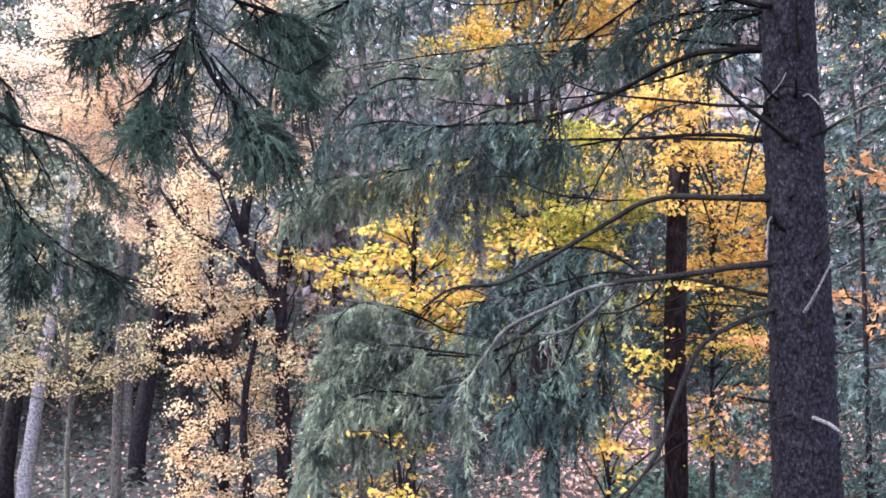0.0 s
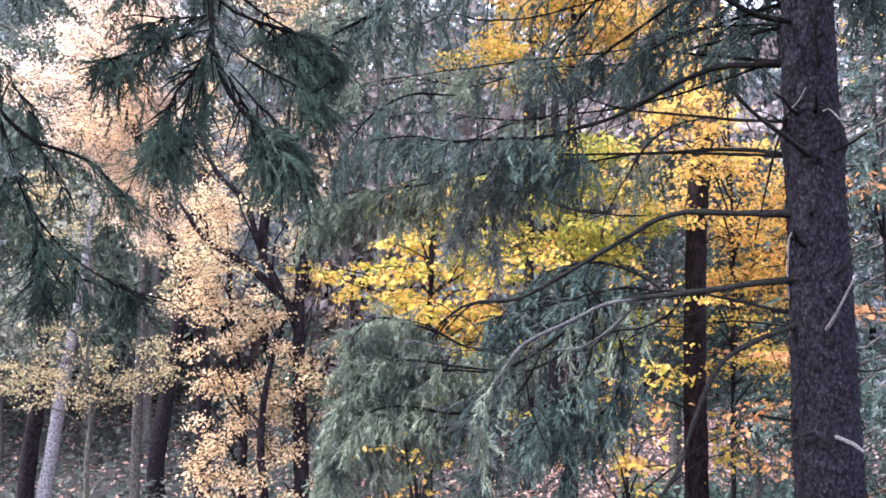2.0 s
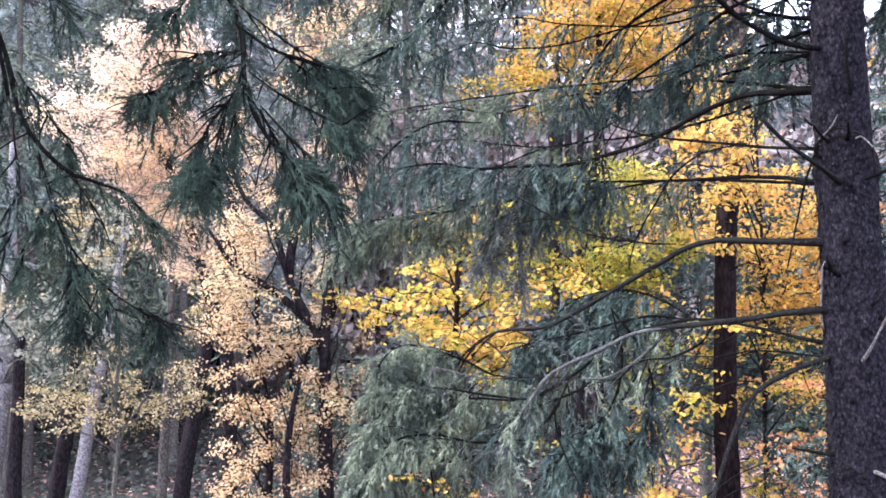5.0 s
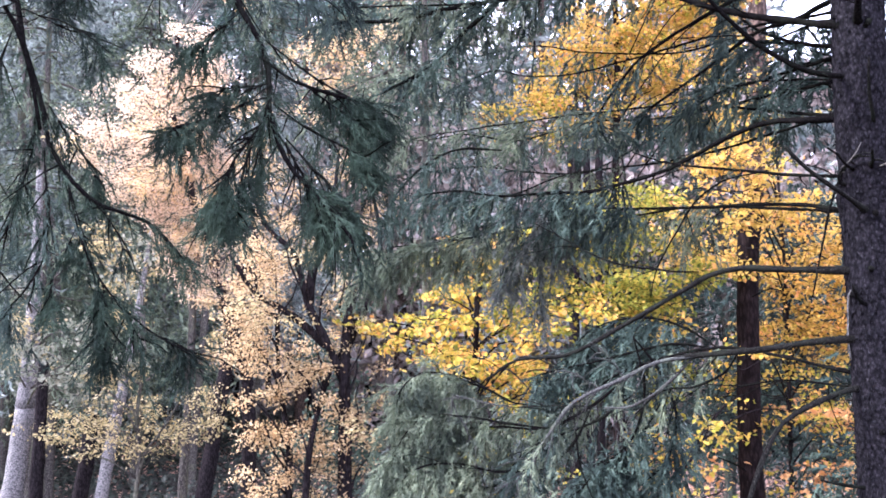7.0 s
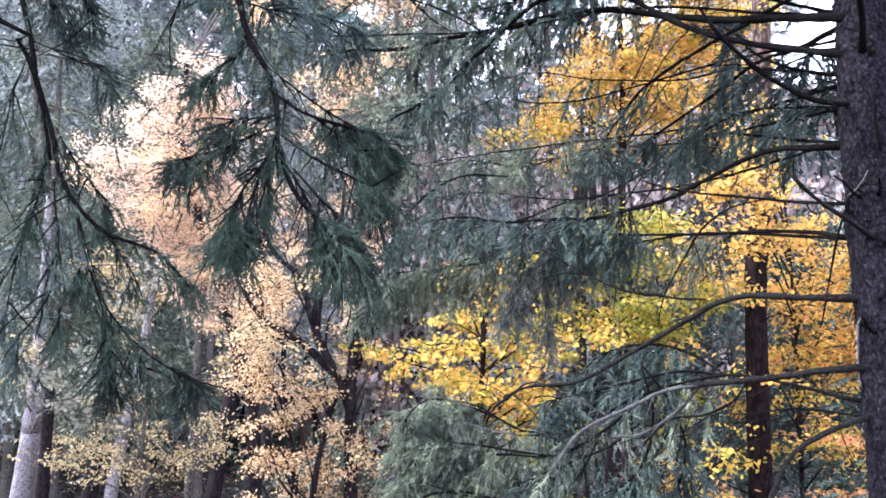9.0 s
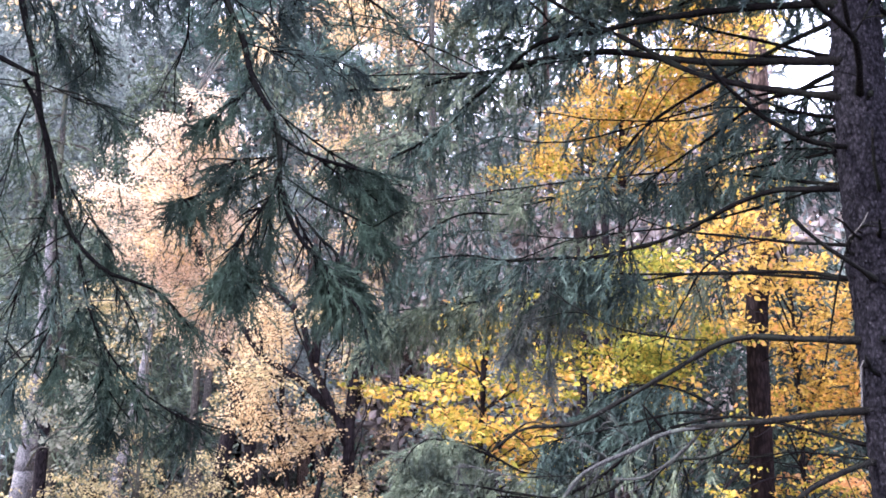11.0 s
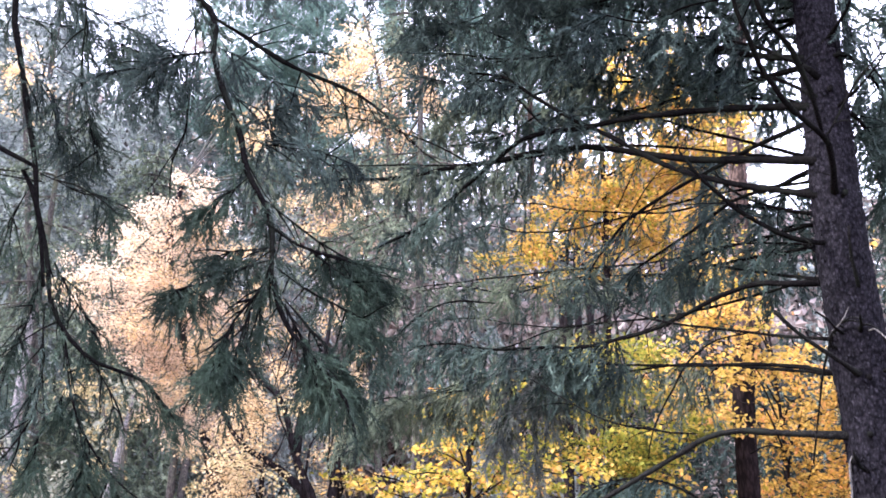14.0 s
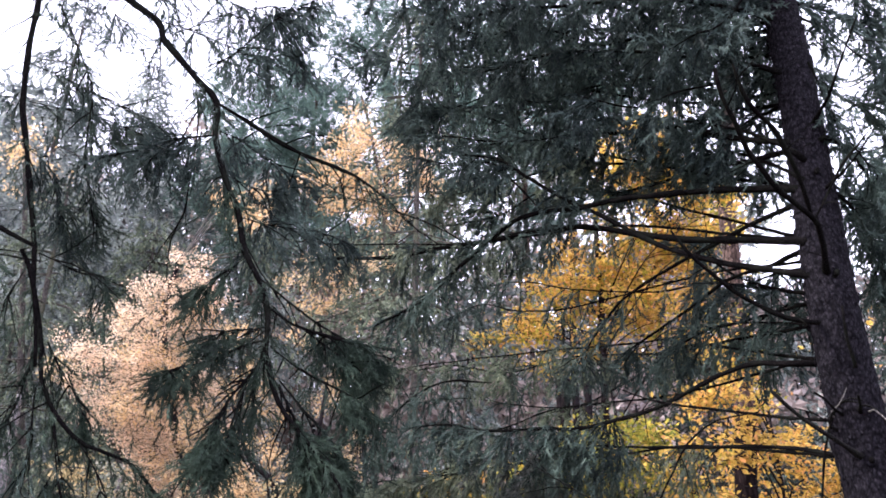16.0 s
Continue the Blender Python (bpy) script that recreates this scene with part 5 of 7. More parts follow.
crown(white_birch, smooth_line(wb_top, 0.2), [(-4.61, 6.68, 1.41, 0.37, 0.35, 0.24, 300),
    (-4.19, 6.74, 1.15, 0.32, 0.35, 0.24, 260),
    (-4.51, 6.72, 1.04, 0.32, 0.35, 0.21, 240),
    (-3.97, 6.74, 1.42, 0.27, 0.35, 0.19, 150),
    (-4.66, 6.65, 1.79, 0.27, 0.35, 0.21, 160),
    (-3.63, 6.80, 1.02, 0.32, 0.35, 0.12, 170),
    (-4.08, 6.78, 0.83, 0.32, 0.35, 0.13, 170),
    (-3.49, 6.73, 2.00, 0.21, 0.35, 0.21, 160),
    (-3.44, 6.71, 2.27, 0.21, 0.35, 0.16, 120)], 0.05, OVAL_LEAF, PALE_GREEN, GREY_BARK, 0.6)
woodland_trunk("spruce_tree", "dark trunk close behind a pale birch", [(-5.02, 7.71, -0.51), (-4.98, 7.67, 0.12), (-4.94, 7.62, 0.72), (-4.92, 7.59, 1.08)], 0.10, 0.05, DARK_BARK)
for k, pl in enumerate((
    [(1.17, 12.95, 1.41), (1.18, 12.95, 2.20), (1.17, 12.95, 2.99), (1.16, 12.95, 4.48)],
    [(1.86, 14.88, 1.38), (1.87, 14.88, 2.29), (1.88, 14.88, 3.20), (1.90, 14.88, 4.91)],
    [(1.10, 11.94, 1.13), (1.10, 11.94, 1.84), (1.12, 11.94, 2.55), (1.17, 11.93, 4.21)],
    [(1.76, 15.87, 5.34), (1.80, 15.87, 6.62), (1.83, 15.87, 7.68), (1.90, 15.86, 9.59)],
    [(-2.78, 17.76, 5.77), (-2.79, 17.76, 7.09), (-2.79, 17.76, 8.45), (-2.84, 17.75, 11.28)],
    [(4.44, 19.47, 6.16), (4.51, 19.45, 7.72), (4.56, 19.44, 9.00), (4.69, 19.41, 11.31)],
)):
    woodland_trunk("pine_tree", "reddish pine trunk behind yellow leaves", pl, 0.085, 0.07, DARK_BARK, group="pines behind the maples")

# ---- broad-leaved trees in autumn colour ----
hb_pts = [(-1.36, 6.36, -0.53), (-1.38, 6.35, 0.34), (-1.39, 6.35, 1.02), (-1.38, 6.35, 1.41), (-1.32, 6.36, 1.85)]
hornbeam = woodland_trunk("hornbeam_tree", "tan-leaved hornbeam with crooked dark limbs", hb_pts, 0.085, 0.04, DARK_BARK)
HB = [
    hb_pts,
    [(-1.39, 6.35, 1.02), (-1.52, 6.32, 1.31), (-1.70, 6.28, 1.70), (-1.83, 6.24, 2.13), (-2.05, 6.17, 2.36), (-2.21, 6.11, 2.77)],
    [(-1.63, 6.19, -0.48), (-1.67, 6.18, 0.09), (-1.63, 6.19, 0.56), (-1.54, 6.21, 0.94), (-1.45, 6.24, 1.22)],
    [(-1.88, 6.33, -0.52), (-1.86, 6.33, 0.06), (-1.86, 6.33, 0.44), (-1.95, 6.31, 1.03), (-1.99, 6.29, 1.60)],
    [(-1.45, 6.44, 1.21), (-1.31, 6.47, 1.51), (-1.16, 6.50, 1.90), (-1.12, 6.51, 2.30), (-1.21, 6.49, 2.79)],
    [(-1.72, 6.37, 1.70), (-1.68, 6.38, 2.04), (-1.54, 6.42, 2.54), (-1.49, 6.43, 3.03)],
    [(-1.54, 6.42, 1.31), (-1.86, 6.33, 1.60), (-2.16, 6.24, 1.79), (-2.37, 6.16, 2.12)],
]
for q in HB[1:]:
    ln = smooth_line(q, 0.1)
    tb_ = Tubes()
    tb_.add(ln, np.linspace(0.045, 0.012, len(ln)), 8, 0.05)
    own(tb_.build("limb", DARK_BARK), hornbeam)
HBA = np.vstack([smooth_line(q, 0.2) for q in HB])
crown(hornbeam, HBA, [(-2.10, 6.05, 0.91, 0.15, 0.30, 0.14, 291),
    (-1.93, 6.10, 0.97, 0.21, 0.30, 0.15, 439),
    (-1.67, 6.18, 0.94, 0.21, 0.30, 0.14, 390),
    (-1.45, 6.24, 0.84, 0.17, 0.30, 0.15, 373),
    (-2.14, 6.03, 0.68, 0.13, 0.30, 0.14, 253),
    (-1.97, 6.09, 0.63, 0.17, 0.30, 0.15, 373),
    (-1.72, 6.17, 0.66, 0.23, 0.30, 0.14, 430),
    (-1.49, 6.22, 0.56, 0.15, 0.30, 0.15, 327),
    (-1.31, 6.27, 0.60, 0.10, 0.30, 0.12, 169),
    (-2.04, 6.07, 0.40, 0.13, 0.30, 0.14, 253),
    (-1.80, 6.14, 0.38, 0.21, 0.30, 0.15, 439),
    (-1.58, 6.20, 0.35, 0.15, 0.30, 0.14, 291),
    (-1.38, 6.25, 0.27, 0.12, 0.30, 0.15, 261),
    (-2.06, 6.06, 0.17, 0.12, 0.30, 0.15, 261),
    (-1.87, 6.12, 0.11, 0.18, 0.30, 0.17, 439),
    (-1.63, 6.19, 0.07, 0.17, 0.30, 0.15, 373),
    (-1.40, 6.25, -0.02, 0.15, 0.30, 0.15, 327),
    (-2.14, 6.03, -0.10, 0.13, 0.30, 0.15, 283),
    (-1.93, 6.10, -0.17, 0.21, 0.30, 0.15, 439),
    (-1.67, 6.18, -0.24, 0.21, 0.30, 0.15, 439),
    (-1.45, 6.24, -0.30, 0.17, 0.30, 0.15, 373),
    (-2.02, 6.08, -0.39, 0.21, 0.30, 0.14, 390),
    (-1.76, 6.15, -0.46, 0.23, 0.30, 0.14, 430),
    (-1.49, 6.22, -0.51, 0.18, 0.30, 0.14, 351),
    (-1.63, 6.19, 1.13, 0.21, 0.30, 0.12, 340),
    (-1.80, 6.14, 1.18, 0.15, 0.30, 0.12, 253),
    (-1.22, 6.28, 0.84, 0.09, 0.30, 0.12, 152),
    (-1.17, 6.29, 0.40, 0.07, 0.30, 0.10, 100)], 0.033, SMALL_LEAF, PEACH, DARK_BARK, 0.5, bunch=14)
crown(hornbeam, HBA, [(-2.29, 6.19, 1.46, 0.24, 0.60, 0.26, 737),
    (-2.08, 6.27, 1.60, 0.26, 0.60, 0.32, 982),
    (-2.16, 6.24, 1.89, 0.37, 0.60, 0.26, 1146),
    (-2.29, 6.19, 2.12, 0.32, 0.60, 0.26, 982),
    (-1.99, 6.29, 1.80, 0.26, 0.60, 0.26, 360),
    (-1.86, 6.33, 2.14, 0.26, 0.60, 0.26, 360),
    (-2.16, 6.24, 1.22, 0.21, 0.60, 0.16, 392)], 0.031, SMALL_LEAF, PEACH, DARK_BARK, 0.35, bunch=16)
crown(hornbeam, HBA, [(-1.65, 6.29, 1.46, 0.26, 0.60, 0.31, 347),
    (-1.38, 6.35, 1.65, 0.21, 0.60, 0.31, 276),
    (-1.52, 6.32, 1.89, 0.21, 0.60, 0.21, 184),
    (-1.29, 6.37, 1.21, 0.21, 0.60, 0.26, 231),
    (-1.61, 6.30, 1.12, 0.21, 0.60, 0.16, 137),
    (-1.19, 6.39, 0.82, 0.16, 0.60, 0.21, 137)], 0.028, SMALL_LEAF, PEACH, DARK_BARK, 0.35, bunch=12)
crown(hornbeam, HBA, [(-1.26, 6.17, 0.91, 0.25, 0.60, 0.30, 162),
    (-1.22, 6.18, 1.28, 0.20, 0.60, 0.25, 108),
    (-1.77, 6.04, 1.75, 0.35, 0.60, 0.35, 265),
    (-1.36, 6.15, 1.84, 0.20, 0.60, 0.30, 129),
    (-1.82, 6.03, 2.12, 0.30, 0.60, 0.20, 129),
    (-1.64, 6.08, 2.03, 0.20, 0.60, 0.20, 86)], 0.04, SMALL_LEAF, OLIVE, DARK_BARK, 0.35)
crown(hornbeam, HBA, [(-1.73, 6.67, 1.38, 0.21, 0.25, 0.31, 260), (-1.52, 6.72, 0.97, 0.21, 0.25, 0.31, 300), (-1.65, 6.75, 0.51, 0.26, 0.25, 0.31, 330), (-1.52, 6.79, 0.10, 0.26, 0.25, 0.26, 330), (-1.42, 6.68, 1.59, 0.18, 0.25, 0.26, 200), (-1.94, 6.75, 0.25, 0.26, 0.25, 0.26, 260), (-1.32, 6.79, 0.35, 0.18, 0.25, 0.36, 200), (-1.73, 6.81, -0.32, 0.36, 0.25, 0.26, 300)], 0.05, OVAL_LEAF, IVY, DARK_BARK, 0.3, name="ivy", label="dark ivy round the stems", arms=False)

pk_pts = [(-2.97, 8.48, 0.53), (-3.13, 8.42, 1.27), (-3.37, 8.33, 2.15), (-3.68, 8.20, 3.18), (-3.87, 8.12, 4.11), (-3.81, 8.14, 4.83)]
pink = woodland_trunk("beech_tree", "beech with pale pinkish bleached leaves", pk_pts, 0.10, 0.03, DARK_BARK)
crown(pink, smooth_line(pk_pts, 0.2), [(-3.72, 8.20, 4.54, 0.43, 0.40, 0.19, 1998),
    (-3.94, 8.10, 4.31, 0.36, 0.40, 0.19, 1666),
    (-3.49, 8.30, 4.29, 0.29, 0.40, 0.22, 1537),
    (-4.15, 7.99, 4.08, 0.18, 0.40, 0.09, 381),
    (-3.82, 8.15, 3.92, 0.54, 0.40, 0.26, 3459),
    (-4.50, 7.80, 3.58, 0.29, 0.40, 0.10, 716),
    (-4.24, 7.94, 3.48, 0.43, 0.40, 0.19, 1998),
    (-3.86, 8.13, 3.38, 0.58, 0.40, 0.29, 4104),
    (-3.46, 8.31, 3.28, 0.29, 0.40, 0.29, 2052),
    (-4.39, 7.86, 3.21, 0.29, 0.40, 0.12, 820),
    (-4.07, 8.03, 2.97, 0.43, 0.40, 0.22, 2306),
    (-3.68, 8.22, 2.80, 0.43, 0.40, 0.29, 3078),
    (-3.89, 8.12, 2.59, 0.22, 0.40, 0.22, 1153),
    (-3.55, 8.27, 2.35, 0.36, 0.40, 0.26, 2306),
    (-3.71, 8.20, 2.08, 0.22, 0.40, 0.16, 845),
    (-3.37, 8.35, 1.96, 0.29, 0.40, 0.22, 1537),
    (-3.68, 8.22, 4.89, 0.22, 0.40, 0.12, 615),
    (-4.64, 7.72, 3.37, 0.14, 0.40, 0.06, 205),
    (-3.97, 8.73, 2.46, 0.30, 0.40, 0.27, 900),
    (-3.70, 8.74, 2.03, 0.30, 0.40, 0.24, 900),
    (-3.40, 8.75, 1.86, 0.30, 0.40, 0.20, 700),
    (-3.10, 8.74, 2.33, 0.30, 0.40, 0.30, 650),
    (-2.73, 8.75, 1.99, 0.30, 0.40, 0.20, 420),
    (-3.73, 8.73, 2.80, 0.27, 0.40, 0.27, 600),
    (-3.20, 8.73, 3.00, 0.24, 0.40, 0.34, 420),
    (-5.01, 8.69, 4.28, 0.37, 0.40, 0.24, 260),
    (-4.74, 8.70, 4.01, 0.30, 0.40, 0.24, 300),
    (-5.18, 8.69, 3.91, 0.24, 0.40, 0.27, 190),
    (-4.61, 8.69, 4.45, 0.30, 0.40, 0.20, 300),
    (-5.01, 8.70, 3.57, 0.34, 0.40, 0.20, 300)], 0.030, SMALL_LEAF, PINK, GREY_BARK, 0.05)
crown(pink, smooth_line(pk_pts, 0.2), [(-2.93, 8.09, 1.57, 0.31, 0.60, 0.25, 434),
    (-2.81, 8.13, 1.25, 0.28, 0.60, 0.21, 321),
    (-3.10, 8.02, 1.69, 0.21, 0.60, 0.21, 241),
    (-2.68, 8.17, 1.00, 0.21, 0.60, 0.12, 144),
    (-3.03, 8.05, 1.19, 0.17, 0.60, 0.18, 174),
    (-2.88, 8.11, 1.82, 0.21, 0.60, 0.14, 160),
    (-3.11, 8.02, 2.20, 0.17, 0.60, 0.14, 128)], 0.038, SMALL_LEAF, PEACH, GREY_BARK, 0.1)
crown(pink, smooth_line(pk_pts, 0.2), [(-3.84, 7.92, 3.73, 0.35, 0.60, 0.21, 1504),
    (-3.63, 8.02, 4.14, 0.28, 0.60, 0.14, 801),
    (-3.77, 7.96, 3.02, 0.35, 0.60, 0.21, 1504),
    (-3.50, 8.08, 3.37, 0.21, 0.60, 0.21, 900),
    (-3.53, 8.06, 2.46, 0.21, 0.60, 0.17, 721),
    (-3.26, 8.18, 2.86, 0.21, 0.60, 0.28, 1204)], 0.033, SMALL_LEAF, GOLD, GREY_BARK, 0.1)
crown(pink, smooth_line(pk_pts, 0.2), [(-4.16, 11.24, 7.10, 0.42, 0.60, 0.29, 338),
    (-4.22, 11.22, 6.74, 0.33, 0.60, 0.19, 174),
    (-3.91, 11.33, 7.24, 0.19, 0.60, 0.19, 102)], 0.07, SMALL_LEAF, GOLD, GREY_BARK, 0.1)

crown(pink, smooth_line(pk_pts, 0.2), [(-3.31, 9.01, 4.09, 0.28, 0.70, 0.31, 512),
    (-3.23, 9.04, 3.58, 0.31, 0.70, 0.31, 569),
    (-2.89, 9.15, 3.31, 0.31, 0.70, 0.38, 311),
    (-2.74, 9.20, 2.80, 0.31, 0.70, 0.31, 249),
    (-2.49, 9.27, 4.07, 0.31, 0.70, 0.23, 186),
    (-3.01, 9.12, 2.65, 0.31, 0.70, 0.31, 249),
    (-3.28, 9.02, 3.00, 0.23, 0.70, 0.31, 186),
    (-1.91, 9.40, 3.49, 0.26, 0.70, 0.31, 211),
    (-1.84, 9.42, 2.97, 0.23, 0.70, 0.31, 186),
    (-2.20, 9.34, 3.33, 0.18, 0.70, 0.31, 149),
    (-2.51, 9.27, 4.90, 0.31, 0.70, 0.18, 213),
    (-2.08, 9.37, 5.07, 0.31, 0.70, 0.18, 213),
    (-1.57, 9.47, 5.17, 0.31, 0.70, 0.31, 356)], 0.038, SMALL_LEAF, GOLD, GREY_BARK, 0.1)
ol_pts = [(-3.72, 7.31, -0.85), (-3.71, 7.31, -0.29), (-3.69, 7.33, 0.15), (-3.72, 7.31, 0.60), (-3.67, 7.34, 1.16)]
olive = woodland_trunk("young_hornbeam", "young hornbeam with sparse olive-yellow leaves", ol_pts, 0.035, 0.015, GREY_BARK)
crown(olive, smooth_line(ol_pts, 0.2), [(-4.05, 7.13, 0.46, 0.39, 0.60, 0.26, 456),
    (-3.76, 7.29, 0.66, 0.46, 0.60, 0.33, 666),
    (-3.97, 7.18, 0.84, 0.39, 0.60, 0.26, 456),
    (-3.39, 7.47, 0.64, 0.39, 0.60, 0.33, 570),
    (-3.53, 7.40, 0.36, 0.39, 0.60, 0.20, 342),
    (-3.15, 7.57, 0.51, 0.26, 0.60, 0.33, 380),
    (-4.13, 7.08, 0.25, 0.26, 0.60, 0.20, 228),
    (-3.76, 7.29, 0.16, 0.20, 0.60, 0.26, 228)], 0.034, OVAL_LEAF, OLIVE, GREY_BARK, 0.6)
crown(olive, smooth_line(ol_pts, 0.2), [(-4.39, 8.43, 2.18, 0.46, 0.60, 0.46, 630),
    (-4.51, 8.36, 2.51, 0.38, 0.60, 0.38, 437),
    (-4.32, 8.46, 1.78, 0.38, 0.60, 0.38, 437),
    (-4.97, 8.10, 3.48, 0.30, 0.60, 0.30, 280),
    (-5.32, 7.88, 1.39, 0.46, 0.60, 0.46, 630),
    (-5.43, 7.80, 0.90, 0.30, 0.60, 0.30, 280),
    (-5.00, 8.08, 0.50, 0.46, 0.60, 0.30, 420),
    (-3.54, 8.82, 1.17, 0.11, 0.60, 0.38, 122)], 0.045, OVAL_LEAF, OLIVE, GREY_BARK, 0.6)

mp_pts = [(-0.31, 7.19, -0.04), (-0.32, 7.19, 0.48), (-0.31, 7.19, 1.01), (-0.28, 7.19, 1.55), (-0.31, 7.19, 2.09), (-0.25, 7.19, 2.54)]
maple = woodland_trunk("maple_tree", "young maple with layered bright yellow leaves", mp_pts, 0.05, 0.015, DARK_BARK)
MPA = smooth_line(mp_pts, 0.2)
crown(maple, MPA, [(-0.35, 6.98, 2.19, 0.36, 0.60, 0.09, 135),
    (-0.19, 6.99, 2.08, 0.34, 0.60, 0.09, 125),
    (-0.30, 6.99, 1.84, 0.51, 0.60, 0.10, 211),
    (-0.57, 6.97, 1.76, 0.22, 0.60, 0.12, 114),
    (-0.62, 6.97, 1.29, 0.34, 0.60, 0.14, 195),
    (-0.30, 6.99, 1.24, 0.51, 0.60, 0.14, 293),
    (-0.04, 6.99, 1.14, 0.34, 0.60, 0.17, 235),
    (0.17, 6.99, 0.93, 0.34, 0.60, 0.22, 313),
    (0.06, 6.99, 0.73, 0.22, 0.60, 0.17, 156),
    (-1.15, 6.90, 1.55, 0.28, 0.60, 0.12, 143),
    (-0.99, 6.92, 1.39, 0.25, 0.60, 0.09, 94),
    (-0.78, 6.95, 1.55, 0.22, 0.60, 0.11, 104),
    (0.64, 6.96, 1.56, 0.28, 0.60, 0.14, 163),
    (0.27, 6.99, 1.35, 0.28, 0.60, 0.14, 163),
    (-0.41, 6.98, 1.55, 0.34, 0.60, 0.11, 156),
    (-0.04, 6.99, 1.55, 0.28, 0.60, 0.12, 143)], 0.06, LOBED_LEAF, YELLOW, DARK_BARK, 0.8)
crown(maple, MPA, [(-0.27, 7.49, 1.66, 0.60, 0.60, 0.30, 510),
    (-0.61, 7.47, 2.00, 0.30, 0.60, 0.24, 204),
    (0.13, 7.49, 1.88, 0.36, 0.60, 0.24, 245),
    (0.58, 7.47, 1.77, 0.36, 0.60, 0.24, 245),
    (0.42, 7.48, 2.22, 0.30, 0.60, 0.24, 204),
    (-0.27, 7.49, 0.33, 0.24, 0.60, 0.15, 102),
    (-0.99, 7.43, 0.21, 0.18, 0.60, 0.18, 91)], 0.058, OVAL_LEAF, LIME, DARK_BARK, 0.8)
crown(maple, MPA, [(-0.54, 6.58, 1.22, 0.21, 0.40, 0.08, 72),
    (-0.24, 6.60, 1.18, 0.26, 0.40, 0.11, 113),
    (0.12, 6.61, 1.08, 0.26, 0.40, 0.13, 135),
    (0.36, 6.60, 0.98, 0.24, 0.40, 0.14, 135),
    (0.01, 6.61, 0.88, 0.21, 0.40, 0.10, 81)], 0.055, LOBED_LEAF, YELLOW, DARK_BARK, 0.8)
crown(maple, MPA, [(-0.07, 5.21, 0.80, 0.21, 0.30, 0.15, 49),
    (0.21, 5.20, 1.04, 0.21, 0.30, 0.15, 49),
    (-0.26, 5.20, 0.64, 0.17, 0.30, 0.11, 28),
    (0.60, 5.17, 1.04, 0.21, 0.30, 0.15, 49),
    (0.44, 5.19, 1.20, 0.17, 0.30, 0.11, 28),
    (0.09, 5.21, 0.45, 0.17, 0.30, 0.11, 28),
    (0.36, 5.19, 0.65, 0.17, 0.30, 0.13, 32)], 0.036, OVAL_LEAF, LIME, DARK_BARK, 0.8)
sp_pts = [(-0.28, 4.29, -0.10), (-0.26, 4.29, 0.09), (-0.24, 4.29, 0.26), (-0.28, 4.29, 0.46)]
sapling = woodland_trunk("maple_sapling", "low maple sapling with yellow leaves under the boughs", sp_pts, 0.014, 0.005, DARK_BARK)
crown(sapling, smooth_line(sp_pts, 0.2), [(-0.23, 4.29, 0.27, 0.17, 0.25, 0.07, 116),
    (-0.31, 4.29, 0.50, 0.14, 0.25, 0.03, 46),
    (-0.66, 4.25, 0.20, 0.14, 0.25, 0.03, 46),
    (-0.15, 4.30, 0.42, 0.09, 0.25, 0.03, 27),
    (-0.44, 4.28, 0.54, 0.08, 0.25, 0.03, 22),
    (-0.15, 4.30, 0.19, 0.10, 0.25, 0.04, 41),
    (-0.41, 4.28, 0.26, 0.07, 0.25, 0.03, 23)], 0.03, LOBED_LEAF, YELLOW, DARK_BARK, 0.8)

lm_pts = [(1.24, 8.09, -0.21), (1.23, 8.10, 0.59), (1.22, 8.10, 1.42), (1.26, 8.09, 2.14), (1.31, 8.08, 2.88), (1.21, 8.10, 3.70)]
lime = woodland_trunk("maple_tree", "maple turning from green to yellow", lm_pts, 0.04, 0.012, DARK_BARK)
LMA = smooth_line(lm_pts, 0.2)
crown(lime, LMA, [(1.10, 7.91, 2.55, 0.45, 0.60, 0.32, 581),
    (1.61, 7.82, 2.60, 0.51, 0.60, 0.32, 664),
    (1.48, 7.85, 1.84, 0.64, 0.60, 0.32, 830),
    (1.15, 7.91, 2.13, 0.38, 0.60, 0.32, 498),
    (0.92, 7.94, 2.26, 0.32, 0.60, 0.26, 332),
    (1.81, 7.78, 2.12, 0.38, 0.60, 0.38, 597),
    (1.75, 7.79, 1.72, 0.38, 0.60, 0.26, 398),
    (1.33, 7.88, 2.85, 0.38, 0.60, 0.26, 398),
    (1.94, 7.75, 0.99, 0.45, 0.60, 0.32, 203),
    (1.67, 7.81, 0.75, 0.32, 0.60, 0.32, 249)], 0.058, OVAL_LEAF, LIME, DARK_BARK, 0.8)
crown(lime, LMA, [(1.59, 7.62, 1.44, 0.38, 0.60, 0.25, 303),
    (1.67, 7.61, 2.29, 0.38, 0.60, 0.19, 227),
    (1.38, 7.67, 1.55, 0.31, 0.60, 0.19, 189),
    (1.00, 7.72, 1.78, 0.25, 0.60, 0.19, 151),
    (1.61, 7.62, 0.45, 0.31, 0.60, 0.25, 151),
    (1.81, 7.57, 0.24, 0.31, 0.60, 0.25, 88),
    (1.40, 7.66, 0.11, 0.25, 0.60, 0.19, 151),
    (2.03, 7.52, 0.63, 0.25, 0.60, 0.31, 88)], 0.058, OVAL_LEAF, YELLOW, DARK_BARK, 0.8)

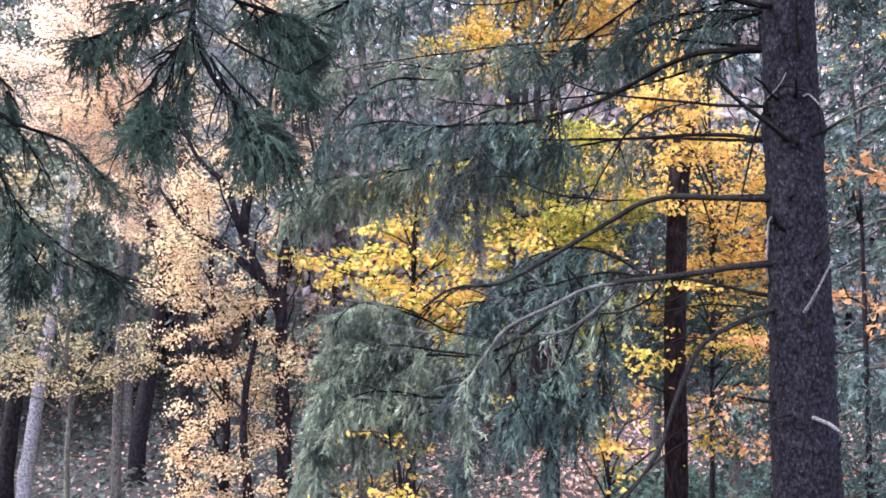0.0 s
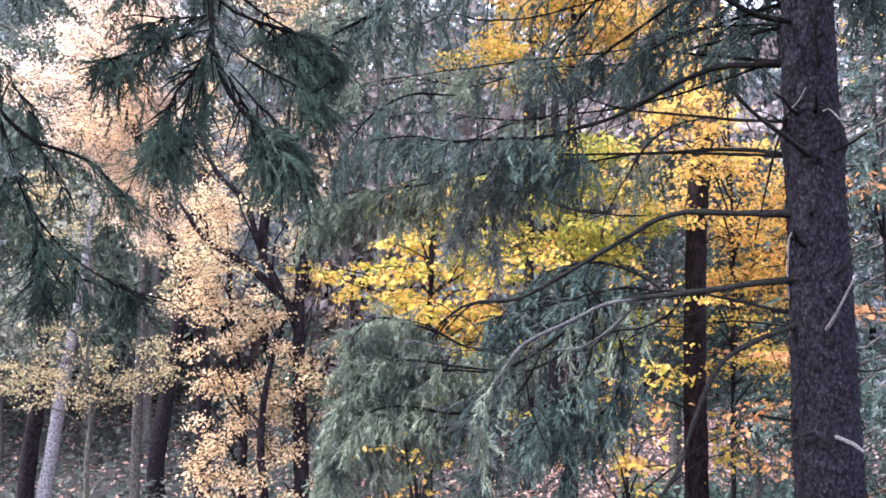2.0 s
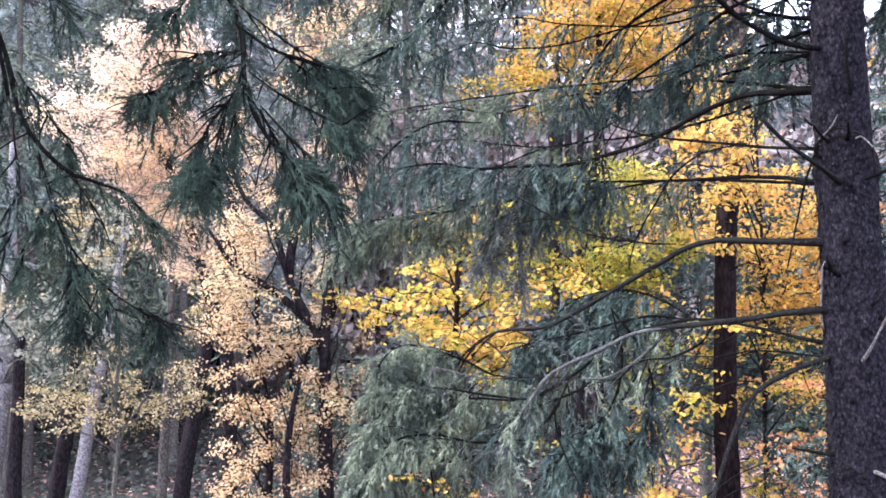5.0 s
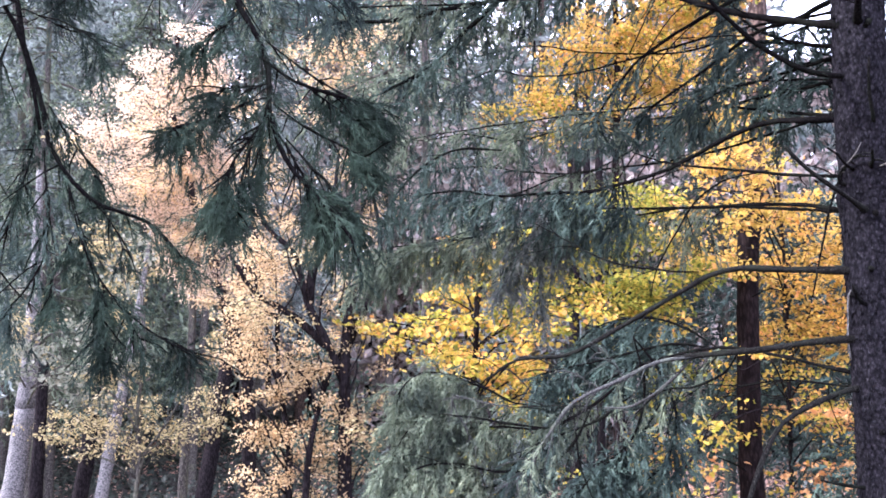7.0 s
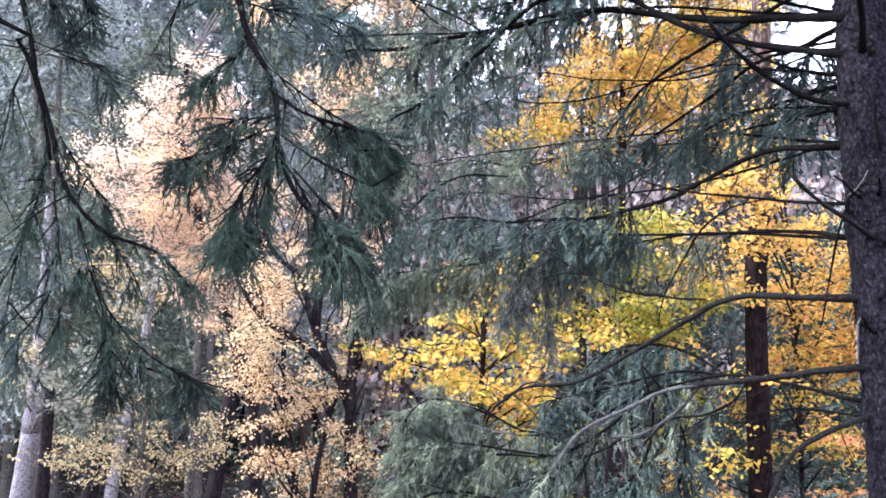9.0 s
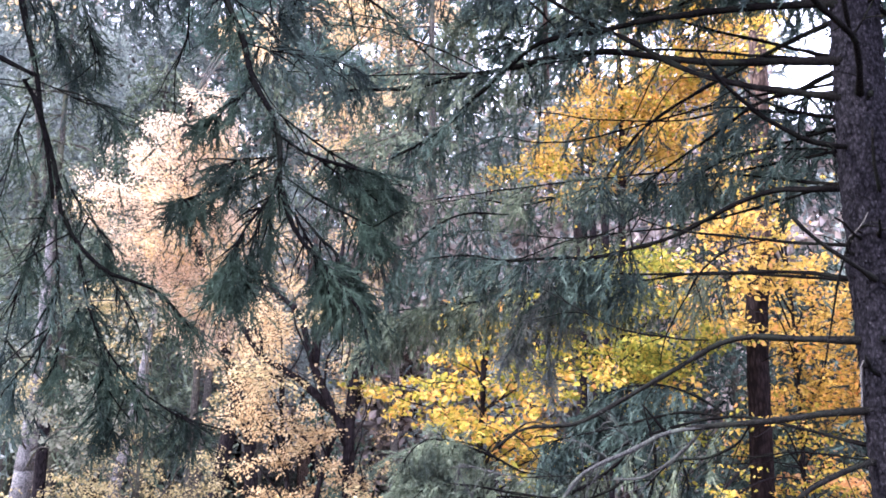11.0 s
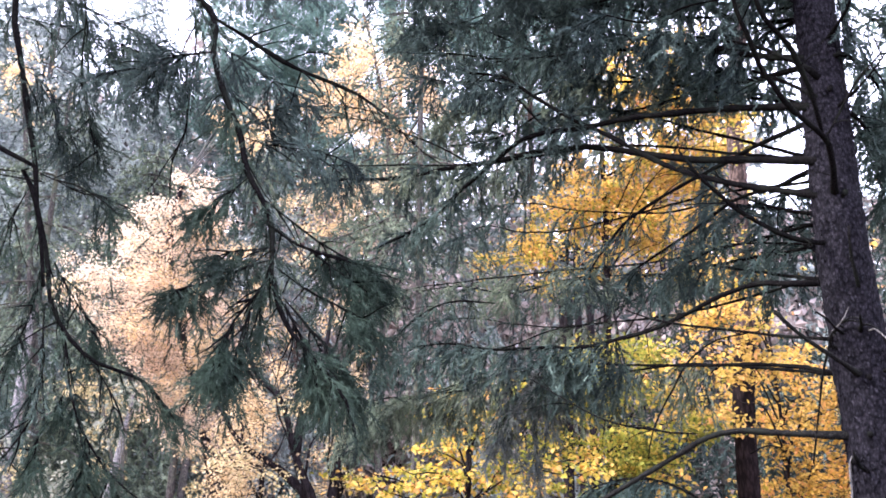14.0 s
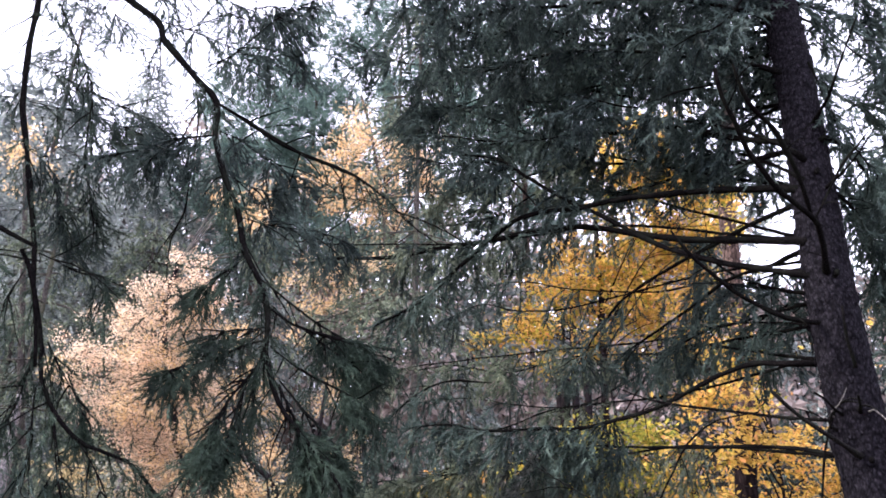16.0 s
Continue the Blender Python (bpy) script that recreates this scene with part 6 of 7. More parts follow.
crown(lime, LMA, [(0.78, 7.56, 2.44, 0.30, 0.40, 0.24, 249),
    (1.17, 7.51, 2.43, 0.30, 0.40, 0.22, 224),
    (0.66, 7.57, 1.86, 0.30, 0.40, 0.22, 224),
    (1.06, 7.53, 1.86, 0.30, 0.40, 0.24, 249),
    (0.49, 7.59, 1.57, 0.30, 0.40, 0.16, 162),
    (1.34, 7.49, 1.97, 0.30, 0.40, 0.30, 312),
    (0.38, 7.59, 2.15, 0.28, 0.40, 0.22, 206),
    (0.89, 7.55, 1.52, 0.30, 0.40, 0.16, 162),
    (1.28, 7.50, 1.58, 0.24, 0.40, 0.18, 149),
    (0.84, 7.56, 2.79, 0.24, 0.40, 0.15, 119)], 0.055, OVAL_LEAF, LIME, DARK_BARK, 0.8)

og_pts = [(3.07, 8.44, -0.25), (3.07, 8.44, 0.46), (3.08, 8.44, 1.30), (3.07, 8.45, 2.29), (3.04, 8.45, 3.05), (3.02, 8.46, 3.82)]
orange = woodland_trunk("maple_tree", "maple with glowing orange-yellow leaves", og_pts, 0.032, 0.012, DARK_BARK)
OGA = smooth_line(og_pts, 0.2)
crown(orange, OGA, [(2.17, 6.85, 2.84, 0.46, 0.60, 0.23, 298),
    (1.99, 6.91, 2.96, 0.29, 0.60, 0.23, 186),
    (2.27, 6.82, 3.09, 0.17, 0.60, 0.35, 167),
    (2.14, 6.86, 3.21, 0.23, 0.60, 0.23, 148),
    (2.02, 6.90, 2.43, 0.46, 0.60, 0.23, 298),
    (2.15, 6.86, 2.22, 0.29, 0.60, 0.17, 139),
    (2.16, 6.85, 2.58, 0.29, 0.60, 0.17, 139),
    (2.97, 8.48, 2.67, 0.43, 0.60, 0.25, 510),
    (3.28, 8.37, 2.40, 0.51, 0.60, 0.25, 596),
    (3.21, 8.39, 2.03, 0.58, 0.60, 0.25, 680),
    (3.30, 8.36, 1.67, 0.43, 0.60, 0.22, 436),
    (3.05, 8.45, 1.79, 0.36, 0.60, 0.25, 424),
    (3.44, 8.30, 1.43, 0.29, 0.60, 0.29, 388),
    (3.23, 8.38, 1.18, 0.36, 0.60, 0.18, 303),
    (2.40, 8.66, 2.30, 0.43, 0.60, 0.29, 583),
    (2.98, 8.48, 1.30, 0.29, 0.60, 0.29, 388),
    (3.57, 8.24, 2.27, 0.36, 0.60, 0.43, 729),
    (3.74, 8.17, 1.79, 0.29, 0.60, 0.43, 583)], 0.062, OVAL_LEAF, ORANGE, DARK_BARK, 0.85)
crown(orange, OGA, [(2.70, 7.94, 0.75, 0.47, 0.60, 0.27, 219),
    (2.11, 6.87, 1.12, 0.23, 0.60, 0.23, 92),
    (2.94, 7.85, 0.54, 0.40, 0.60, 0.27, 188),
    (3.16, 7.76, 0.40, 0.34, 0.60, 0.24, 137),
    (2.79, 7.91, 0.31, 0.40, 0.60, 0.27, 188),
    (3.23, 7.74, 0.78, 0.27, 0.60, 0.27, 125),
    (2.56, 7.99, 0.97, 0.34, 0.60, 0.27, 157)], 0.056, OVAL_LEAF, YELLOW, DARK_BARK, 0.85)
crown(orange, OGA, [(2.92, 7.88, -0.32, 0.34, 0.60, 0.34, 128),
    (3.03, 7.84, -0.55, 0.27, 0.60, 0.20, 61),
    (2.81, 7.91, 0.03, 0.27, 0.60, 0.27, 82),
    (3.23, 7.75, -0.41, 0.20, 0.60, 0.17, 38),
    (3.14, 8.07, 0.98, 0.37, 0.50, 0.13, 110),
    (3.42, 8.07, 0.74, 0.24, 0.50, 0.13, 80),
    (3.02, 8.07, 0.49, 0.27, 0.50, 0.13, 80),
    (3.29, 8.08, 0.19, 0.27, 0.50, 0.13, 80),
    (2.96, 8.06, 1.35, 0.31, 0.50, 0.15, 100)], 0.056, OVAL_LEAF, YELLOW, DARK_BARK, 0.85)

up_pts = [(1.60, 10.85, 0.35), (1.60, 10.85, 1.88), (1.61, 10.85, 3.51), (1.66, 10.84, 5.24), (1.66, 10.84, 6.71), (1.87, 10.81, 7.84)]
upper = woodland_trunk("maple_tree", "tall maple with a golden yellow crown", up_pts, 0.09, 0.03, PINE_BARK)
UPA = smooth_line(up_pts, 0.2)
crown(upper, UPA, [(1.97, 10.79, 5.85, 0.71, 0.60, 0.35, 803),
    (2.46, 10.69, 6.08, 0.53, 0.60, 0.35, 602),
    (1.63, 10.85, 5.51, 0.53, 0.60, 0.35, 602),
    (2.03, 10.78, 5.31, 0.62, 0.60, 0.35, 703),
    (1.61, 10.85, 4.89, 0.79, 0.60, 0.35, 904),
    (0.77, 10.95, 4.65, 0.53, 0.60, 0.26, 452),
    (0.43, 10.96, 4.93, 0.35, 0.60, 0.26, 301),
    (2.26, 10.73, 4.94, 0.53, 0.60, 0.26, 452),
    (2.86, 10.59, 6.21, 0.53, 0.60, 0.35, 602),
    (3.11, 10.52, 6.62, 0.53, 0.60, 0.26, 452),
    (2.73, 10.62, 6.77, 0.44, 0.60, 0.26, 376),
    (3.32, 10.45, 6.23, 0.26, 0.60, 0.44, 376),
    (2.75, 10.62, 5.42, 0.44, 0.60, 0.35, 502),
    (1.92, 10.80, 6.97, 0.35, 0.60, 0.22, 251),
    (2.44, 10.69, 7.38, 0.26, 0.60, 0.35, 301),
    (1.29, 10.90, 5.17, 0.53, 0.60, 0.26, 452),
    (0.00, 10.97, 4.66, 0.26, 0.60, 0.22, 188),
    (2.47, 10.69, 4.49, 0.44, 0.60, 0.22, 313),
    (0.94, 10.93, 4.30, 0.44, 0.60, 0.18, 251)], 0.068, OVAL_LEAF, YELLOW, PINE_BARK, 0.7)
crown(upper, UPA, [(1.92, 10.08, 7.42, 0.38, 0.50, 0.26, 330),
    (2.26, 10.22, 7.06, 0.34, 0.50, 0.30, 330),
    (2.52, 10.04, 7.67, 0.30, 0.50, 0.21, 240),
    (2.91, 10.20, 7.27, 0.30, 0.50, 0.30, 280),
    (1.71, 10.19, 7.01, 0.30, 0.50, 0.26, 240),
    (2.60, 10.31, 6.82, 0.34, 0.50, 0.26, 300)], 0.075, LOBED_LEAF, YELLOW, DARK_BARK, 0.6)
crown(upper, UPA, [(1.83, 10.79, 5.93, 0.79, 0.60, 0.44, 822),
    (2.43, 10.67, 6.16, 0.71, 0.60, 0.44, 730),
    (2.78, 10.58, 5.56, 0.62, 0.60, 0.44, 639),
    (3.24, 10.45, 6.24, 0.44, 0.60, 0.44, 456),
    (1.29, 10.87, 5.31, 0.71, 0.60, 0.35, 584),
    (1.94, 10.77, 5.10, 0.71, 0.60, 0.35, 584),
    (2.56, 10.64, 4.88, 0.62, 0.60, 0.35, 511),
    (0.67, 10.93, 4.88, 0.53, 0.60, 0.26, 328),
    (3.12, 10.49, 5.09, 0.44, 0.60, 0.44, 456),
    (3.41, 10.40, 6.40, 0.21, 0.60, 0.44, 219),
    (2.25, 10.71, 7.05, 0.44, 0.60, 0.32, 328),
    (2.65, 10.62, 7.71, 0.35, 0.60, 0.23, 189),
    (1.96, 10.77, 7.92, 0.35, 0.60, 0.16, 131),
    (-0.02, 10.95, 4.71, 0.35, 0.60, 0.23, 189),
    (1.58, 10.83, 4.50, 0.62, 0.60, 0.26, 383),
    (1.15, 10.89, 5.97, 0.35, 0.60, 0.26, 219),
    (2.59, 10.63, 4.36, 0.53, 0.60, 0.26, 328)], 0.068, OVAL_LEAF, ORANGE, PINE_BARK, 0.7)
crown(upper, UPA, [(3.14, 9.98, 3.22, 0.34, 0.60, 0.51, 259),
    (3.49, 9.87, 3.58, 0.25, 0.60, 0.51, 194),
    (1.92, 10.29, 4.64, 0.42, 0.60, 0.21, 134),
    (2.74, 10.10, 4.66, 0.34, 0.60, 0.25, 129),
    (1.58, 10.35, 6.22, 0.42, 0.60, 0.34, 215),
    (2.50, 10.17, 7.51, 0.34, 0.60, 0.25, 129)], 0.07, OVAL_LEAF, YELLOW, PINE_BARK, 0.7)

crown(upper, UPA, [(2.44, 7.06, 5.43, 0.24, 0.40, 0.24, 150),
    (2.37, 7.08, 5.01, 0.24, 0.40, 0.24, 150),
    (2.47, 7.05, 4.69, 0.14, 0.40, 0.24, 90),
    (2.35, 7.09, 3.83, 0.18, 0.40, 0.24, 112),
    (2.44, 7.06, 3.43, 0.18, 0.40, 0.30, 140),
    (2.30, 7.10, 3.11, 0.24, 0.40, 0.24, 150),
    (2.23, 7.13, 3.45, 0.18, 0.40, 0.18, 84)], 0.056, OVAL_LEAF, YELLOW, PINE_BARK, 0.7)

crown(upper, UPA, [(3.22, 9.83, 5.99, 0.20, 0.40, 0.50, 264),
    (3.16, 9.85, 6.80, 0.20, 0.40, 0.42, 220),
    (3.29, 9.81, 5.14, 0.33, 0.40, 0.25, 220),
    (2.59, 10.02, 7.47, 0.33, 0.40, 0.25, 220),
    (2.21, 10.11, 7.92, 0.25, 0.40, 0.25, 165)], 0.068, OVAL_LEAF, YELLOW, PINE_BARK, 0.7)

gd_pts = [(-2.30, 14.77, 2.32), (-2.32, 14.77, 4.47), (-2.32, 14.77, 6.12), (-2.35, 14.77, 8.19), (-2.70, 14.71, 10.29), (-3.02, 14.65, 11.48)]
golden = woodland_trunk("birch_tree", "golden birch behind the spruce boughs", gd_pts, 0.08, 0.03, GREY_BARK)
GDA = smooth_line(gd_pts, 0.3)
crown(golden, GDA, [(-3.09, 14.63, 10.86, 0.30, 0.60, 0.42, 241),
    (-2.95, 14.66, 10.27, 0.54, 0.60, 0.42, 434),
    (-2.30, 14.77, 10.03, 0.72, 0.60, 0.42, 579),
    (-3.29, 14.59, 9.65, 0.66, 0.60, 0.42, 531),
    (-2.65, 14.72, 9.28, 0.72, 0.60, 0.48, 662),
    (-2.86, 14.68, 8.57, 0.72, 0.60, 0.36, 496),
    (-1.65, 14.86, 9.62, 0.48, 0.60, 0.48, 441),
    (-1.38, 14.89, 9.20, 0.36, 0.60, 0.36, 248),
    (-3.50, 14.54, 9.06, 0.48, 0.60, 0.48, 441),
    (-4.08, 14.39, 8.86, 0.48, 0.60, 0.30, 276),
    (-3.11, 14.63, 6.83, 0.72, 0.60, 0.48, 662),
    (-3.71, 14.49, 7.04, 0.48, 0.60, 0.36, 331),
    (-2.23, 14.79, 8.20, 0.48, 0.60, 0.48, 441)], 0.08, SMALL_LEAF, GOLD, PINE_TOP_BARK, 0.5)
crown(golden, GDA, [(-3.44, 14.58, 7.13, 0.72, 0.60, 0.48, 404),
    (-2.95, 14.69, 6.53, 0.60, 0.60, 0.48, 337),
    (-3.17, 14.64, 6.15, 0.72, 0.60, 0.48, 404),
    (-2.74, 14.73, 3.90, 0.36, 0.60, 0.72, 303),
    (-2.81, 14.71, 2.98, 0.36, 0.60, 0.60, 253),
    (-1.48, 14.90, 9.73, 0.60, 0.60, 0.48, 337),
    (-2.84, 14.71, 9.92, 0.72, 0.60, 0.48, 404),
    (-2.80, 14.72, 8.72, 0.48, 0.60, 0.48, 269),
    (-1.35, 14.92, 9.19, 0.36, 0.60, 0.30, 126)], 0.08, SMALL_LEAF, GOLD, PINE_TOP_BARK, 0.5)
gl_pts = [(-8.01, 12.65, 2.15), (-8.28, 12.47, 4.02), (-8.59, 12.27, 6.04), (-8.82, 12.10, 7.69), (-9.10, 11.90, 9.18)]
goldleft = woodland_trunk("birch_tree", "orange birch at the edge of a clearing", gl_pts, 0.10, 0.03, GREY_BARK)
crown(goldleft, smooth_line(gl_pts, 0.3), [(-9.11, 11.88, 8.79, 0.48, 0.60, 0.36, 117),
    (-8.82, 12.10, 8.42, 0.54, 0.60, 0.36, 132),
    (-9.09, 11.90, 8.19, 0.36, 0.60, 0.48, 117),
    (-8.57, 12.28, 8.38, 0.36, 0.60, 0.30, 73)], 0.10, SMALL_LEAF, GOLD, GREY_BARK, 0.5)
cr_pts = [(3.25, 5.63, -0.37), (3.23, 5.64, 0.48), (3.22, 5.65, 1.09), (3.20, 5.66, 1.78), (3.18, 5.67, 2.30)]
coral = woodland_trunk("maple_sapling", "maple sapling with coral-orange leaves", cr_pts, 0.03, 0.01, DARK_BARK)
crown(coral, smooth_line(cr_pts, 0.2), [(3.12, 5.70, 2.21, 0.21, 0.60, 0.09, 27),
    (3.25, 5.63, 2.27, 0.21, 0.60, 0.08, 24),
    (3.08, 5.72, 2.13, 0.16, 0.60, 0.05, 11),
    (3.22, 5.65, 1.21, 0.26, 0.60, 0.06, 22),
    (3.12, 5.70, 1.23, 0.16, 0.60, 0.05, 11),
    (3.15, 5.69, -0.09, 0.16, 0.60, 0.05, 11)], 0.07, LOBED_LEAF, CORAL, DARK_BARK, 0.8)
bs_pts = [(1.54, 6.83, -0.79), (1.52, 6.83, -0.38), (1.49, 6.84, 0.04), (1.64, 6.81, 0.46)]
bush = woodland_trunk("maple_sapling", "sapling with thin yellow and orange leaves", bs_pts, 0.02, 0.006, DARK_BARK)
crown(bush, smooth_line(bs_pts, 0.2), [(1.39, 6.86, -0.12, 0.28, 0.40, 0.12, 71),
    (1.34, 6.87, 0.14, 0.22, 0.40, 0.09, 41),
    (1.64, 6.81, -0.27, 0.22, 0.40, 0.11, 52),
    (1.69, 6.79, 0.46, 0.22, 0.40, 0.11, 52),
    (1.79, 6.77, 0.67, 0.17, 0.40, 0.08, 27),
    (1.52, 6.83, -0.48, 0.22, 0.40, 0.09, 41),
    (1.29, 6.88, -0.34, 0.17, 0.40, 0.09, 31),
    (1.83, 6.76, 0.06, 0.15, 0.40, 0.10, 30)], 0.06, LOBED_LEAF, YELLOW, DARK_BARK, 0.8)
crown(bush, smooth_line(bs_pts, 0.2), [(1.57, 7.44, -0.10, 0.24, 0.40, 0.11, 50),
    (1.89, 7.36, 0.20, 0.18, 0.40, 0.11, 37),
    (1.73, 7.40, -0.32, 0.24, 0.40, 0.11, 50),
    (2.83, 7.05, -0.17, 0.24, 0.40, 0.10, 44),
    (2.92, 7.02, 0.26, 0.16, 0.40, 0.09, 25),
    (2.78, 7.07, 0.09, 0.18, 0.40, 0.07, 25),
    (2.97, 7.00, 0.75, 0.15, 0.40, 0.12, 33)], 0.06, LOBED_LEAF, CORAL, DARK_BARK, 0.8, arms=False)
crown(coral, smooth_line(cr_pts, 0.2), [(4.46, 8.39, 4.17, 0.30, 0.60, 0.30, 62),
    (4.70, 8.26, 4.06, 0.30, 0.60, 0.23, 46)], 0.09, LOBED_LEAF, ORANGE, DARK_BARK, 0.8)
crown(bush, smooth_line(bs_pts, 0.2), [(3.37, 7.98, -0.07, 0.24, 0.50, 0.12, 90),
    (3.16, 7.98, -0.40, 0.27, 0.50, 0.12, 80),
    (3.43, 7.98, 0.45, 0.18, 0.50, 0.12, 60),
    (2.92, 7.97, 0.75, 0.21, 0.50, 0.12, 50)], 0.055, OVAL_LEAF, CORAL, DARK_BARK, 0.8)

# ---- conifers standing behind ----
conifer("spruce_tree", "blue-green spruce behind the big trunk", 3.95, 5.95, 9.5, 1.6, 0.2, NEEDLES, GREY_BARK, NEEDLE_MID, 0.12, 0.1, 46)
conifer("spruce_tree", "grey-green spruce in the middle of the wood", -8.2, 12.4, 10.6, 2.2, 3.0, PALE_NEEDLES, GREY_BARK, NEEDLE_FAR, 0.13, 0.14, group="spruces of the middle wood")
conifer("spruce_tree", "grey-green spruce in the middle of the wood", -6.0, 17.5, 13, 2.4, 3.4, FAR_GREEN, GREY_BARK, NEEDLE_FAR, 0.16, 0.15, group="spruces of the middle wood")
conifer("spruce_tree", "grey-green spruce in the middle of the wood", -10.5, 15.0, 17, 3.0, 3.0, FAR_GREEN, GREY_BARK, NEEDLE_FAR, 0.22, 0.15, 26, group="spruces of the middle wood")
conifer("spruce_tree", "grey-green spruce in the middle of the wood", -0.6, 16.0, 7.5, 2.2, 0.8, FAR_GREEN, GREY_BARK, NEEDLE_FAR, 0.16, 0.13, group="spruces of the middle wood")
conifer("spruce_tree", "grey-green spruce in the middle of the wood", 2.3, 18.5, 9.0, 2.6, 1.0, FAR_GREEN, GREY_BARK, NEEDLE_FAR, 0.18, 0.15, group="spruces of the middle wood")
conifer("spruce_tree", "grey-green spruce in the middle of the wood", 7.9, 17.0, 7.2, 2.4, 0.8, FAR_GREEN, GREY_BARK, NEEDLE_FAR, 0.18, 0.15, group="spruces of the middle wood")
# the next two spruces have shade painted in by their darker needles
conifer("spruce_tree", "low spruce behind the orange maple, shade in its colour", 3.75, 9.6, 5.4, 1.3, 2.2, SHADED_NEEDLES, GREY_BARK, NEEDLE_FAR, 0.13, 0.08, 22)
conifer("spruce_tree", "spruce behind the orange maple, shade in its colour", 3.3, 11.6, 7.0, 1.7, 2.6, SHADED_NEEDLES, GREY_BARK, NEEDLE_FAR, 0.14, 0.1, 24)
conifer("spruce_tree", "slender pale green spruce behind the boughs", -1.15, 10.2, 12.5, 1.7, 6.4, PALE_NEEDLES, GREY_BARK, NEEDLE_FAR, 0.12, 0.08, 11)
conifer("spruce_tree", "pale grey-green spruce behind the beech", -7.4, 14.6, 10.2, 2.2, 2.4, PALE_NEEDLES, GREY_BARK, NEEDLE_FAR, 0.2, 0.12, 34, group="spruces behind the beech")
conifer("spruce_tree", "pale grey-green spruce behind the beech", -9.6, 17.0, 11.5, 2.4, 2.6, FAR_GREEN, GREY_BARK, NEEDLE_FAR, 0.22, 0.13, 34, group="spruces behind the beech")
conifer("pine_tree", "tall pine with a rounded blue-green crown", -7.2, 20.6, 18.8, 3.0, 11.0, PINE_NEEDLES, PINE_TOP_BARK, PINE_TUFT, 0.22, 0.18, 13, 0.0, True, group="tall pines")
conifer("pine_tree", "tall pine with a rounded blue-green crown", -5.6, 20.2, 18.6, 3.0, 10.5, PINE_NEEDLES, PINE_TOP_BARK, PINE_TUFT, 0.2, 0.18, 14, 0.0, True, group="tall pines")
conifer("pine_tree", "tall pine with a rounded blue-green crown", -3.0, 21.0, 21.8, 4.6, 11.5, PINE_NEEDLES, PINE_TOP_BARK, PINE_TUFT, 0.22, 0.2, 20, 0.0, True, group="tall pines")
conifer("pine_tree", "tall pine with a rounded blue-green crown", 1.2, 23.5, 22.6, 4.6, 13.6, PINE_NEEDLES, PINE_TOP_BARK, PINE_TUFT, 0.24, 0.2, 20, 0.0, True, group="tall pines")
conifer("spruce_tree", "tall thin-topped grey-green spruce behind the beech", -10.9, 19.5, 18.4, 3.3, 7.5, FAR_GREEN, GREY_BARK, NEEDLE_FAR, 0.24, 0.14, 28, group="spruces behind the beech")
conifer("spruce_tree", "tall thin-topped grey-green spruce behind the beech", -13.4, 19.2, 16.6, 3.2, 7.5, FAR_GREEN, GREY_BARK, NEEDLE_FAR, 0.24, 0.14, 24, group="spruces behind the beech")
conifer("pine_tree", "tall pine with a rounded blue-green crown", 15.8, 24.0, 19.5, 2.8, 10.5, PINE_NEEDLES, PINE_TOP_BARK, PINE_TUFT, 0.2, 0.2, 12, 0.0, True, group="tall pines")

# ---- the far wood ----
woods, wood_trunks = Scatter(), Tubes()
autumn = Scatter()
for i in range(150):
    a, d = -1.02 + 2.0 * (i * 7 % 150 + rng.uniform(0, 1)) / 150, rng.uniform(22, 44)
    x, y = d * np.sin(a), d * np.cos(a)
    z = float(ground_height(x, y))
    deg = math.degrees(a)
    h = 1.6 - z + d * math.tan(radians(rng.uniform(14, 18) if 19.5 < deg < 24.5 else rng.uniform(15, 25) if deg >= 24.5 else rng.uniform(18, 31) if deg < -13 else rng.uniform(18, 32) if 0 < deg < 7 else rng.uniform(14, 27)))
    wood_trunks.add(np.array([[x, y, z - 0.2], [x + 0.1, y, z + h * 0.5], [x, y, z + h]]), [0.11, 0.08, 0.02], 6)
    low = 0.2 if i % 3 else 0.0
    m = 44
    s = low + (1 - low) * rng.uniform(0, 1, m) ** 0.9
    w = (1 - s) ** 0.7 * rng.uniform(2.6, 3.6) + 0.3
    b = rng.uniform(0, 2 * np.pi, m)
    q = w * rng.uniform(0.1, 1, m) ** 0.5
    c = np.stack([x + q * np.cos(b), y + q * np.sin(b), z + 0.3 + (h - 0.2) * s - 0.25 * q], 1)
    needled = i % 2 or (deg < -18 and i % 3 == 0)
    each = 9 if needled else 25
    n = m * each
    p = np.repeat(c, each, axis=0) + rng.normal(size=(n, 3)) * np.array([0.5, 0.5, 0.26])
    if needled:
        way = np.repeat(np.stack([np.cos(b), np.sin(b), -0.3 + 0 * b], 1), each, axis=0)
        woods.add(NEEDLE_FAR, p, way + 0.8 * rng.normal(size=(n, 3)), unit(n), rng.uniform(0.48, 0.98, n))
    else:
        autumn.add(SMALL_LEAF, p, unit(n), unit(n), rng.uniform(0.21, 0.42, n))
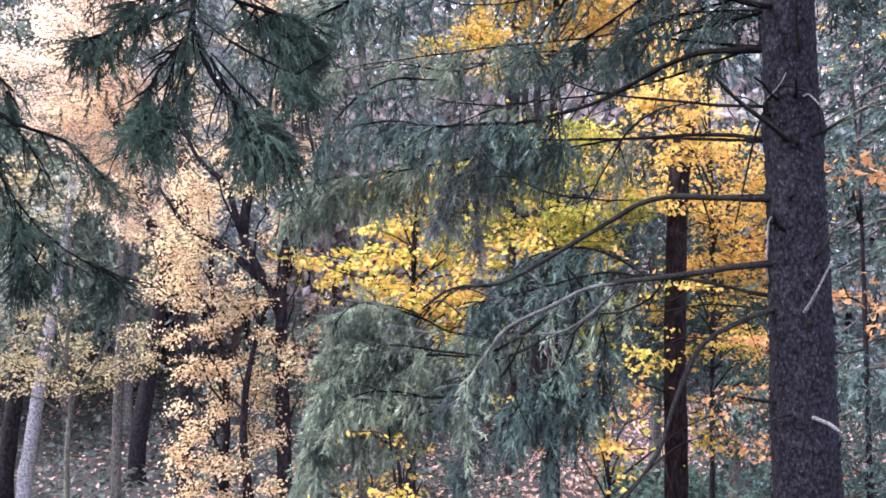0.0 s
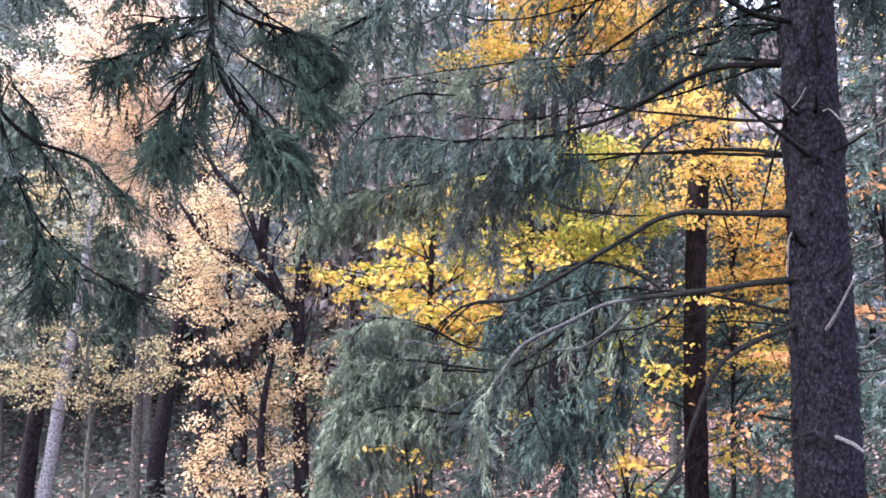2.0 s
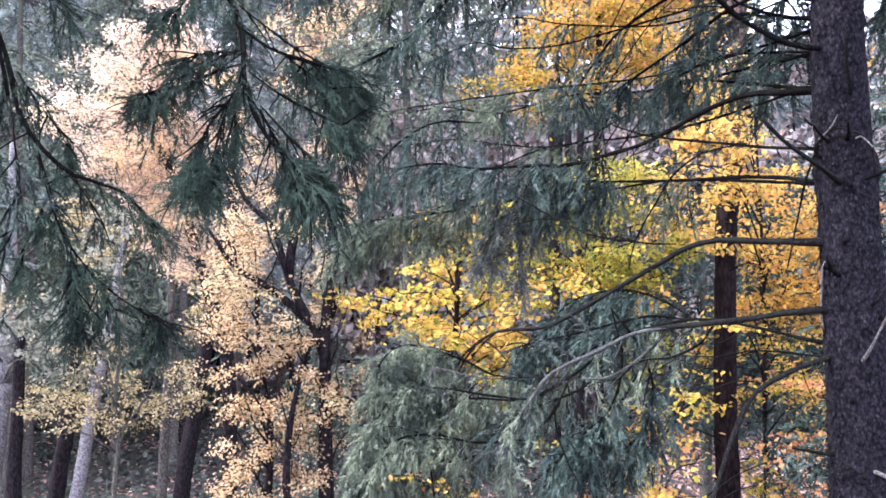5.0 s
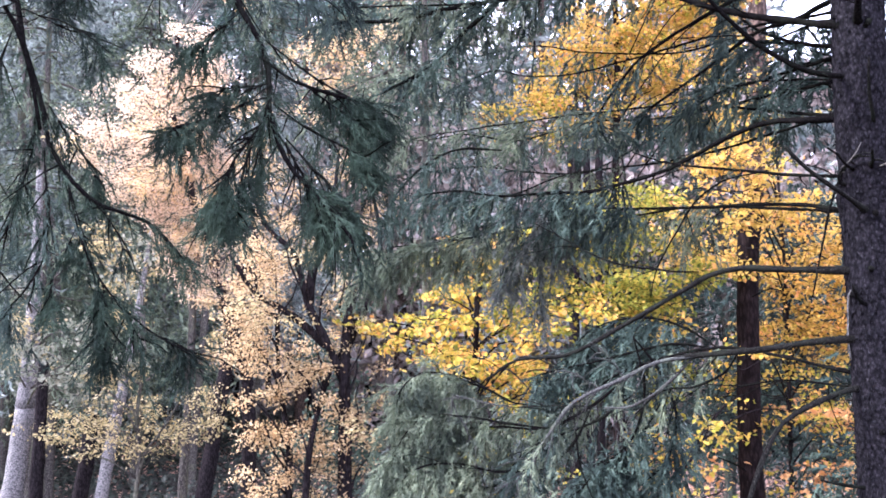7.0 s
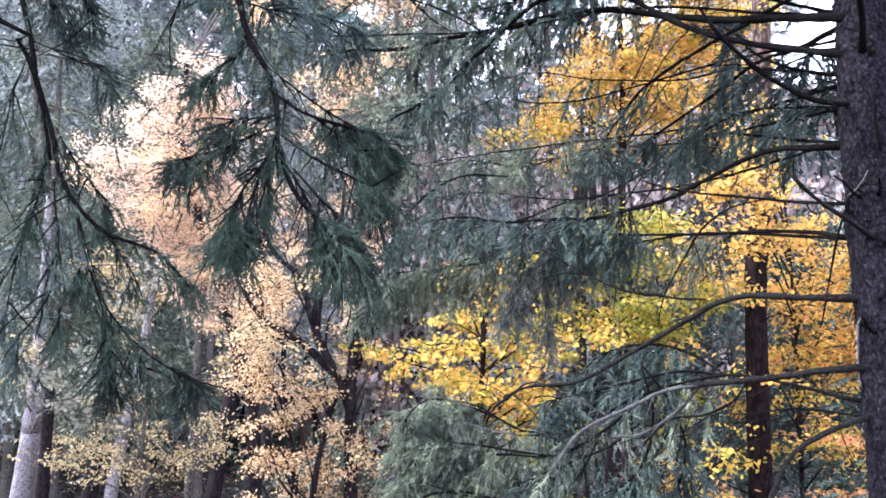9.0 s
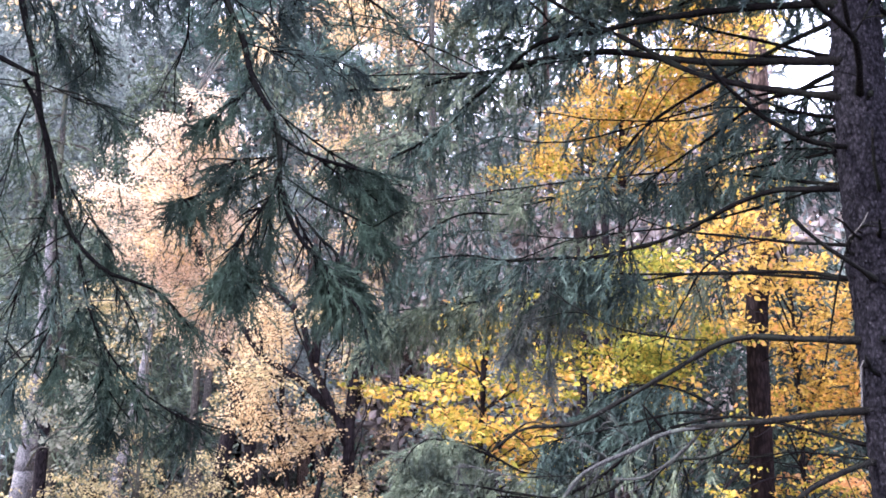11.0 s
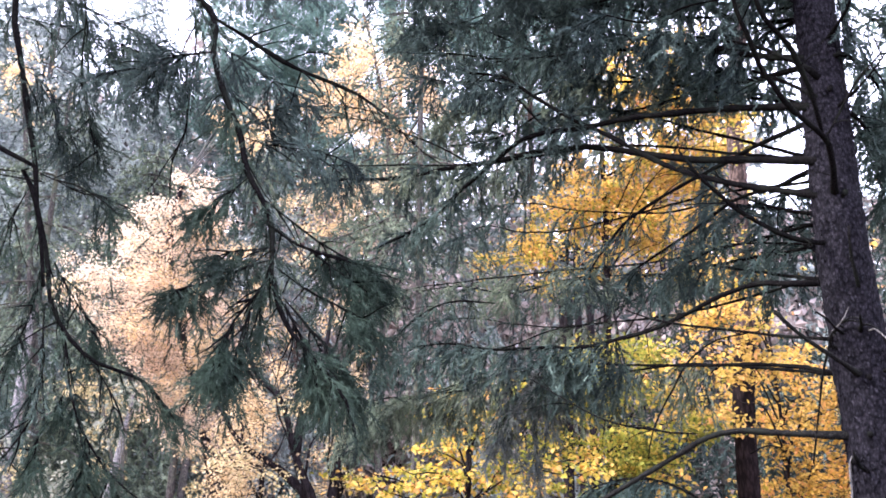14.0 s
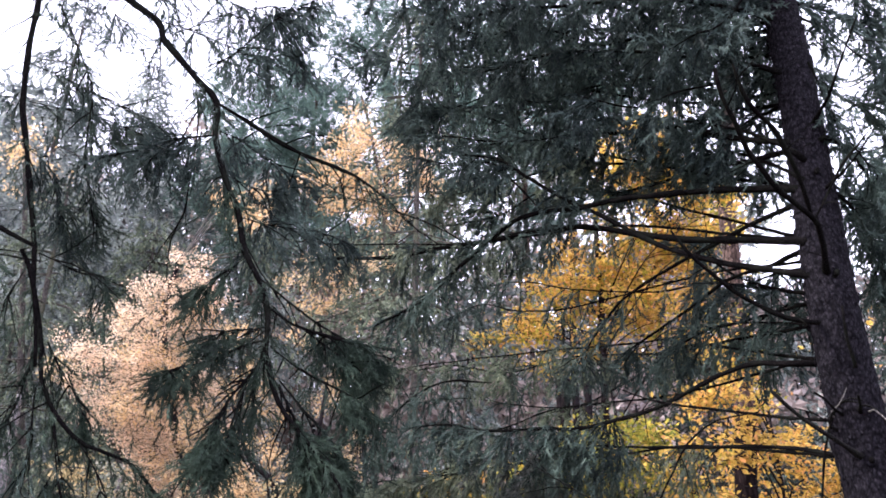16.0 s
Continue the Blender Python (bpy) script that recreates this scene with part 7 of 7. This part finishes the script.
for i in range(30):
    a, d = radians(rng.uniform(-10, 20)), rng.uniform(19, 26)
    x, y = d * np.sin(a), d * np.cos(a)
    z = float(ground_height(x, y))
    h = 1.6 - z + d * math.tan(radians(rng.uniform(9, 16)))
    wood_trunks.add(np.array([[x, y, z - 0.2], [x + 0.1, y, z + h * 0.5], [x, y, z + h]]), [0.07, 0.05, 0.02], 6)
    n = 640
    c = np.stack([x + rng.normal(size=26) * 1.0, y + rng.normal(size=26), z + 0.3 + (h - 0.3) * rng.uniform(0.05, 1, 26)], 1)
    p = c[rng.integers(0, 26, n)] + rng.normal(size=(n, 3)) * np.array([0.5, 0.5, 0.26])
    autumn.add(SMALL_LEAF, p, unit(n), unit(n), rng.uniform(0.2, 0.36, n))
# haze over the far wood lies only in its foliage colours
far = tagged(woods.build("far_woods", FAR_GREEN), "dense grey-green conifer wood in the distance, haze in its colour", "woods", kind="stuff")
# dark bark gives the far trunks their shade by colour
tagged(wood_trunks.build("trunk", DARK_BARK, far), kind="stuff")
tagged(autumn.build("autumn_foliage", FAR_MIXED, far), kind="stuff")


# ---- undergrowth and fallen leaves ----
def carpet(name, label, category, count, az, dist, shape, size, mat, lift, patch=None):
    a = np.radians(rng.uniform(az[0], az[1], count))
    d = np.sqrt(rng.uniform(dist[0] ** 2, dist[1] ** 2, count))
    x, y = d * np.sin(a), d * np.cos(a)
    if patch:
        keep = np.sin(x * patch + 1.3) * np.sin(y * patch * 0.8) + 0.6 * rng.normal(size=count) > -0.2
        x, y = x[keep], y[keep]
    n = len(x)
    pos = np.stack([x, y, ground_height(x, y) + lift * rng.uniform(0.05, 1, n) ** 1.5], 1)
    sc = Scatter()
    sc.add(shape, pos, rng.normal(size=(n, 3)) * np.array([1, 1, 0.4]), np.array([0, 0, 1.0]) + 0.45 * rng.normal(size=(n, 3)), size * rng.uniform(0.6, 1.3, n))
    return tagged(sc.build(name, mat), label, category, kind="stuff")


carpet("fallen_leaves", "pinkish-brown fallen leaves on the wood floor", "leaves", 34000, (-4, 42), (5, 24), SMALL_LEAF, 0.10, LITTER, 0.06)
carpet("fallen_leaves", "thin fallen leaves among the brambles", "leaves", 9000, (-42, -4), (5, 24), SMALL_LEAF, 0.10, LITTER, 0.05)
carpet("fallen_leaves", "scattered fallen leaves at the viewpoint", "leaves", 4000, (-180, 180), (0.4, 6), SMALL_LEAF, 0.10, LITTER, 0.04)
carpet("brambles", "low grey-green brambles and ferns on the floor", "undergrowth", 30000, (-45, 6), (6.5, 26), SMALL_LEAF, 0.13, BRAMBLE, 0.4)
carpet("ivy", "glossy dark green ivy covering the bank", "ivy", 15000, (12, 42), (6, 12.5), OVAL_LEAF, 0.10, IVY, 0.35)
